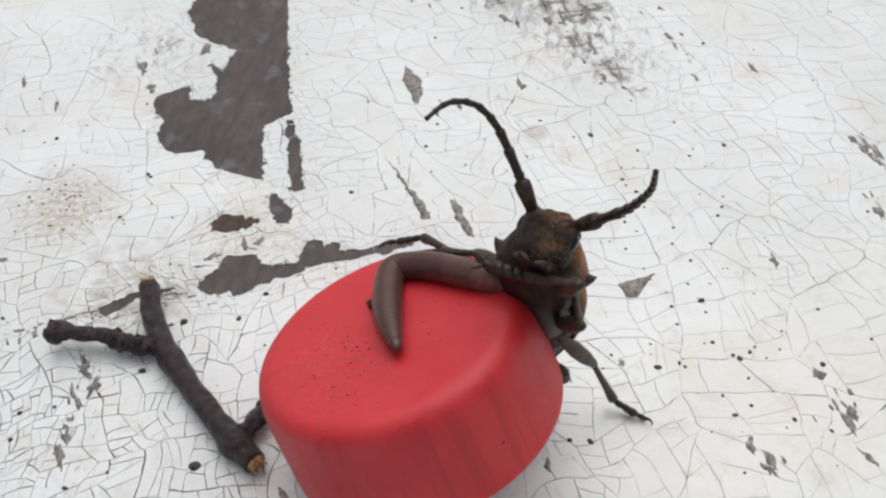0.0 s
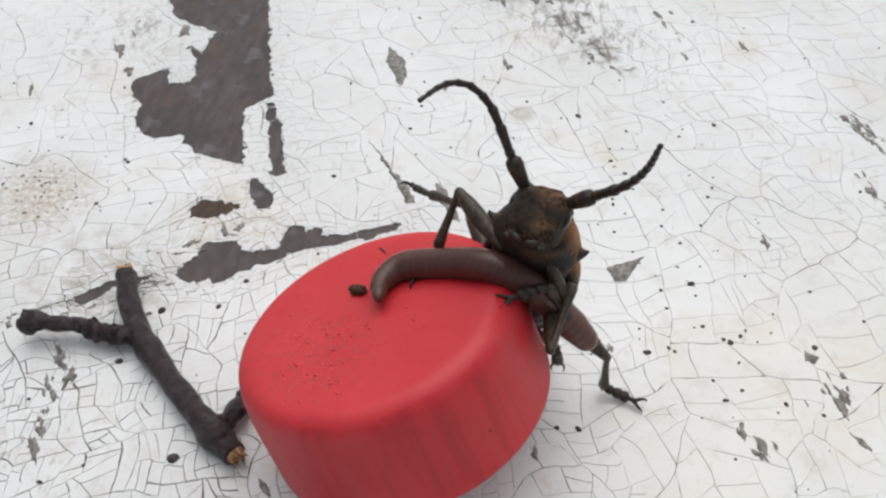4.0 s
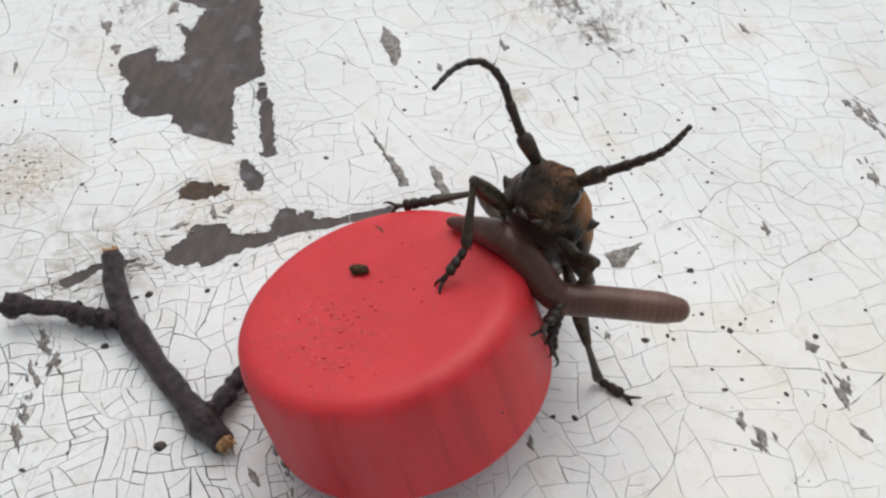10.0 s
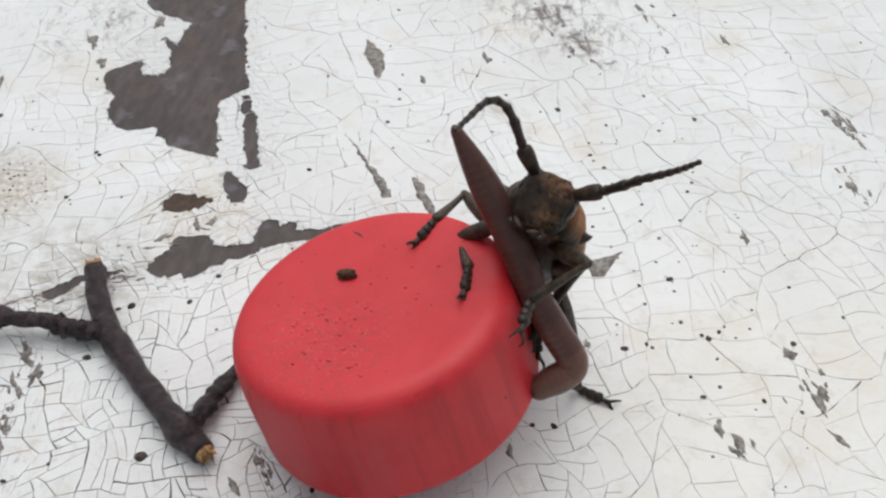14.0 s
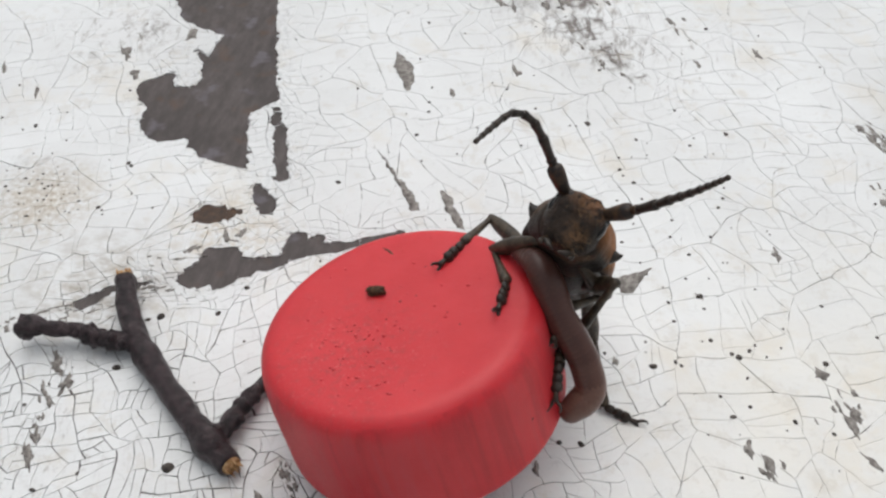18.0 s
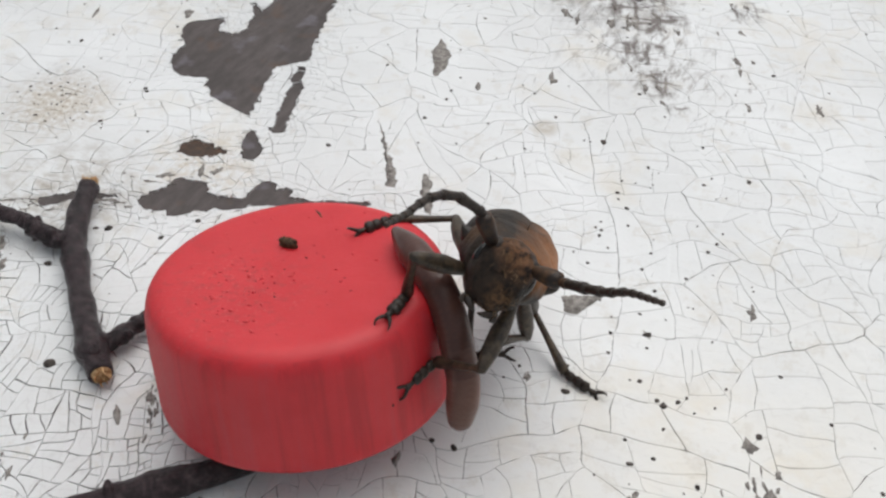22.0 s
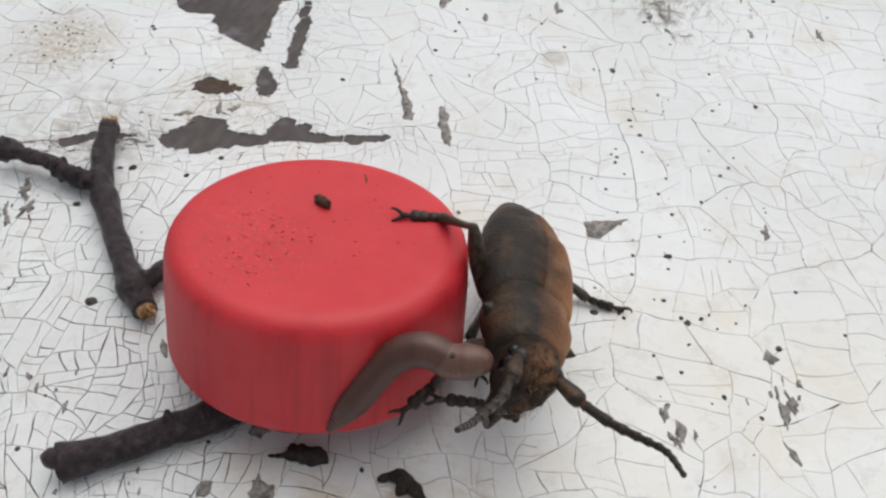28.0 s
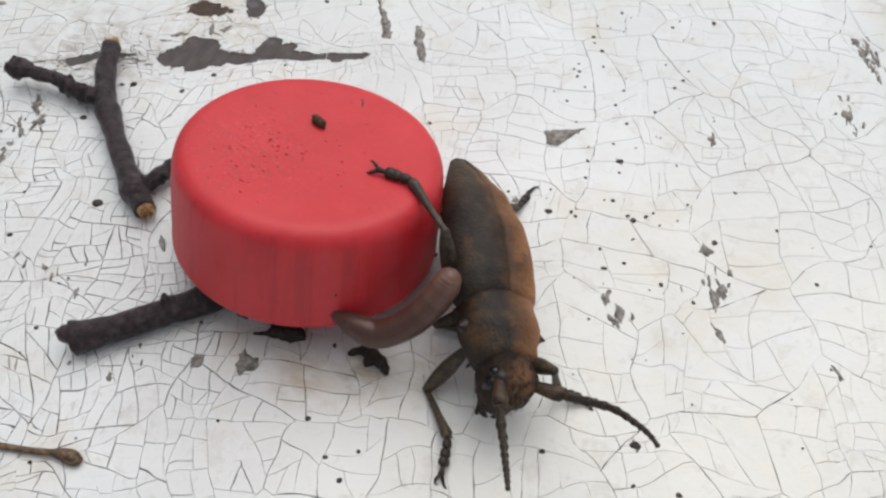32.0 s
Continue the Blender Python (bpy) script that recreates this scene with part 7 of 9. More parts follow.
LEG_RM_ROWS = [  # seconds, where the knee points, ankle and toe in mm, in the space of the beetle
    (0, (-5.4, -9.6, 1.8), (-9.6, -16.0, 4.4), (-10.4, -18.8, 2.4)),
    (1, (-5.4, -9.6, 1.9), (-8.7, -15.1, 3.9), (-9.7, -18.0, 2.1)),
    (2, (-4.0, -9.1, 2.9), (-7.8, -14.1, 3.4), (-9.0, -17.2, 1.8)),
    (3, (-2.6, -8.7, 3.8), (-6.9, -13.3, 2.9), (-8.2, -16.4, 1.4)),
    (3.5, (-3.4, -8.7, 3.2), (-9.8, -15.0, 7.3), (-15.5, -22.4, 10.9)),
    (4, (-4.3, -8.7, 2.8), (-8.3, -14.4, 5.1), (-13.1, -21.0, 7.5)),
    (4.5, (-5.1, -8.7, 2.3), (-6.8, -13.9, 2.9), (-10.7, -19.7, 4.2)),
    (5, (-6.1, -8.6, 1.7), (-5.4, -13.5, 0.7), (-8.3, -18.6, 0.7)),
    (5.5, (-7.0, -8.5, 1.2), (-4.0, -13.1, -1.5), (-5.9, -17.5, -2.6)),
    (6, (-7.9, -8.6, 0.7), (-2.7, -12.9, -3.7), (-3.6, -16.6, -6.2)),
    (7, (-7.8, -8.4, 0.9), (-2.9, -12.7, -3.6), (-3.7, -16.5, -6.3)),
    (8, (-7.9, -8.3, 1.1), (-3.0, -12.5, -3.6), (-3.7, -16.4, -6.4)),
    (9, (-7.9, -8.2, 1.2), (-3.1, -12.3, -3.6), (-3.8, -16.3, -6.5)),
    (10, (-7.9, -8.1, 1.3), (-3.1, -12.2, -3.5), (-3.9, -16.3, -6.4)),
    (11, (-7.9, -8.1, 1.3), (-3.1, -12.1, -3.4), (-3.9, -16.3, -6.3)),
    (12, (-8.0, -8.1, 1.4), (-3.1, -12.2, -3.4), (-4.0, -16.3, -6.2)),
    (13, (-6.6, -9.0, 1.6), (0.2, -12.6, -1.5), (0.4, -16.4, -5.5)),
    (14, (-7.1, -8.8, 1.3), (-1.8, -10.1, -4.9), (1.4, -10.2, -11.2)),
    (14.5, (-7.1, -8.9, 1.2), (-1.8, -10.0, -4.9), (1.3, -10.3, -11.1)),
    (15, (-7.2, -8.9, 1.1), (-1.7, -9.8, -5.0), (1.2, -10.4, -11.1)),
    (15.5, (-7.2, -8.9, 1.0), (-1.6, -9.7, -5.0), (1.1, -10.5, -11.0)),
    (16, (-7.3, -8.9, 0.9), (-1.5, -9.6, -5.1), (1.0, -10.6, -10.9)),
    (16.5, (-7.3, -9.0, 0.8), (-1.4, -9.4, -5.1), (0.9, -10.7, -10.8)),
    (17, (-7.4, -9.0, 0.6), (-1.3, -9.3, -5.1), (0.8, -10.8, -10.7)),
    (18, (-7.6, -8.8, 0.7), (-2.1, -9.9, -5.1), (0.5, -10.7, -10.6)),
    (18.5, (-4.8, -7.1, 1.7), (-4.1, -9.8, -2.7), (-1.0, -12.0, -8.0)),
    (19, (-2.0, -6.2, 2.7), (-6.2, -9.6, -0.9), (-2.9, -13.1, -5.8)),
    (19.33, (-1.1, -7.6, 2.3), (-5.7, -10.3, -1.4), (-2.8, -13.0, -5.9)),
    (19.67, (-0.2, -8.8, 1.2), (-5.2, -10.6, -2.4), (-2.7, -12.8, -6.3)),
    (20, (0.5, -9.3, -0.2), (-4.6, -10.5, -3.7), (-2.6, -12.4, -6.8)),
    (20.5, (-0.6, -9.4, -0.3), (-5.7, -11.0, -4.2), (-3.2, -12.6, -7.1)),
    (21, (-1.8, -9.4, -0.5), (-6.6, -11.4, -4.7), (-3.9, -12.7, -7.5)),
    (21.5, (-6.1, -8.1, -0.1), (-6.7, -11.7, -4.4), (-3.6, -13.6, -7.6)),
    (22, (-10.5, -7.1, -0.5), (-7.0, -12.2, -4.3), (-3.8, -14.7, -7.8)),
    (22.5, (-4.3, -8.5, 0.1), (-4.9, -12.4, -4.0), (-1.4, -14.8, -7.6)),
    (23, (1.9, -9.1, 0.2), (-2.8, -12.5, -3.9), (0.9, -14.6, -7.8)),
    (23.33, (0.7, -8.3, 1.1), (-3.7, -12.4, -2.8), (-0.0, -15.1, -6.4)),
    (23.67, (-0.6, -7.6, 1.9), (-4.6, -12.0, -1.9), (-1.2, -15.4, -5.1)),
    (24, (-1.7, -6.7, 2.5), (-5.6, -11.6, -1.0), (-2.3, -15.5, -3.8)),
    (24.5, (-3.1, -7.6, 1.9), (-8.5, -9.7, -2.3), (-5.8, -14.5, -5.8)),
    (25, (-3.1, -7.2, 2.3), (-8.5, -9.8, -1.4), (-6.2, -14.6, -4.6)),
    (25.5, (-3.1, -6.9, 2.7), (-8.6, -9.9, -0.7), (-6.7, -14.8, -3.4)),
    (26, (-3.1, -6.6, 3.1), (-8.6, -9.9, 0.1), (-7.1, -15.0, -2.3)),
    (26.5, (-3.1, -6.2, 3.4), (-8.7, -9.9, 0.9), (-7.5, -15.1, -1.1)),
    (27, (-2.5, -4.8, 4.0), (-7.7, -9.7, 3.4), (-8.0, -15.5, 2.0)),
    (27.5, (-2.1, -6.0, 3.1), (-7.7, -10.0, 1.6), (-7.5, -15.2, -0.4)),
    (28, (-1.7, -6.8, 2.0), (-7.6, -10.1, -0.3), (-7.2, -14.6, -2.8)),
    (28.5, (0.3, -6.8, 1.4), (-6.2, -9.2, 0.0), (-6.4, -13.2, -2.1)),
    (29, (2.4, -6.9, 1.0), (-4.6, -8.4, 0.3), (-5.6, -11.9, -1.6)),
    (29.5, (2.6, -7.4, 1.7), (-3.4, -9.9, -0.3), (-2.6, -14.6, -2.3)),
    (30, (2.9, -8.0, 2.5), (-2.3, -11.6, -0.7), (0.3, -17.4, -2.8)),
    (30.25, (0.7, -7.6, 2.5), (-3.4, -12.0, -0.2), (-1.7, -17.4, -2.5)),
    (30.5, (-1.5, -7.2, 2.5), (-4.6, -12.4, 0.4), (-3.7, -17.6, -2.1)),
    (30.75, (-3.8, -6.8, 2.5), (-5.7, -13.0, 0.8), (-5.7, -17.9, -1.7)),
    (31, (-6.1, -6.6, 2.7), (-7.0, -13.5, 1.3), (-7.8, -18.2, -1.3)),
    (31.25, (-5.9, -6.9, 2.9), (-8.2, -12.8, 1.8), (-9.5, -17.2, -0.7)),
    (31.5, (-5.6, -7.2, 3.3), (-9.4, -11.9, 2.3), (-11.2, -16.3, -0.3)),
    (31.75, (-5.4, -7.4, 3.6), (-10.5, -11.1, 2.6), (-12.8, -15.3, 0.0)),
    (32, (-5.1, -7.7, 4.0), (-11.7, -10.3, 2.9), (-14.4, -14.3, 0.3)),
]

LEG_RH_ROWS = [  # seconds, where the knee points, ankle and toe in mm, in the space of the beetle
    (0, (-13.6, 1.5, -2.0), (-11.0, 5.4, -3.8), (-22.0, 5.9, -2.3)),
    (1, (-13.2, 1.6, -2.3), (-10.1, 5.5, -4.4), (-20.2, 6.1, -3.3)),
    (2, (-12.7, 1.6, -2.6), (-9.2, 5.6, -5.0), (-18.4, 6.3, -4.3)),
    (3, (-12.2, 1.7, -2.9), (-8.3, 5.7, -5.6), (-16.7, 6.5, -5.4)),
    (3.5, (-12.0, 1.7, -3.1), (-7.8, 5.8, -6.0), (-15.8, 6.6, -6.0)),
    (4, (-11.8, 1.9, -3.2), (-7.3, 5.8, -6.3), (-14.9, 6.7, -6.5)),
    (4.5, (-11.5, 2.0, -3.4), (-6.8, 5.9, -6.7), (-13.9, 6.9, -7.1)),
    (5, (-11.3, 2.1, -3.5), (-6.3, 5.9, -7.1), (-13.0, 7.0, -7.6)),
    (5.5, (-11.1, 2.2, -3.6), (-5.9, 6.0, -7.5), (-12.0, 7.1, -8.2)),
    (6, (-10.8, 2.4, -3.7), (-5.4, 6.0, -7.8), (-11.2, 7.2, -8.7)),
    (7, (-10.4, 2.3, -4.0), (-2.9, 6.1, -8.6), (-7.9, 7.3, -9.9)),
    (8, (-9.9, 2.4, -4.5), (-2.0, 6.1, -9.3), (-6.1, 7.3, -11.1)),
    (9, (-9.5, 2.3, -4.8), (-1.0, 6.1, -9.9), (-4.3, 7.3, -12.1)),
    (10, (-9.4, 2.1, -4.5), (-0.9, 5.8, -9.6), (-3.9, 7.0, -11.7)),
    (11, (-9.3, 2.0, -4.4), (-0.8, 5.4, -9.4), (-3.5, 6.6, -11.2)),
    (12, (-9.2, 1.8, -4.3), (-0.6, 5.0, -9.1), (-3.0, 6.3, -10.8)),
    (13, (-9.1, 1.2, -4.3), (-0.6, 4.9, -8.6), (-2.8, 6.2, -10.1)),
    (14, (-8.9, 1.3, -4.5), (-0.1, 5.0, -9.1), (-1.9, 6.3, -10.8)),
    (14.5, (-8.8, 1.3, -4.7), (0.1, 5.0, -9.3), (-1.4, 6.3, -11.2)),
    (15, (-8.7, 1.3, -4.8), (0.3, 5.1, -9.6), (-0.9, 6.3, -11.5)),
    (15.5, (-8.6, 1.4, -4.9), (0.5, 5.1, -9.8), (-0.5, 6.3, -11.9)),
    (16, (-8.5, 1.4, -5.0), (0.7, 5.2, -10.1), (0.0, 6.3, -12.2)),
    (16.5, (-8.4, 1.4, -5.2), (1.0, 5.2, -10.3), (0.5, 6.4, -12.6)),
    (17, (-8.3, 1.4, -5.3), (1.2, 5.1, -10.6), (0.9, 6.4, -12.8)),
    (18, (-8.0, 1.5, -5.5), (1.4, 5.2, -11.0), (1.6, 6.4, -13.5)),
    (18.5, (-9.3, 2.0, -6.3), (-2.7, 4.2, -10.7), (-0.5, 4.9, -13.2)),
    (19, (-10.4, 2.2, -7.9), (-7.0, 3.6, -11.6), (-2.9, 3.5, -13.8)),
    (19.33, (-10.6, 2.1, -6.8), (-7.1, 4.3, -11.2), (-4.9, 3.7, -12.9)),
    (19.67, (-11.0, 2.1, -6.1), (-6.5, 5.2, -11.3), (-6.0, 3.8, -12.4)),
    (20, (-11.4, 2.2, -5.8), (-6.2, 6.7, -11.5), (-7.1, 4.2, -12.4)),
    (20.5, (-12.9, 1.6, -5.8), (-7.6, 5.9, -11.5), (-8.4, 4.0, -11.9)),
    (21, (-14.3, 1.0, -6.0), (-9.1, 5.0, -11.4), (-9.6, 3.9, -11.4)),
    (21.5, (-13.2, 0.1, -6.5), (-7.7, 3.7, -11.6), (-8.0, 3.4, -11.3)),
    (22, (-12.0, -0.6, -6.9), (-6.4, 2.5, -11.6), (-6.4, 3.0, -11.2)),
    (22.5, (-12.5, -1.8, -5.7), (-7.4, 1.7, -10.4), (-7.2, 3.1, -9.6)),
    (23, (-12.8, -3.1, -4.6), (-8.1, 0.9, -9.1), (-8.1, 3.0, -8.0)),
    (23.33, (-11.9, -2.1, -5.0), (-6.4, 1.2, -9.0), (-5.3, 2.6, -9.0)),
    (23.67, (-11.0, 0.0, -5.7), (-4.7, 1.5, -8.6), (-2.5, 1.9, -9.7)),
    (24, (-9.7, 0.9, -5.9), (-2.9, 1.7, -8.2), (0.3, 0.9, -9.9)),
    (24.5, (-9.8, 0.8, -5.8), (-3.0, 1.3, -8.1), (-0.0, 0.7, -9.7)),
    (25, (-10.0, 0.6, -5.8), (-3.2, 0.7, -8.1), (-0.3, 0.4, -9.7)),
    (25.5, (-10.1, 0.3, -5.8), (-3.4, 0.1, -8.1), (-0.7, -0.1, -9.6)),
    (26, (-10.3, -0.0, -5.8), (-3.6, -0.3, -8.1), (-1.1, -0.4, -9.5)),
    (26.5, (-10.5, -0.2, -5.8), (-3.8, -0.9, -8.0), (-1.4, -0.7, -9.4)),
    (27, (-10.5, -0.6, -5.9), (-4.0, -1.5, -8.1), (-1.8, -1.0, -9.4)),
    (27.5, (-10.2, -0.4, -5.9), (-3.7, -1.1, -8.4), (-1.7, -0.1, -9.5)),
    (28, (-9.8, -0.3, -6.0), (-3.4, -0.6, -8.7), (-1.6, 0.8, -9.5)),
    (28.5, (-10.3, -0.1, -6.0), (-4.5, -0.3, -8.9), (-2.7, 0.6, -9.9)),
    (29, (-10.8, -0.0, -6.0), (-5.7, 0.1, -9.2), (-3.7, 0.4, -10.2)),
    (29.5, (-10.7, -0.2, -5.9), (-6.1, 0.1, -9.2), (-4.1, 0.0, -10.2)),
    (30, (-10.5, -0.5, -5.9), (-6.5, -0.1, -9.3), (-4.5, -0.7, -10.2)),
    (30.25, (-9.6, -2.2, -4.1), (-4.8, -3.2, -6.0), (-3.3, -4.6, -7.0)),
    (30.5, (-8.7, -4.0, -2.4), (-3.0, -6.5, -3.0), (-2.0, -8.7, -4.2)),
    (30.75, (-7.9, -5.9, -1.0), (-1.3, -10.1, -0.3), (-0.8, -13.3, -1.8)),
    (31, (2.5, -6.5, 2.2), (0.5, -13.9, 2.1), (0.5, -17.9, 0.3)),
    (31.25, (-7.8, -5.9, -0.4), (-1.0, -9.9, 0.6), (-0.6, -12.9, -1.0)),
    (31.5, (-8.6, -3.9, -1.3), (-2.3, -6.0, -1.2), (-1.6, -8.2, -2.7)),
    (31.75, (-9.4, -2.0, -2.4), (-3.7, -2.2, -3.4), (-2.7, -3.7, -4.8)),
    (32, (-10.1, -0.1, -3.7), (-4.9, 1.2, -5.9), (-3.7, 0.7, -7.2)),
]

LEG_LF_ROWS = [  # seconds, where the knee points, ankle and toe in mm, in the space of the beetle
    (0, (11.0, 3.9, -4.2), (7.3, -0.5, -3.5), (7.4, -2.1, -3.7)),
    (1, (6.7, 3.9, -2.2), (6.2, -0.1, -2.6), (6.2, -1.8, -3.1)),
    (2, (2.4, 3.9, -0.2), (5.1, 0.2, -1.6), (4.9, -1.5, -2.6)),
    (3, (-1.9, 3.9, 1.8), (4.0, 0.6, -0.7), (3.7, -1.2, -2.0)),
    (3.5, (-1.8, 4.6, 0.8), (4.0, 1.8, -2.1), (3.8, 0.3, -3.7)),
    (4, (-1.7, 5.1, -0.0), (4.1, 2.9, -3.5), (4.1, 1.8, -5.4)),
    (4.5, (-1.6, 5.6, -1.0), (4.2, 4.1, -4.9), (4.3, 3.3, -7.2)),
    (5, (-1.5, 6.2, -2.0), (4.4, 5.1, -6.3), (4.5, 4.6, -9.0)),
    (5.5, (-1.3, 6.7, -3.0), (4.5, 6.2, -7.8), (4.8, 6.0, -10.8)),
    (6, (-1.3, 7.3, -3.9), (4.4, 7.3, -9.2), (5.0, 7.3, -12.5)),
    (7, (-1.4, 7.2, -3.5), (3.7, 6.7, -8.7), (4.4, 6.0, -11.5)),
    (8, (-1.5, 7.2, -3.1), (3.6, 6.2, -8.4), (3.9, 5.4, -12.4)),
    (9, (-1.6, 7.1, -2.8), (3.6, 5.4, -8.2), (6.5, 5.0, -12.7)),
    (10, (-1.8, 6.9, -2.6), (3.7, 5.7, -7.7), (5.8, 5.3, -12.3)),
    (11, (-1.9, 6.7, -2.5), (2.7, 5.4, -8.2), (5.0, 5.2, -12.5)),
    (12, (-2.0, 6.5, -2.4), (1.6, 5.0, -8.5), (4.2, 5.0, -12.5)),
    (13, (10.2, 6.0, -3.8), (7.6, 4.2, -8.8), (11.4, 5.3, -13.6)),
    (14, (10.2, 6.2, -3.6), (7.7, 3.7, -8.4), (10.8, 5.0, -13.6)),
    (14.5, (8.1, 6.2, -3.3), (6.8, 3.6, -8.0), (9.7, 4.9, -13.3)),
    (15, (6.1, 6.2, -3.0), (5.8, 3.5, -7.9), (8.7, 4.7, -13.0)),
    (15.5, (4.0, 6.2, -2.6), (4.9, 3.4, -7.6), (7.6, 4.6, -12.7)),
    (16, (1.9, 6.2, -2.3), (3.9, 3.3, -7.4), (6.5, 4.4, -12.5)),
    (16.5, (-0.1, 6.3, -2.0), (3.0, 3.3, -7.2), (5.4, 4.2, -12.2)),
    (17, (-2.2, 6.3, -1.7), (2.0, 3.2, -6.8), (4.4, 4.1, -11.9)),
    (18, (-2.2, 6.1, -1.0), (1.9, 3.1, -6.2), (4.5, 4.2, -12.6)),
    (18.5, (-0.4, 6.5, -2.7), (3.5, 2.1, -6.5), (3.8, 1.9, -12.6)),
    (19, (1.8, 6.3, -4.6), (5.0, 0.6, -6.9), (2.9, -0.5, -13.1)),
    (19.33, (2.1, 5.2, -5.1), (5.5, -0.1, -7.8), (5.3, -1.4, -13.0)),
    (19.67, (2.1, 4.8, -6.4), (5.5, -0.1, -9.4), (7.6, -1.7, -14.1)),
    (20, (1.8, 5.3, -8.0), (5.4, 0.7, -11.3), (9.8, -0.9, -15.9)),
    (20.5, (4.1, 4.3, -7.1), (5.3, -0.1, -11.0), (9.1, -1.3, -15.9)),
    (21, (6.5, 3.4, -6.3), (5.1, -0.7, -10.8), (8.6, -1.6, -15.8)),
    (21.5, (7.2, 3.3, -6.7), (4.8, -0.5, -10.8), (8.9, -1.7, -15.8)),
    (22, (8.0, 3.2, -7.0), (4.3, -0.2, -11.1), (8.8, -1.8, -16.0)),
    (22.5, (7.8, 3.7, -5.9), (5.3, 0.0, -10.5), (10.3, -1.2, -15.6)),
    (23, (7.7, 4.3, -4.7), (6.4, 0.6, -10.0), (12.0, -0.4, -15.5)),
    (23.33, (8.6, 3.8, -4.6), (7.3, 0.8, -10.0), (11.3, -1.2, -14.5)),
    (23.67, (9.7, 3.2, -4.3), (8.2, 1.1, -10.0), (10.6, -1.8, -13.6)),
    (24, (10.8, 2.5, -3.8), (9.3, 1.2, -10.0), (10.0, -2.3, -12.7)),
    (24.5, (10.5, 3.0, -4.0), (9.4, 0.5, -8.9), (9.8, -2.9, -11.2)),
    (25, (10.1, 3.3, -4.2), (9.3, -0.1, -8.0), (9.5, -3.5, -10.0)),
    (25.5, (9.7, 3.7, -4.6), (9.2, -0.9, -7.0), (9.3, -4.1, -8.6)),
    (26, (9.4, 4.0, -4.8), (9.1, -1.4, -6.0), (9.1, -4.5, -7.4)),
    (26.5, (9.0, 4.3, -5.2), (9.0, -2.1, -4.9), (8.9, -5.0, -6.0)),
    (27, (8.7, 4.7, -5.7), (8.8, -2.4, -4.6), (8.6, -5.7, -5.6)),
    (27.5, (7.2, 4.0, -7.6), (9.1, -1.9, -4.8), (8.9, -5.3, -6.3)),
    (28, (5.7, 3.2, -9.6), (9.4, -1.4, -5.0), (9.3, -4.9, -7.0)),
    (28.5, (7.1, 5.4, -7.4), (5.0, 2.8, -7.5), (6.5, 0.8, -9.1)),
    (29, (8.5, 7.6, -5.3), (0.6, 6.9, -10.0), (3.6, 6.6, -11.1)),
    (29.5, (8.9, 7.6, -5.2), (3.2, 8.8, -9.6), (6.4, 9.0, -11.3)),
    (30, (9.4, 7.6, -5.1), (5.8, 10.8, -9.5), (9.2, 11.3, -11.7)),
    (30.25, (8.6, 8.1, -3.4), (6.7, 9.9, -8.0), (9.8, 10.8, -9.7)),
    (30.5, (9.1, 7.5, -2.4), (7.6, 9.0, -6.5), (10.5, 10.1, -7.7)),
    (30.75, (9.4, 6.9, -1.6), (8.5, 8.0, -5.2), (11.1, 9.3, -5.9)),
    (31, (9.9, 6.1, -0.7), (9.3, 6.8, -4.1), (11.7, 8.3, -4.1)),
    (31.25, (9.6, 6.2, -0.5), (9.0, 7.0, -3.4), (11.0, 8.6, -3.4)),
    (31.5, (9.4, 6.5, -0.2), (8.7, 7.0, -2.7), (10.2, 8.9, -2.6)),
    (31.75, (9.0, 6.7, 0.1), (8.4, 7.3, -2.1), (9.6, 9.4, -2.0)),
    (32, (8.8, 7.1, 0.2), (8.1, 7.6, -1.4), (8.8, 10.0, -1.3)),
]

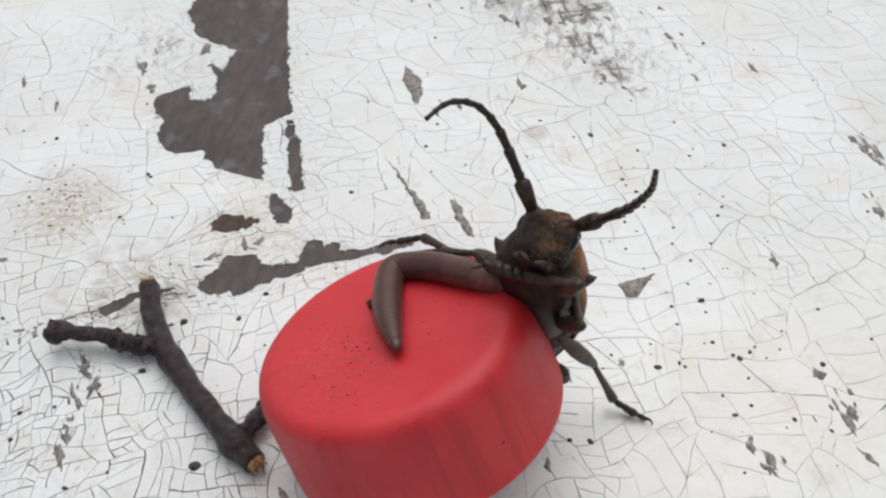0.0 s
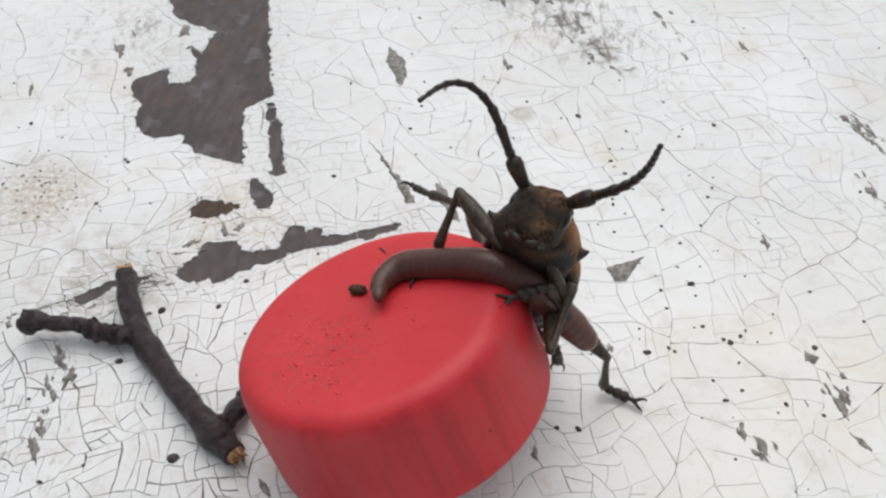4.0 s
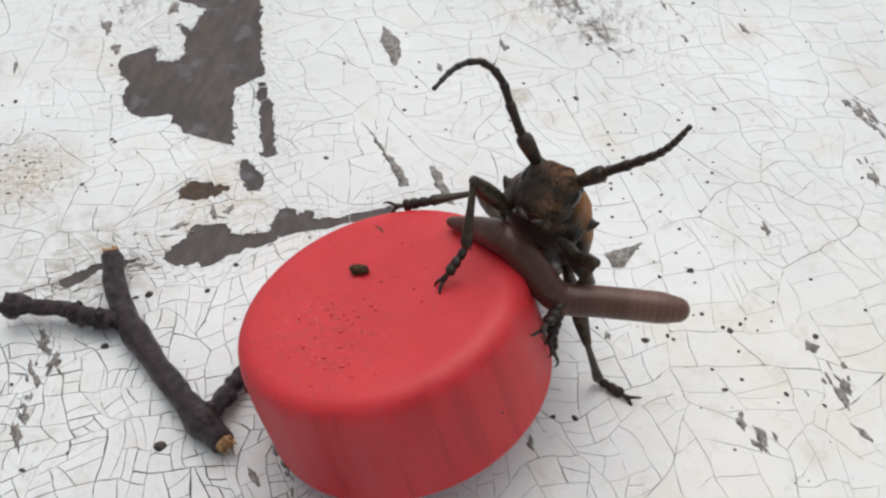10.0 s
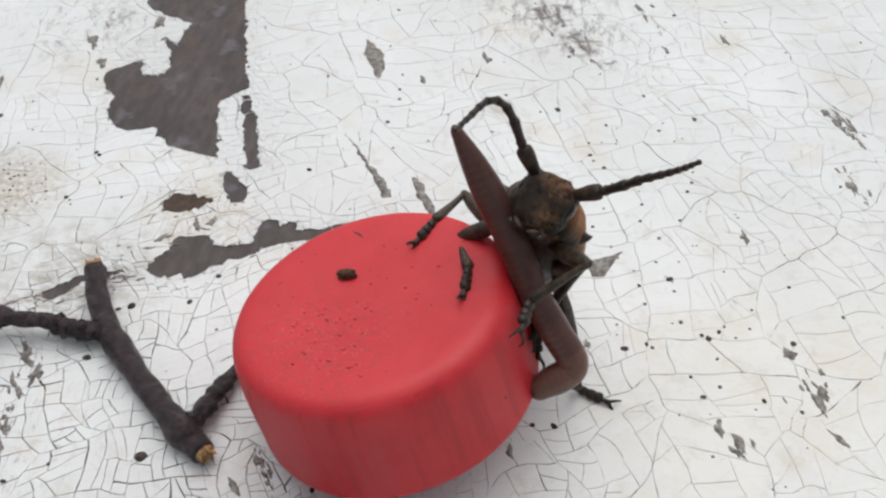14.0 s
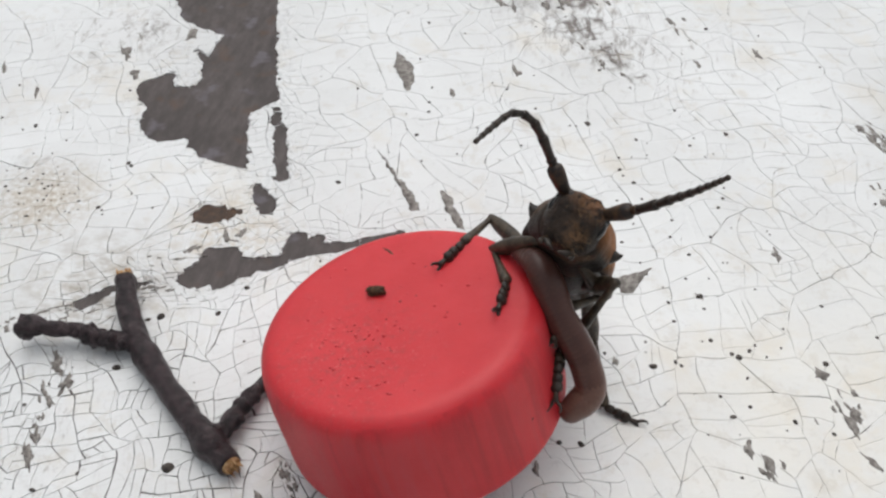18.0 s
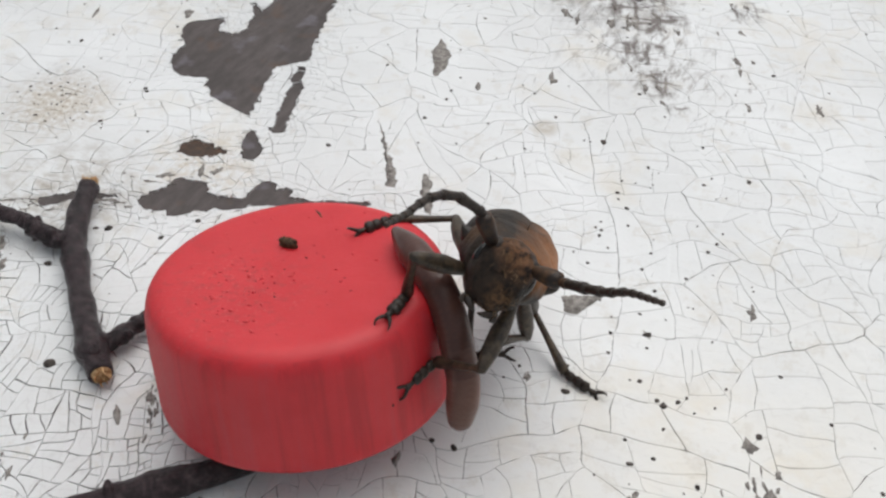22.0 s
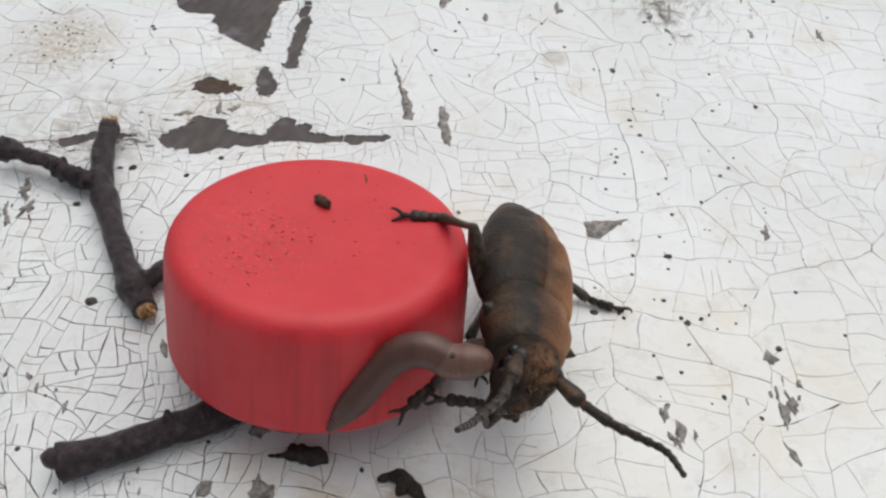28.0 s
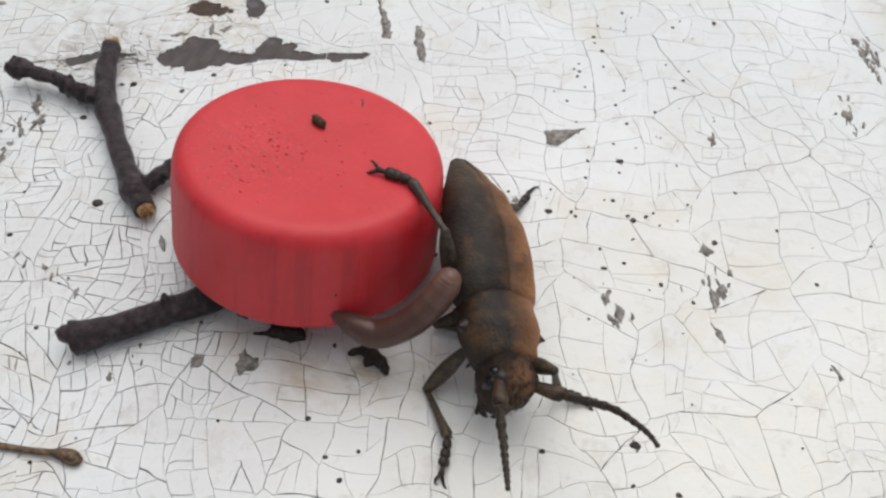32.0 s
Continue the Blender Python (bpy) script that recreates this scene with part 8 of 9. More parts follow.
LEG_LM_ROWS = [  # seconds, where the knee points, ankle and toe in mm, in the space of the beetle
    (0, (5.2, 5.4, -3.9), (2.5, 2.7, 1.0), (2.0, 0.3, -0.3)),
    (1, (5.1, 5.7, -4.0), (2.5, 3.1, 1.1), (2.0, 0.6, -0.3)),
    (2, (5.0, 6.0, -4.1), (2.5, 3.6, 1.2), (2.0, 0.8, -0.2)),
    (3, (4.8, 6.4, -4.1), (2.4, 4.0, 1.2), (2.0, 1.0, -0.1)),
    (3.5, (4.7, 6.5, -4.3), (1.9, 4.5, -0.4), (1.7, 2.1, -1.9)),
    (4, (4.7, 6.6, -4.5), (1.4, 5.0, -2.0), (1.3, 3.2, -3.8)),
    (4.5, (4.6, 6.8, -4.7), (1.0, 5.5, -3.7), (1.1, 4.1, -5.6)),
    (5, (4.4, 6.8, -4.9), (0.5, 5.9, -5.3), (0.8, 5.1, -7.5)),
    (5.5, (4.4, 7.0, -5.0), (0.1, 6.3, -7.1), (0.5, 6.0, -9.4)),
    (6, (4.3, 7.2, -5.1), (-0.5, 6.7, -8.6), (0.1, 7.0, -11.2)),
    (7, (4.3, 7.2, -5.0), (-0.5, 6.5, -8.4), (0.1, 6.8, -11.0)),
    (8, (4.3, 7.3, -4.9), (-0.5, 6.4, -8.2), (0.1, 6.6, -10.8)),
    (9, (4.3, 7.4, -4.8), (-0.5, 6.2, -8.0), (0.1, 6.4, -10.6)),
    (10, (4.5, 7.1, -4.7), (-0.4, 5.8, -7.7), (0.2, 6.1, -10.3)),
    (11, (4.6, 6.8, -4.6), (-0.3, 5.5, -7.5), (0.3, 5.7, -10.0)),
    (12, (4.8, 6.5, -4.5), (-0.1, 5.1, -7.1), (0.3, 5.3, -9.8)),
    (13, (4.8, 6.5, -3.9), (-0.2, 5.0, -6.6), (0.4, 5.2, -9.3)),
    (14, (4.8, 6.4, -3.8), (-0.2, 5.1, -6.7), (0.4, 5.3, -9.3)),
    (14.5, (4.8, 6.4, -3.8), (-0.2, 5.1, -6.7), (0.4, 5.3, -9.3)),
    (15, (4.9, 6.4, -3.8), (-0.1, 5.2, -6.7), (0.4, 5.3, -9.3)),
    (15.5, (4.9, 6.4, -3.7), (-0.1, 5.2, -6.7), (0.4, 5.3, -9.4)),
    (16, (4.9, 6.4, -3.7), (-0.1, 5.3, -6.7), (0.4, 5.4, -9.4)),
    (16.5, (4.9, 6.4, -3.7), (-0.1, 5.3, -6.7), (0.5, 5.4, -9.4)),
    (17, (4.9, 6.4, -3.7), (-0.1, 5.3, -6.6), (0.5, 5.3, -9.4)),
    (18, (4.9, 6.4, -3.6), (-0.3, 5.4, -6.6), (0.3, 5.3, -9.5)),
    (18.5, (7.1, 6.3, -4.8), (1.9, 4.8, -7.6), (2.8, 4.5, -10.0)),
    (19, (9.6, 5.6, -6.1), (4.3, 3.5, -8.7), (5.1, 2.9, -10.6)),
    (19.33, (3.6, 6.2, -6.0), (2.2, 3.7, -8.2), (1.1, 3.4, -9.8)),
    (19.67, (-2.6, 6.8, -5.9), (0.1, 3.8, -7.8), (-3.0, 3.9, -9.1)),
    (20, (-8.6, 7.4, -5.8), (-2.7, 3.8, -7.5), (-7.7, 4.3, -8.5)),
    (20.5, (-8.5, 7.5, -5.8), (-2.7, 3.8, -7.6), (-8.7, 4.3, -8.4)),
    (21, (-8.4, 7.6, -5.9), (-2.7, 3.8, -7.7), (-9.6, 4.4, -8.4)),
    (21.5, (-8.5, 7.1, -6.3), (-2.3, 3.9, -7.5), (-7.9, 4.2, -8.8)),
    (22, (-8.5, 6.7, -6.7), (-1.9, 4.0, -7.3), (-6.2, 4.1, -9.1)),
    (22.5, (-8.9, 6.7, -6.1), (-2.3, 4.1, -7.0), (-6.7, 4.2, -7.9)),
    (23, (-9.2, 6.6, -5.5), (-2.6, 4.3, -6.8), (-7.1, 4.4, -6.8)),
    (23.33, (-8.6, 6.1, -5.2), (-2.5, 5.9, -6.1), (-4.9, 5.8, -6.4)),
    (23.67, (-8.1, 5.5, -4.9), (-2.5, 7.6, -5.3), (-2.6, 7.1, -6.1)),
    (24, (-7.5, 4.9, -4.6), (-2.4, 9.2, -4.6), (-0.4, 8.5, -5.7)),
    (24.5, (-7.6, 4.8, -4.7), (-2.3, 8.9, -4.8), (-0.2, 8.1, -6.0)),
    (25, (-7.6, 4.7, -4.8), (-2.4, 8.4, -5.2), (-0.1, 7.6, -6.4)),
    (25.5, (-7.7, 4.4, -5.0), (-2.5, 7.9, -5.7), (0.0, 7.1, -6.8)),
    (26, (-7.8, 4.2, -5.3), (-2.5, 7.3, -6.0), (0.2, 6.5, -7.1)),
    (26.5, (-7.9, 3.9, -5.4), (-2.6, 6.8, -6.3), (0.2, 5.9, -7.4)),
    (27, (-7.9, 3.5, -5.7), (-2.7, 6.3, -6.8), (0.3, 5.3, -7.9)),
    (27.5, (-7.7, 3.7, -5.3), (-2.5, 6.5, -6.3), (0.7, 5.7, -7.5)),
    (28, (-7.4, 3.8, -5.1), (-2.4, 6.8, -5.8), (1.1, 6.2, -7.1)),
    (28.5, (-7.9, 3.6, -5.2), (-3.5, 6.5, -6.1), (-0.6, 6.1, -7.5)),
    (29, (-8.4, 3.4, -5.2), (-4.7, 6.3, -6.4), (-2.4, 6.0, -7.9)),
    (29.5, (-8.3, 3.0, -5.1), (-5.2, 5.8, -6.7), (-3.6, 5.6, -8.1)),
    (30, (-8.3, 2.5, -5.1), (-5.7, 5.3, -6.9), (-4.8, 5.1, -8.4)),
    (30.25, (-8.1, 2.1, -4.6), (-5.6, 4.9, -6.1), (-4.5, 4.7, -7.6)),
    (30.5, (-8.0, 1.8, -4.1), (-5.5, 4.4, -5.4), (-4.2, 4.1, -7.0)),
    (30.75, (-8.0, 1.4, -3.7), (-5.3, 3.9, -4.8), (-4.1, 3.6, -6.4)),
    (31, (-8.0, 1.0, -3.2), (-5.3, 3.4, -4.2), (-3.9, 2.9, -5.8)),
    (31.25, (-7.3, 1.0, -3.3), (-3.7, 3.2, -4.3), (-2.4, 2.8, -5.8)),
    (31.5, (-6.6, 1.0, -3.3), (-2.0, 3.2, -4.3), (-1.0, 2.7, -5.9)),
    (31.75, (-5.9, 1.0, -3.4), (-0.4, 3.2, -4.4), (0.5, 2.5, -5.9)),
    (32, (-5.1, 1.0, -3.5), (1.3, 3.1, -4.4), (2.1, 2.4, -5.9)),
]

LEG_LH_ROWS = [  # seconds, where the knee points, ankle and toe in mm, in the space of the beetle
    (0, (-13.7, 7.7, -0.5), (-21.5, 11.8, -0.9), (-21.6, 15.8, -1.4)),
    (1, (-13.6, 7.8, -0.6), (-21.3, 11.7, -1.1), (-21.4, 15.8, -1.4)),
    (2, (-13.6, 7.9, -0.7), (-21.1, 11.7, -1.3), (-21.2, 15.8, -1.4)),
    (3, (-13.6, 7.9, -0.8), (-20.8, 11.7, -1.4), (-21.0, 15.9, -1.4)),
    (3.5, (-12.6, 8.3, -2.1), (-19.8, 11.9, -3.0), (-19.9, 16.1, -3.0)),
    (4, (-11.5, 8.6, -3.4), (-18.7, 11.9, -4.6), (-18.7, 16.2, -4.7)),
    (4.5, (-10.5, 8.9, -4.8), (-17.6, 12.0, -6.2), (-17.6, 16.4, -6.4)),
    (5, (-9.4, 9.2, -6.1), (-16.6, 12.1, -7.7), (-16.5, 16.5, -8.0)),
    (5.5, (-8.4, 9.3, -7.5), (-15.5, 12.1, -9.3), (-15.2, 16.5, -9.6)),
    (6, (-7.3, 9.6, -8.8), (-14.3, 12.1, -10.8), (-14.1, 16.5, -11.1)),
    (7, (-7.2, 9.6, -8.8), (-14.2, 12.3, -10.7), (-14.0, 16.6, -11.1)),
    (8, (-7.2, 9.7, -8.7), (-14.2, 12.5, -10.6), (-14.0, 16.6, -11.0)),
    (9, (-7.1, 9.7, -8.7), (-14.1, 12.7, -10.5), (-13.9, 16.6, -10.9)),
    (10, (-6.8, 9.7, -8.8), (-13.8, 12.6, -10.8), (-13.6, 16.6, -11.0)),
    (11, (-6.6, 9.5, -8.9), (-13.4, 12.5, -11.0), (-13.3, 16.6, -11.0)),
    (12, (-6.3, 9.5, -8.9), (-13.1, 12.3, -11.3), (-13.0, 16.6, -11.0)),
    (13, (-6.3, 9.5, -8.4), (-13.2, 12.2, -10.8), (-13.2, 16.5, -10.1)),
    (14, (-7.8, 9.0, -7.7), (-13.3, 12.1, -10.8), (-13.2, 16.4, -10.2)),
    (14.5, (-8.6, 8.8, -7.3), (-13.3, 12.1, -10.9), (-13.2, 16.4, -10.2)),
    (15, (-9.3, 8.5, -7.0), (-13.3, 12.0, -10.9), (-13.2, 16.3, -10.3)),
    (15.5, (-10.1, 8.3, -6.6), (-13.3, 12.0, -10.9), (-13.2, 16.2, -10.3)),
    (16, (-10.8, 8.0, -6.3), (-13.3, 12.0, -10.9), (-13.2, 16.2, -10.4)),
    (16.5, (-11.5, 7.8, -5.9), (-13.3, 11.9, -10.9), (-13.2, 16.1, -10.4)),
    (17, (-12.3, 7.5, -5.5), (-13.3, 11.9, -10.9), (-13.2, 16.0, -10.5)),
    (18, (-13.8, 7.0, -4.8), (-13.3, 11.8, -10.9), (-13.2, 15.9, -10.6)),
    (18.5, (-11.8, 7.6, -6.5), (-11.4, 11.0, -13.3), (-10.9, 14.5, -13.9)),
    (19, (-9.5, 7.5, -8.4), (-9.4, 9.5, -16.0), (-8.3, 12.1, -17.4)),
    (19.33, (-10.8, 7.5, -6.7), (-9.1, 11.1, -12.5), (-7.8, 14.4, -13.4)),
    (19.67, (-12.1, 7.4, -5.3), (-9.0, 12.2, -9.1), (-7.4, 16.2, -9.3)),
    (20, (-13.7, 7.3, -4.2), (-8.8, 13.1, -6.2), (-7.1, 17.5, -5.6)),
    (20.5, (-14.8, 7.5, -4.9), (-9.8, 13.1, -6.7), (-7.9, 17.5, -6.3)),
    (21, (-15.8, 7.8, -5.6), (-10.7, 13.3, -7.3), (-8.8, 17.5, -7.1)),
    (21.5, (-15.6, 7.1, -5.4), (-11.0, 12.9, -7.6), (-9.5, 17.0, -7.5)),
    (22, (-15.5, 6.5, -5.2), (-11.5, 12.6, -8.1), (-10.3, 16.5, -7.9)),
    (22.5, (-9.3, 6.2, -4.1), (-10.6, 11.7, -6.8), (-9.3, 15.8, -6.6)),
    (23, (-3.2, 7.0, -3.8), (-9.6, 10.9, -5.8), (-8.3, 15.4, -5.4)),
    (23.33, (-2.2, 7.9, -3.3), (-8.7, 11.4, -5.6), (-7.2, 15.6, -5.3)),
    (23.67, (-1.1, 8.7, -2.7), (-7.7, 12.0, -5.3), (-6.1, 15.8, -5.0)),
    (24, (-0.0, 9.6, -2.1), (-6.6, 12.6, -4.9), (-4.8, 16.2, -4.4)),
    (24.5, (-5.1, 11.7, 0.9), (-11.2, 13.6, -3.8), (-9.8, 17.3, -2.6)),
    (25, (-14.1, 8.1, -3.7), (-11.3, 13.2, -4.0), (-9.9, 16.9, -3.1)),
    (25.5, (-14.1, 7.9, -3.8), (-11.5, 12.9, -4.4), (-9.9, 16.5, -3.7)),
    (26, (-14.2, 7.9, -4.0), (-11.5, 12.7, -4.7), (-9.8, 16.0, -4.2)),
    (26.5, (-14.4, 7.8, -4.2), (-11.7, 12.4, -4.9), (-9.8, 15.6, -4.8)),
    (27, (-14.4, 7.0, -4.3), (-11.6, 11.0, -5.0), (-10.5, 15.0, -4.7)),
    (27.5, (-14.6, 7.0, -3.5), (-12.3, 11.2, -3.9), (-11.5, 15.0, -3.0)),
    (28, (-14.7, 6.9, -2.8), (-13.1, 11.2, -2.8), (-12.4, 14.9, -1.4)),
    (28.5, (-14.6, 6.9, -2.6), (-13.0, 11.4, -2.9), (-12.2, 15.0, -1.6)),
    (29, (-14.6, 7.0, -2.6), (-13.0, 11.6, -2.9), (-12.0, 15.1, -1.7)),
    (29.5, (-14.0, 7.0, -2.7), (-12.9, 11.9, -3.3), (-11.8, 15.0, -2.5)),
    (30, (-13.6, 6.9, -2.9), (-12.6, 12.2, -3.8), (-11.6, 14.9, -3.3)),
    (30.25, (-13.3, 6.3, -2.4), (-12.0, 11.2, -3.1), (-11.8, 13.9, -2.5)),
    (30.5, (-13.0, 5.7, -1.9), (-11.4, 10.4, -2.6), (-12.0, 12.9, -1.7)),
    (30.75, (-12.7, 5.1, -1.4), (-10.8, 9.5, -2.0), (-12.2, 11.8, -1.1)),
    (31, (-12.4, 4.4, -1.2), (-10.2, 8.6, -1.5), (-12.5, 10.7, -0.5)),
    (31.25, (-13.4, 4.6, -1.4), (-12.2, 8.7, -2.1), (-14.3, 10.8, -1.3)),
    (31.5, (-14.4, 4.8, -1.9), (-14.0, 8.9, -2.7), (-16.1, 10.7, -2.1)),
    (31.75, (-15.5, 4.9, -2.2), (-15.8, 8.9, -3.4), (-17.9, 10.7, -3.0)),
    (32, (-16.4, 4.9, -2.7), (-17.6, 9.0, -4.1), (-19.6, 10.6, -4.0)),
]

WORM_ROWS = [  # seconds and eight knots in mm
    (0, (14.6, -28.7, 21.3), (13.1, -24.7, 19.8), (12.1, -20.5, 18.6), (12.0, -16.2, 17.7), (15.6, -16.4, 19.2), (19.2, -18.3, 21.1), (22.9, -19.9, 22.5), (27.1, -19.0, 21.1)),
    (1, (13.3, -24.8, 19.9), (11.4, -20.7, 18.4), (13.4, -16.8, 18.4), (17.6, -18.0, 20.3), (21.2, -20.1, 22.4), (25.1, -22.1, 23.9), (27.7, -20.7, 20.1), (31.5, -20.6, 17.8)),
    (2, (14.6, -25.7, 20.6), (12.8, -22.2, 19.2), (12.8, -18.5, 18.5), (16.3, -18.0, 19.8), (19.6, -19.7, 21.4), (22.8, -21.4, 23.3), (26.4, -21.2, 23.2), (29.0, -18.9, 20.9)),
    (3, (14.8, -28.4, 21.3), (13.4, -23.3, 19.7), (14.4, -18.8, 19.2), (19.3, -19.8, 21.3), (23.4, -22.1, 23.9), (27.7, -22.6, 23.3), (30.5, -20.2, 19.1), (35.0, -20.9, 16.6)),
    (3.5, (14.3, -25.7, 20.6), (13.5, -22.1, 19.4), (14.9, -18.8, 19.2), (19.7, -19.5, 21.2), (23.9, -21.5, 23.5), (28.1, -22.1, 22.6), (30.8, -20.4, 18.6), (34.9, -21.4, 16.0)),
    (4, (13.7, -23.0, 19.8), (13.6, -20.9, 19.2), (15.4, -18.7, 19.3), (20.2, -19.2, 21.2), (24.4, -20.8, 23.3), (28.5, -21.6, 22.1), (31.1, -20.7, 18.1), (34.7, -22.0, 15.2)),
    (4.5, (13.1, -20.4, 19.2), (13.7, -19.7, 19.0), (16.0, -18.7, 19.5), (20.7, -19.0, 21.3), (24.9, -20.2, 23.0), (28.9, -21.3, 21.6), (31.4, -21.1, 17.7), (34.6, -22.6, 14.6)),
    (5, (12.6, -17.8, 18.5), (13.9, -18.6, 18.8), (16.5, -18.7, 19.6), (21.1, -18.8, 21.3), (25.4, -19.7, 22.8), (29.3, -20.9, 21.1), (31.7, -21.5, 17.3), (34.5, -23.1, 14.0)),
    (5.5, (12.1, -15.1, 17.9), (14.0, -17.4, 18.6), (17.1, -18.8, 19.7), (21.6, -18.6, 21.3), (25.9, -19.1, 22.5), (29.6, -20.6, 20.5), (32.0, -21.7, 16.8), (34.3, -23.7, 13.3)),
    (6, (11.5, -12.4, 17.2), (14.1, -16.2, 18.3), (17.6, -18.7, 19.7), (22.0, -18.3, 21.2), (26.5, -18.4, 22.2), (30.0, -20.0, 19.9), (32.3, -22.0, 16.3), (34.2, -24.2, 12.7)),
    (7, (11.8, -17.8, 17.5), (15.5, -17.5, 18.6), (19.2, -17.9, 19.8), (22.9, -18.3, 21.1), (26.5, -18.2, 21.9), (29.7, -19.7, 20.4), (31.8, -21.3, 17.5), (34.0, -22.8, 14.8)),
    (8, (17.4, -14.6, 18.8), (20.3, -17.3, 20.0), (24.0, -18.1, 21.5), (27.8, -19.3, 21.0), (31.0, -20.6, 18.8), (33.3, -22.2, 15.8), (35.2, -24.1, 12.7), (37.4, -25.7, 9.6)),
    (9, (14.6, -19.5, 18.8), (18.1, -17.4, 19.6), (22.1, -17.0, 20.7), (25.6, -18.4, 22.4), (28.7, -20.1, 21.4), (30.7, -21.1, 17.8), (33.7, -22.3, 15.6), (37.9, -22.2, 14.9)),
    (10, (20.6, -14.3, 19.7), (23.8, -16.1, 21.0), (26.5, -18.6, 22.5), (29.1, -20.1, 20.6), (31.7, -20.9, 18.1), (35.6, -20.6, 17.8), (39.5, -20.3, 17.6), (43.4, -20.0, 17.3)),
    (11, (18.1, -11.0, 18.5), (21.7, -12.9, 19.9), (24.8, -15.3, 21.6), (27.9, -18.1, 21.6), (30.4, -20.5, 19.3), (32.5, -22.2, 16.0), (35.6, -23.5, 13.4), (39.1, -24.6, 11.1)),
    (12, (21.9, -12.8, 20.0), (24.5, -14.4, 21.1), (26.7, -16.7, 22.2), (28.5, -19.2, 21.9), (30.0, -20.4, 19.2), (32.1, -21.5, 17.0), (34.3, -22.7, 14.8), (33.5, -24.4, 12.4)),
    (13, (25.8, -16.6, 25.9), (27.0, -16.3, 23.1), (28.6, -17.3, 21.2), (30.4, -19.6, 20.6), (32.1, -20.7, 18.5), (33.7, -21.9, 16.2), (34.6, -23.4, 13.8), (33.0, -24.8, 12.0)),
    (14, (22.7, -13.1, 32.1), (25.1, -14.8, 28.8), (27.4, -16.6, 25.6), (29.6, -18.5, 22.3), (31.6, -20.4, 18.9), (34.1, -22.1, 15.8), (36.2, -23.8, 12.8), (33.2, -25.5, 10.6)),
    (14.5, (24.5, -14.6, 29.3), (26.6, -16.0, 26.6), (28.8, -17.5, 24.0), (30.8, -19.1, 21.2), (32.6, -20.6, 18.3), (34.7, -22.1, 15.7), (36.0, -23.8, 12.9), (33.9, -25.5, 10.5)),
    (15, (24.7, -14.6, 27.0), (26.8, -16.2, 25.2), (29.0, -17.8, 23.3), (31.0, -19.4, 20.8), (32.7, -20.8, 18.1), (34.6, -22.2, 15.5), (35.8, -23.9, 12.9), (34.0, -25.5, 10.5)),
    (15.5, (24.9, -14.7, 24.7), (27.0, -16.3, 23.9), (29.2, -18.0, 22.6), (31.2, -19.6, 20.4), (32.8, -21.0, 17.8), (34.4, -22.4, 15.3), (35.6, -23.9, 12.8), (34.1, -25.5, 10.5)),
    (16, (25.1, -14.8, 22.4), (27.2, -16.5, 22.5), (29.4, -18.3, 21.9), (31.3, -19.9, 20.0), (32.9, -21.1, 17.6), (34.3, -22.5, 15.2), (35.4, -24.0, 12.8), (34.2, -25.5, 10.5)),
    (16.5, (25.3, -14.9, 20.2), (27.4, -16.7, 21.1), (29.6, -18.6, 21.1), (31.5, -20.1, 19.6), (33.0, -21.3, 17.3), (34.2, -22.6, 15.0), (35.2, -24.0, 12.7), (34.3, -25.5, 10.4)),
    (17, (26.9, -15.8, 20.8), (28.6, -17.6, 22.2), (30.7, -19.1, 21.6), (32.2, -20.0, 19.4), (33.6, -21.2, 17.2), (34.7, -22.6, 14.9), (35.0, -24.1, 12.7), (33.8, -25.5, 10.6)),
    (18, (26.6, -14.5, 20.2), (28.5, -16.5, 21.3), (30.1, -18.7, 20.3), (31.4, -20.5, 18.4), (33.1, -21.7, 16.4), (34.5, -22.8, 14.3), (35.3, -24.2, 11.9), (33.7, -25.6, 10.0)),
    (18.5, (26.2, -13.1, 19.3), (28.2, -15.2, 20.3), (30.0, -17.5, 20.1), (31.7, -19.6, 19.1), (33.5, -21.1, 17.2), (35.0, -22.4, 14.7), (36.0, -23.9, 12.2), (35.7, -25.3, 9.9)),
    (19, (25.8, -11.6, 18.4), (28.0, -13.9, 19.3), (30.1, -16.2, 19.9), (32.2, -18.8, 19.7), (34.0, -20.5, 17.8), (35.5, -21.9, 15.2), (36.7, -23.4, 12.5), (37.8, -25.0, 9.8)),
    (19.33, (25.6, -11.9, 17.9), (27.8, -14.1, 19.0), (30.1, -16.3, 19.7), (32.3, -18.7, 19.5), (34.3, -20.5, 17.7), (35.8, -21.7, 15.1), (37.0, -23.2, 12.5), (38.0, -24.9, 9.8)),
    (19.67, (25.4, -12.1, 17.6), (27.7, -14.2, 18.6), (30.0, -16.4, 19.3), (32.3, -18.6, 19.2), (34.4, -20.4, 17.5), (36.2, -21.7, 15.1), (37.4, -23.2, 12.5), (38.2, -24.8, 9.9)),
    (20, (25.2, -12.3, 17.2), (27.5, -14.4, 18.1), (29.9, -16.5, 19.0), (32.3, -18.6, 19.1), (34.5, -20.2, 17.4), (36.4, -21.5, 15.1), (37.6, -23.0, 12.5), (38.4, -24.7, 9.8)),
    (20.5, (24.8, -13.5, 22.2), (25.5, -13.2, 20.2), (26.4, -13.0, 18.2), (29.3, -15.6, 18.1), (32.1, -18.4, 18.3), (34.8, -20.8, 16.3), (36.7, -22.9, 12.9), (38.7, -24.7, 9.6)),
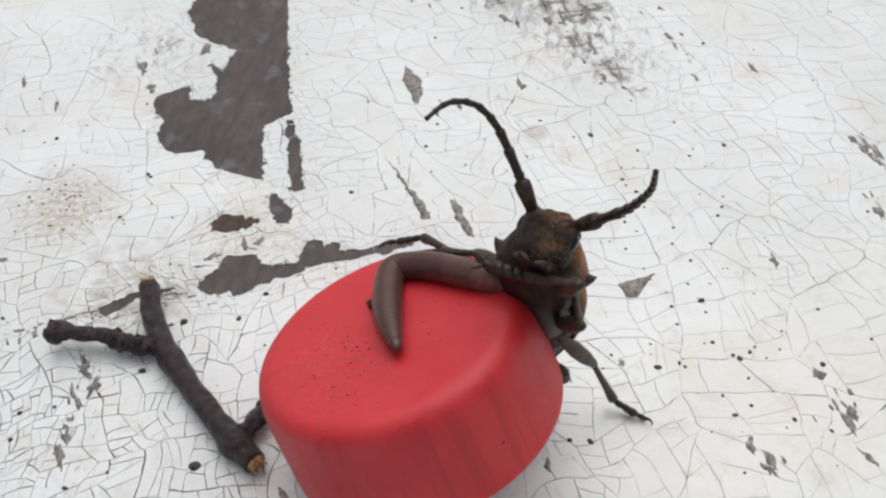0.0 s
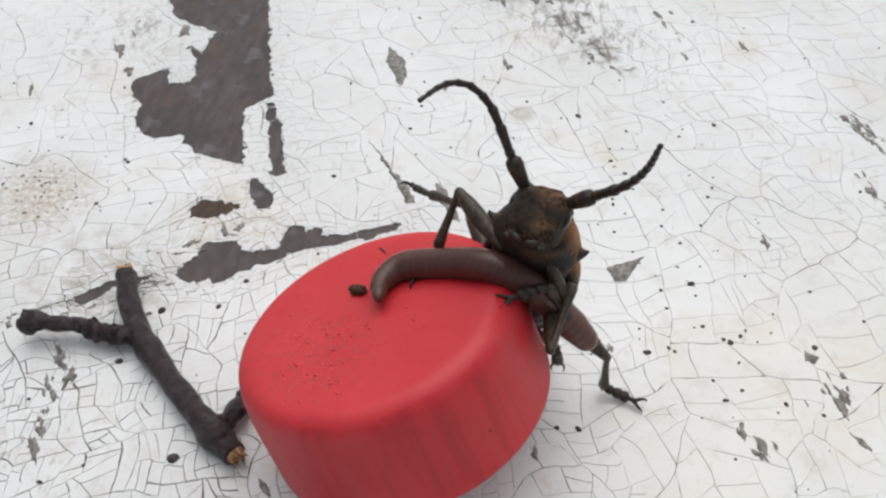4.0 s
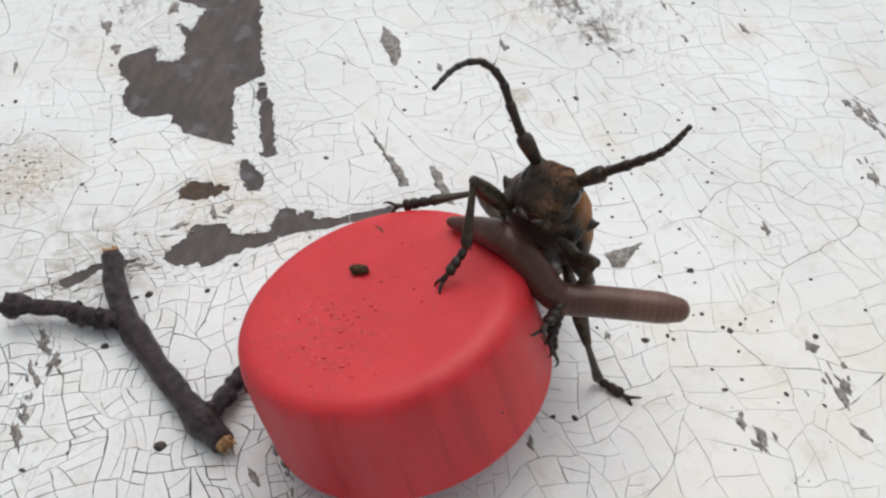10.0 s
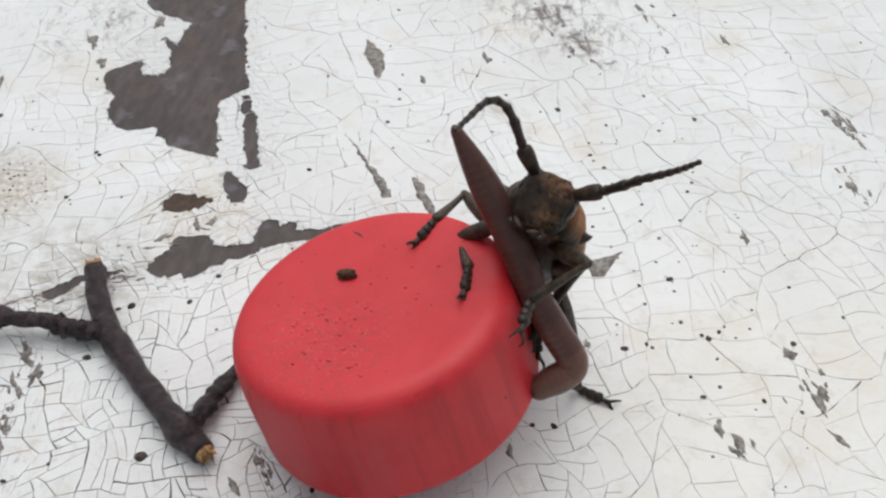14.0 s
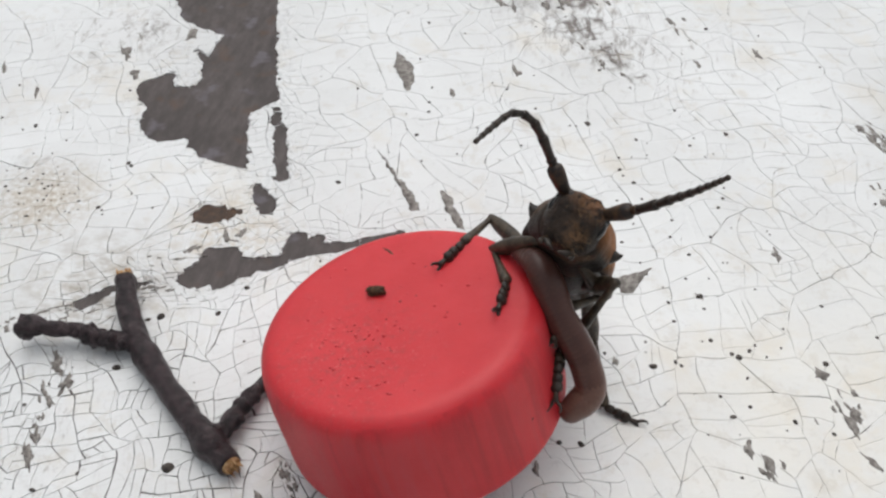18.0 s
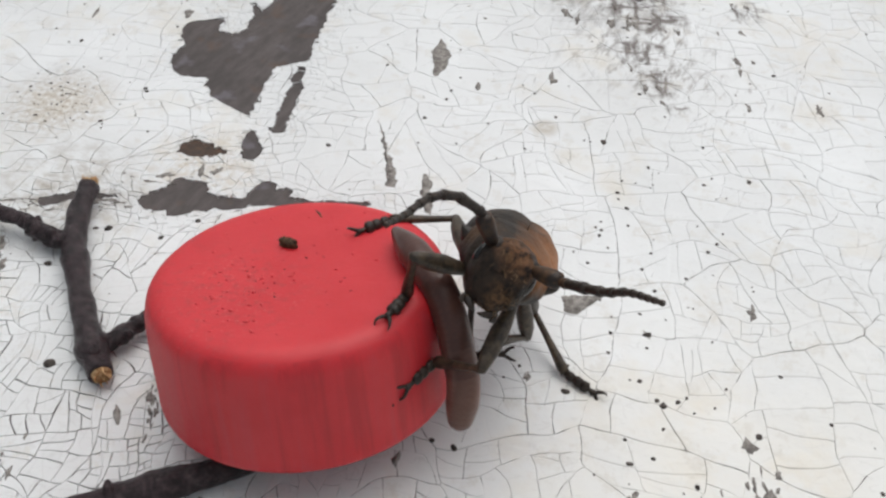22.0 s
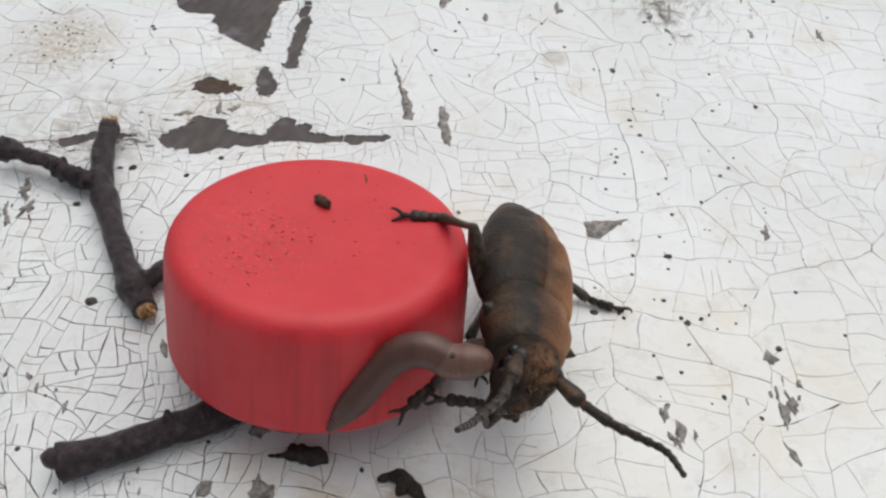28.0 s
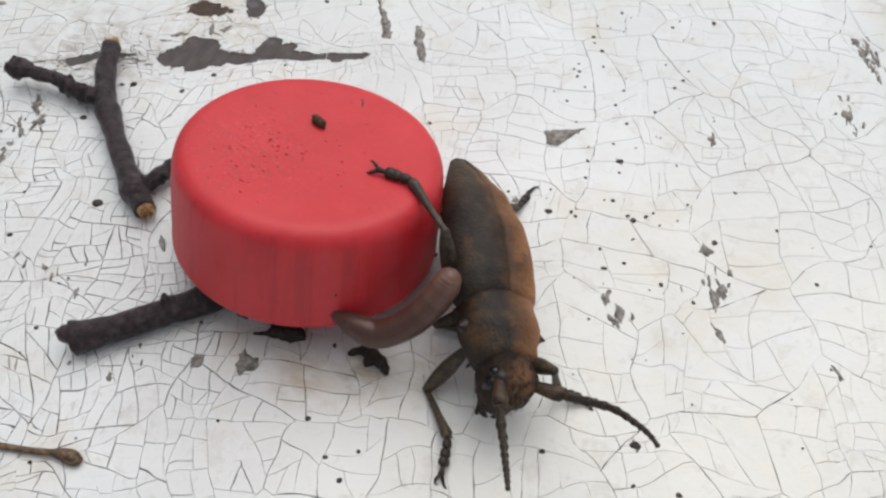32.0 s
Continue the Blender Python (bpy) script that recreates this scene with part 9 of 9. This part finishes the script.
    (21, (24.6, -14.9, 27.2), (23.7, -12.2, 22.4), (23.0, -9.6, 17.5), (26.3, -12.5, 17.3), (29.7, -16.5, 19.2), (33.3, -20.0, 17.5), (35.7, -22.6, 13.2), (39.0, -24.7, 9.3)),
    (21.5, (24.4, -14.1, 22.1), (25.1, -13.8, 20.2), (26.0, -13.5, 18.1), (28.9, -15.9, 17.7), (31.6, -18.6, 17.8), (34.1, -21.0, 15.7), (36.0, -23.1, 12.3), (37.9, -24.9, 9.0)),
    (22, (24.3, -13.4, 17.0), (26.6, -15.4, 17.9), (29.0, -17.4, 18.6), (31.6, -19.1, 18.1), (33.6, -20.7, 16.4), (35.1, -22.0, 13.9), (36.4, -23.4, 11.4), (37.0, -25.1, 8.7)),
    (22.5, (25.1, -13.5, 17.0), (27.3, -15.5, 17.9), (29.6, -17.6, 18.5), (32.1, -19.4, 17.9), (33.9, -20.9, 15.9), (35.4, -22.2, 13.4), (36.5, -23.7, 10.9), (37.0, -25.3, 8.3)),
    (23, (25.9, -13.5, 17.1), (28.0, -15.7, 18.0), (30.2, -17.8, 18.4), (32.6, -19.7, 17.7), (34.2, -21.1, 15.5), (35.7, -22.4, 13.0), (36.7, -23.9, 10.5), (36.9, -25.6, 7.9)),
    (23.33, (28.1, -17.3, 21.7), (29.2, -19.2, 21.6), (30.7, -21.0, 21.2), (32.6, -22.7, 20.1), (34.0, -23.9, 17.9), (35.3, -25.1, 15.6), (36.2, -26.5, 13.2), (36.6, -28.0, 10.8)),
    (23.67, (30.3, -21.2, 26.4), (30.5, -22.8, 25.4), (31.2, -24.3, 24.1), (32.6, -25.7, 22.5), (33.9, -26.8, 20.5), (34.9, -27.9, 18.3), (35.7, -29.2, 16.0), (36.2, -30.5, 13.7)),
    (24, (32.5, -25.0, 31.1), (31.8, -26.3, 29.1), (31.7, -27.6, 27.0), (32.6, -28.6, 24.9), (33.7, -29.6, 22.9), (34.6, -30.6, 20.8), (35.3, -31.8, 18.7), (35.8, -32.9, 16.6)),
    (24.5, (39.2, -26.2, 27.0), (37.3, -27.3, 25.7), (35.4, -28.5, 24.3), (33.8, -29.7, 22.7), (33.1, -31.1, 20.5), (33.7, -32.2, 18.4), (35.6, -32.9, 16.6), (37.4, -31.9, 17.9)),
    (25, (37.7, -25.8, 28.2), (36.1, -26.9, 26.6), (34.7, -28.2, 25.0), (33.4, -29.5, 23.2), (32.9, -30.8, 21.0), (33.5, -32.0, 18.8), (35.0, -32.9, 16.9), (36.9, -32.2, 17.5)),
    (25.5, (36.1, -25.3, 29.4), (35.0, -26.6, 27.6), (34.0, -27.9, 25.7), (33.1, -29.2, 23.7), (32.8, -30.6, 21.5), (33.2, -31.8, 19.2), (34.4, -32.8, 17.2), (36.4, -32.5, 17.1)),
    (26, (34.5, -24.9, 30.6), (33.9, -26.2, 28.5), (33.3, -27.6, 26.4), (32.8, -28.9, 24.3), (32.6, -30.3, 22.0), (33.0, -31.6, 19.7), (33.9, -32.7, 17.5), (36.0, -32.8, 16.7)),
    (26.5, (33.0, -24.5, 31.8), (32.8, -25.9, 29.4), (32.6, -27.3, 27.1), (32.4, -28.7, 24.8), (32.5, -30.0, 22.5), (32.7, -31.4, 20.1), (33.3, -32.6, 17.8), (35.5, -33.1, 16.4)),
    (27, (22.0, -33.4, 20.0), (24.3, -33.3, 19.4), (26.6, -33.1, 19.1), (29.0, -32.8, 18.9), (31.3, -32.8, 18.2), (33.5, -32.8, 17.5), (35.7, -32.9, 16.6), (38.1, -32.5, 16.7)),
    (27.5, (23.9, -36.6, 13.9), (25.5, -35.9, 14.5), (27.2, -35.2, 15.4), (28.9, -34.4, 16.2), (30.7, -33.8, 16.7), (32.9, -33.4, 16.7), (35.2, -33.4, 16.0), (37.5, -32.8, 16.3)),
    (28, (25.8, -39.8, 7.8), (26.8, -38.6, 9.7), (27.8, -37.3, 11.6), (28.8, -36.0, 13.4), (30.2, -34.8, 15.1), (32.3, -34.0, 15.9), (34.7, -33.8, 15.4), (37.0, -33.1, 15.9)),
    (28.5, (26.3, -39.3, 8.6), (27.4, -38.1, 10.4), (28.5, -36.8, 12.2), (29.8, -35.6, 13.8), (31.6, -34.7, 14.9), (33.9, -34.1, 15.2), (36.2, -33.8, 14.9), (38.2, -33.0, 15.8)),
    (29, (26.8, -38.8, 9.3), (27.9, -37.6, 11.0), (29.2, -36.4, 12.7), (30.8, -35.2, 14.2), (33.0, -34.5, 14.7), (35.4, -34.2, 14.6), (37.8, -33.8, 14.4), (39.5, -32.8, 15.8)),
    (29.5, (26.4, -42.7, 5.4), (27.4, -40.6, 7.0), (28.5, -38.7, 8.9), (29.9, -37.2, 11.0), (31.8, -35.9, 12.7), (34.1, -35.0, 13.6), (37.0, -34.4, 13.7), (39.2, -33.2, 15.1)),
    (30, (26.1, -46.6, 1.4), (26.9, -43.6, 3.0), (27.9, -40.9, 5.1), (29.0, -39.1, 7.9), (30.6, -37.4, 10.6), (32.9, -35.7, 12.7), (36.2, -35.0, 12.9), (39.0, -33.6, 14.5)),
    (30.25, (25.8, -47.0, 1.4), (26.4, -43.8, 2.7), (27.5, -41.2, 4.8), (28.9, -39.3, 7.5), (30.9, -37.7, 10.0), (33.4, -36.1, 11.9), (36.6, -35.1, 12.6), (39.3, -33.6, 14.4)),
    (30.5, (25.5, -47.4, 1.4), (25.8, -44.0, 2.3), (27.1, -41.4, 4.5), (28.8, -39.6, 7.2), (31.1, -38.0, 9.4), (33.9, -36.4, 11.2), (36.9, -35.2, 12.3), (39.5, -33.6, 14.3)),
    (30.75, (25.3, -47.8, 1.4), (25.3, -44.2, 2.0), (26.7, -41.6, 4.1), (28.7, -39.9, 6.8), (31.4, -38.3, 8.8), (34.4, -36.8, 10.4), (37.2, -35.3, 12.1), (39.8, -33.6, 14.2)),
    (31, (25.0, -48.2, 1.4), (24.8, -44.4, 1.6), (26.4, -41.8, 3.8), (28.6, -40.1, 6.5), (31.6, -38.6, 8.2), (34.9, -37.1, 9.7), (37.6, -35.4, 11.8), (40.1, -33.6, 14.2)),
    (31.25, (26.1, -46.1, 2.8), (26.5, -43.2, 2.8), (28.2, -41.2, 4.4), (30.3, -39.7, 6.6), (33.0, -38.4, 8.2), (35.7, -37.0, 9.7), (38.0, -35.4, 11.7), (39.9, -33.8, 13.9)),
    (31.5, (27.3, -43.9, 4.3), (28.2, -42.0, 4.0), (30.0, -40.6, 5.0), (32.1, -39.4, 6.7), (34.3, -38.1, 8.2), (36.5, -36.8, 9.7), (38.3, -35.4, 11.6), (39.8, -34.0, 13.6)),
    (31.75, (28.4, -41.8, 5.7), (29.9, -40.8, 5.3), (31.8, -40.0, 5.6), (33.8, -39.0, 6.8), (35.6, -37.9, 8.2), (37.3, -36.7, 9.7), (38.7, -35.4, 11.5), (39.7, -34.1, 13.3)),
    (32, (29.5, -39.6, 7.1), (31.6, -39.6, 6.5), (33.7, -39.4, 6.2), (35.5, -38.6, 7.0), (37.0, -37.6, 8.2), (38.1, -36.6, 9.7), (39.0, -35.4, 11.3), (39.6, -34.3, 13.1)),
]

def aim(a, b, up=(0, 0, 1)):
    """A pose at a, its x axis towards b, its z axis near up; millimetres."""
    a, x = Vector(a), (Vector(b) - Vector(a)).normalized()
    z = Vector(up) - x * x.dot(Vector(up))
    if z.length < 1e-3:
        z = Vector((0, 1, 0)) - x * x.y
    z.normalize()
    y = z.cross(x)
    m = Matrix((x, y, z)).transposed().to_4x4()
    m.translation = a * MM
    return m


def cap_pose(x, y, z, tx, ty, spin):
    a = Vector((tx, ty, 1)).normalized()
    u = (Vector((1, 0, 0)) - a * a.x).normalized()
    m = Matrix((u, a.cross(u), a)).transposed().to_4x4() @ Matrix.Rotation(spin, 4, "Z")
    m.translation = Vector((x, y, z)) * MM
    return m


def body_pose(x, y, z, heading, pitch, roll):
    m = Matrix.Rotation(radians(heading), 4, "Z") @ Matrix.Rotation(-radians(pitch), 4, "Y") @ Matrix.Rotation(radians(roll), 4, "X")
    m.translation = Vector((x, y, z)) * MM
    return m


def leg_poses(hip, knee_way, ankle, toe, size):
    """Thigh, shin and foot so that the foot stands where it should; the knee points up and out."""
    thigh, shin = FEMUR * size, TIBIA * size
    hip, ankle, toe = Vector(hip), Vector(ankle), Vector(toe)
    reach = ankle - hip
    d = min(max(reach.length, 2.0), thigh + shin - 0.15)
    way = reach.normalized()
    ankle = hip + way * d
    h = (thigh ** 2 - shin ** 2 + d * d) / (2 * d)
    out = math.sqrt(max(thigh ** 2 - h * h, 0.0))
    hint = Vector(knee_way) - hip
    hint = (hint - way * way.dot(hint)).normalized()
    knee = hip + way * h + hint * out
    return aim(hip, knee, hint), aim(knee, ankle, hint), aim(ankle, toe if (toe - ankle).length > 0.3 else ankle + way, hint)


def chain(knots, joints):
    """Poses of joints end to end along a soft line."""
    line = smooth_line(knots, 120)
    line += [line[-1] + (line[-1] - line[-6]).normalized() * 0.2 * k for k in range(1, 30)]
    poses, at, j = [], line[0], 0
    for long, r in joints:
        start = at
        while j < len(line) - 1 and (line[j] - start).length < long:
            j += 1
        way = (line[j] - start)
        if way.length < 1e-3:
            way = line[-1] - line[-4]
        at = start + way.normalized() * long
        poses.append(aim(start, at))
    return poses


def motions():
    cap_rows = [(t, cap_pose(*p)) for t, *p in CAP_ROWS]
    if cap_rows[-1][0] < 32:
        cap_rows.append((32, cap_rows[-1][1]))
    walk(CAP, cap_rows)
    walk(CRUMB, [(t, m @ Matrix.Translation(Vector((-2.0, 4.0, CAP_H - 0.33)) * MM) @ Matrix.Rotation(-0.25, 4, "Z")) for t, m in cap_rows])
    walk(CHAFF, [(t, m @ Matrix.Translation(Vector((-0.8, 10.7, CAP_H - 0.28)) * MM) @ Matrix.Rotation(-0.9, 4, "Z")) for t, m in cap_rows])
    walk(BEETLE, [(t, body_pose(*p)) for t, *p in BODY_ROWS])
    for joints, rows in ((ANTENNA_RIGHT, ANTENNA_RIGHT_ROWS), (ANTENNA_LEFT, ANTENNA_LEFT_ROWS)):
        tracks = [(t, chain(knots, JOINTS)) for t, *knots in rows]
        for n, ob in enumerate(joints):
            walk(ob, [(t, poses[n]) for t, poses in tracks])
    for key, rows in (("RF", LEG_RF_ROWS), ("RM", LEG_RM_ROWS), ("RH", LEG_RH_ROWS), ("LF", LEG_LF_ROWS), ("LM", LEG_LM_ROWS), ("LH", LEG_LH_ROWS)):
        tracks = [(t, leg_poses(HIPS[key], knee, ankle, toe, LEG_SIZE[key[1]])) for t, knee, ankle, toe in rows]
        for n, ob in enumerate(LEG_PARTS[key]):
            walk(ob, [(t, poses[n]) for t, poses in tracks])
    base = WORM_THING.location / MM
    tracks = []
    for t, *knots in WORM_ROWS:
        line = smooth_line([Vector(k) - base for k in knots], RINGS)
        tracks.append((t, [aim(p, p + (line[min(n + 1, RINGS - 1)] - line[max(n - 1, 0)])) for n, p in enumerate(line)]))
    for n, ob in enumerate(WORM_RINGS):
        walk(ob, [(t, poses[n]) for t, poses in tracks])


motions()
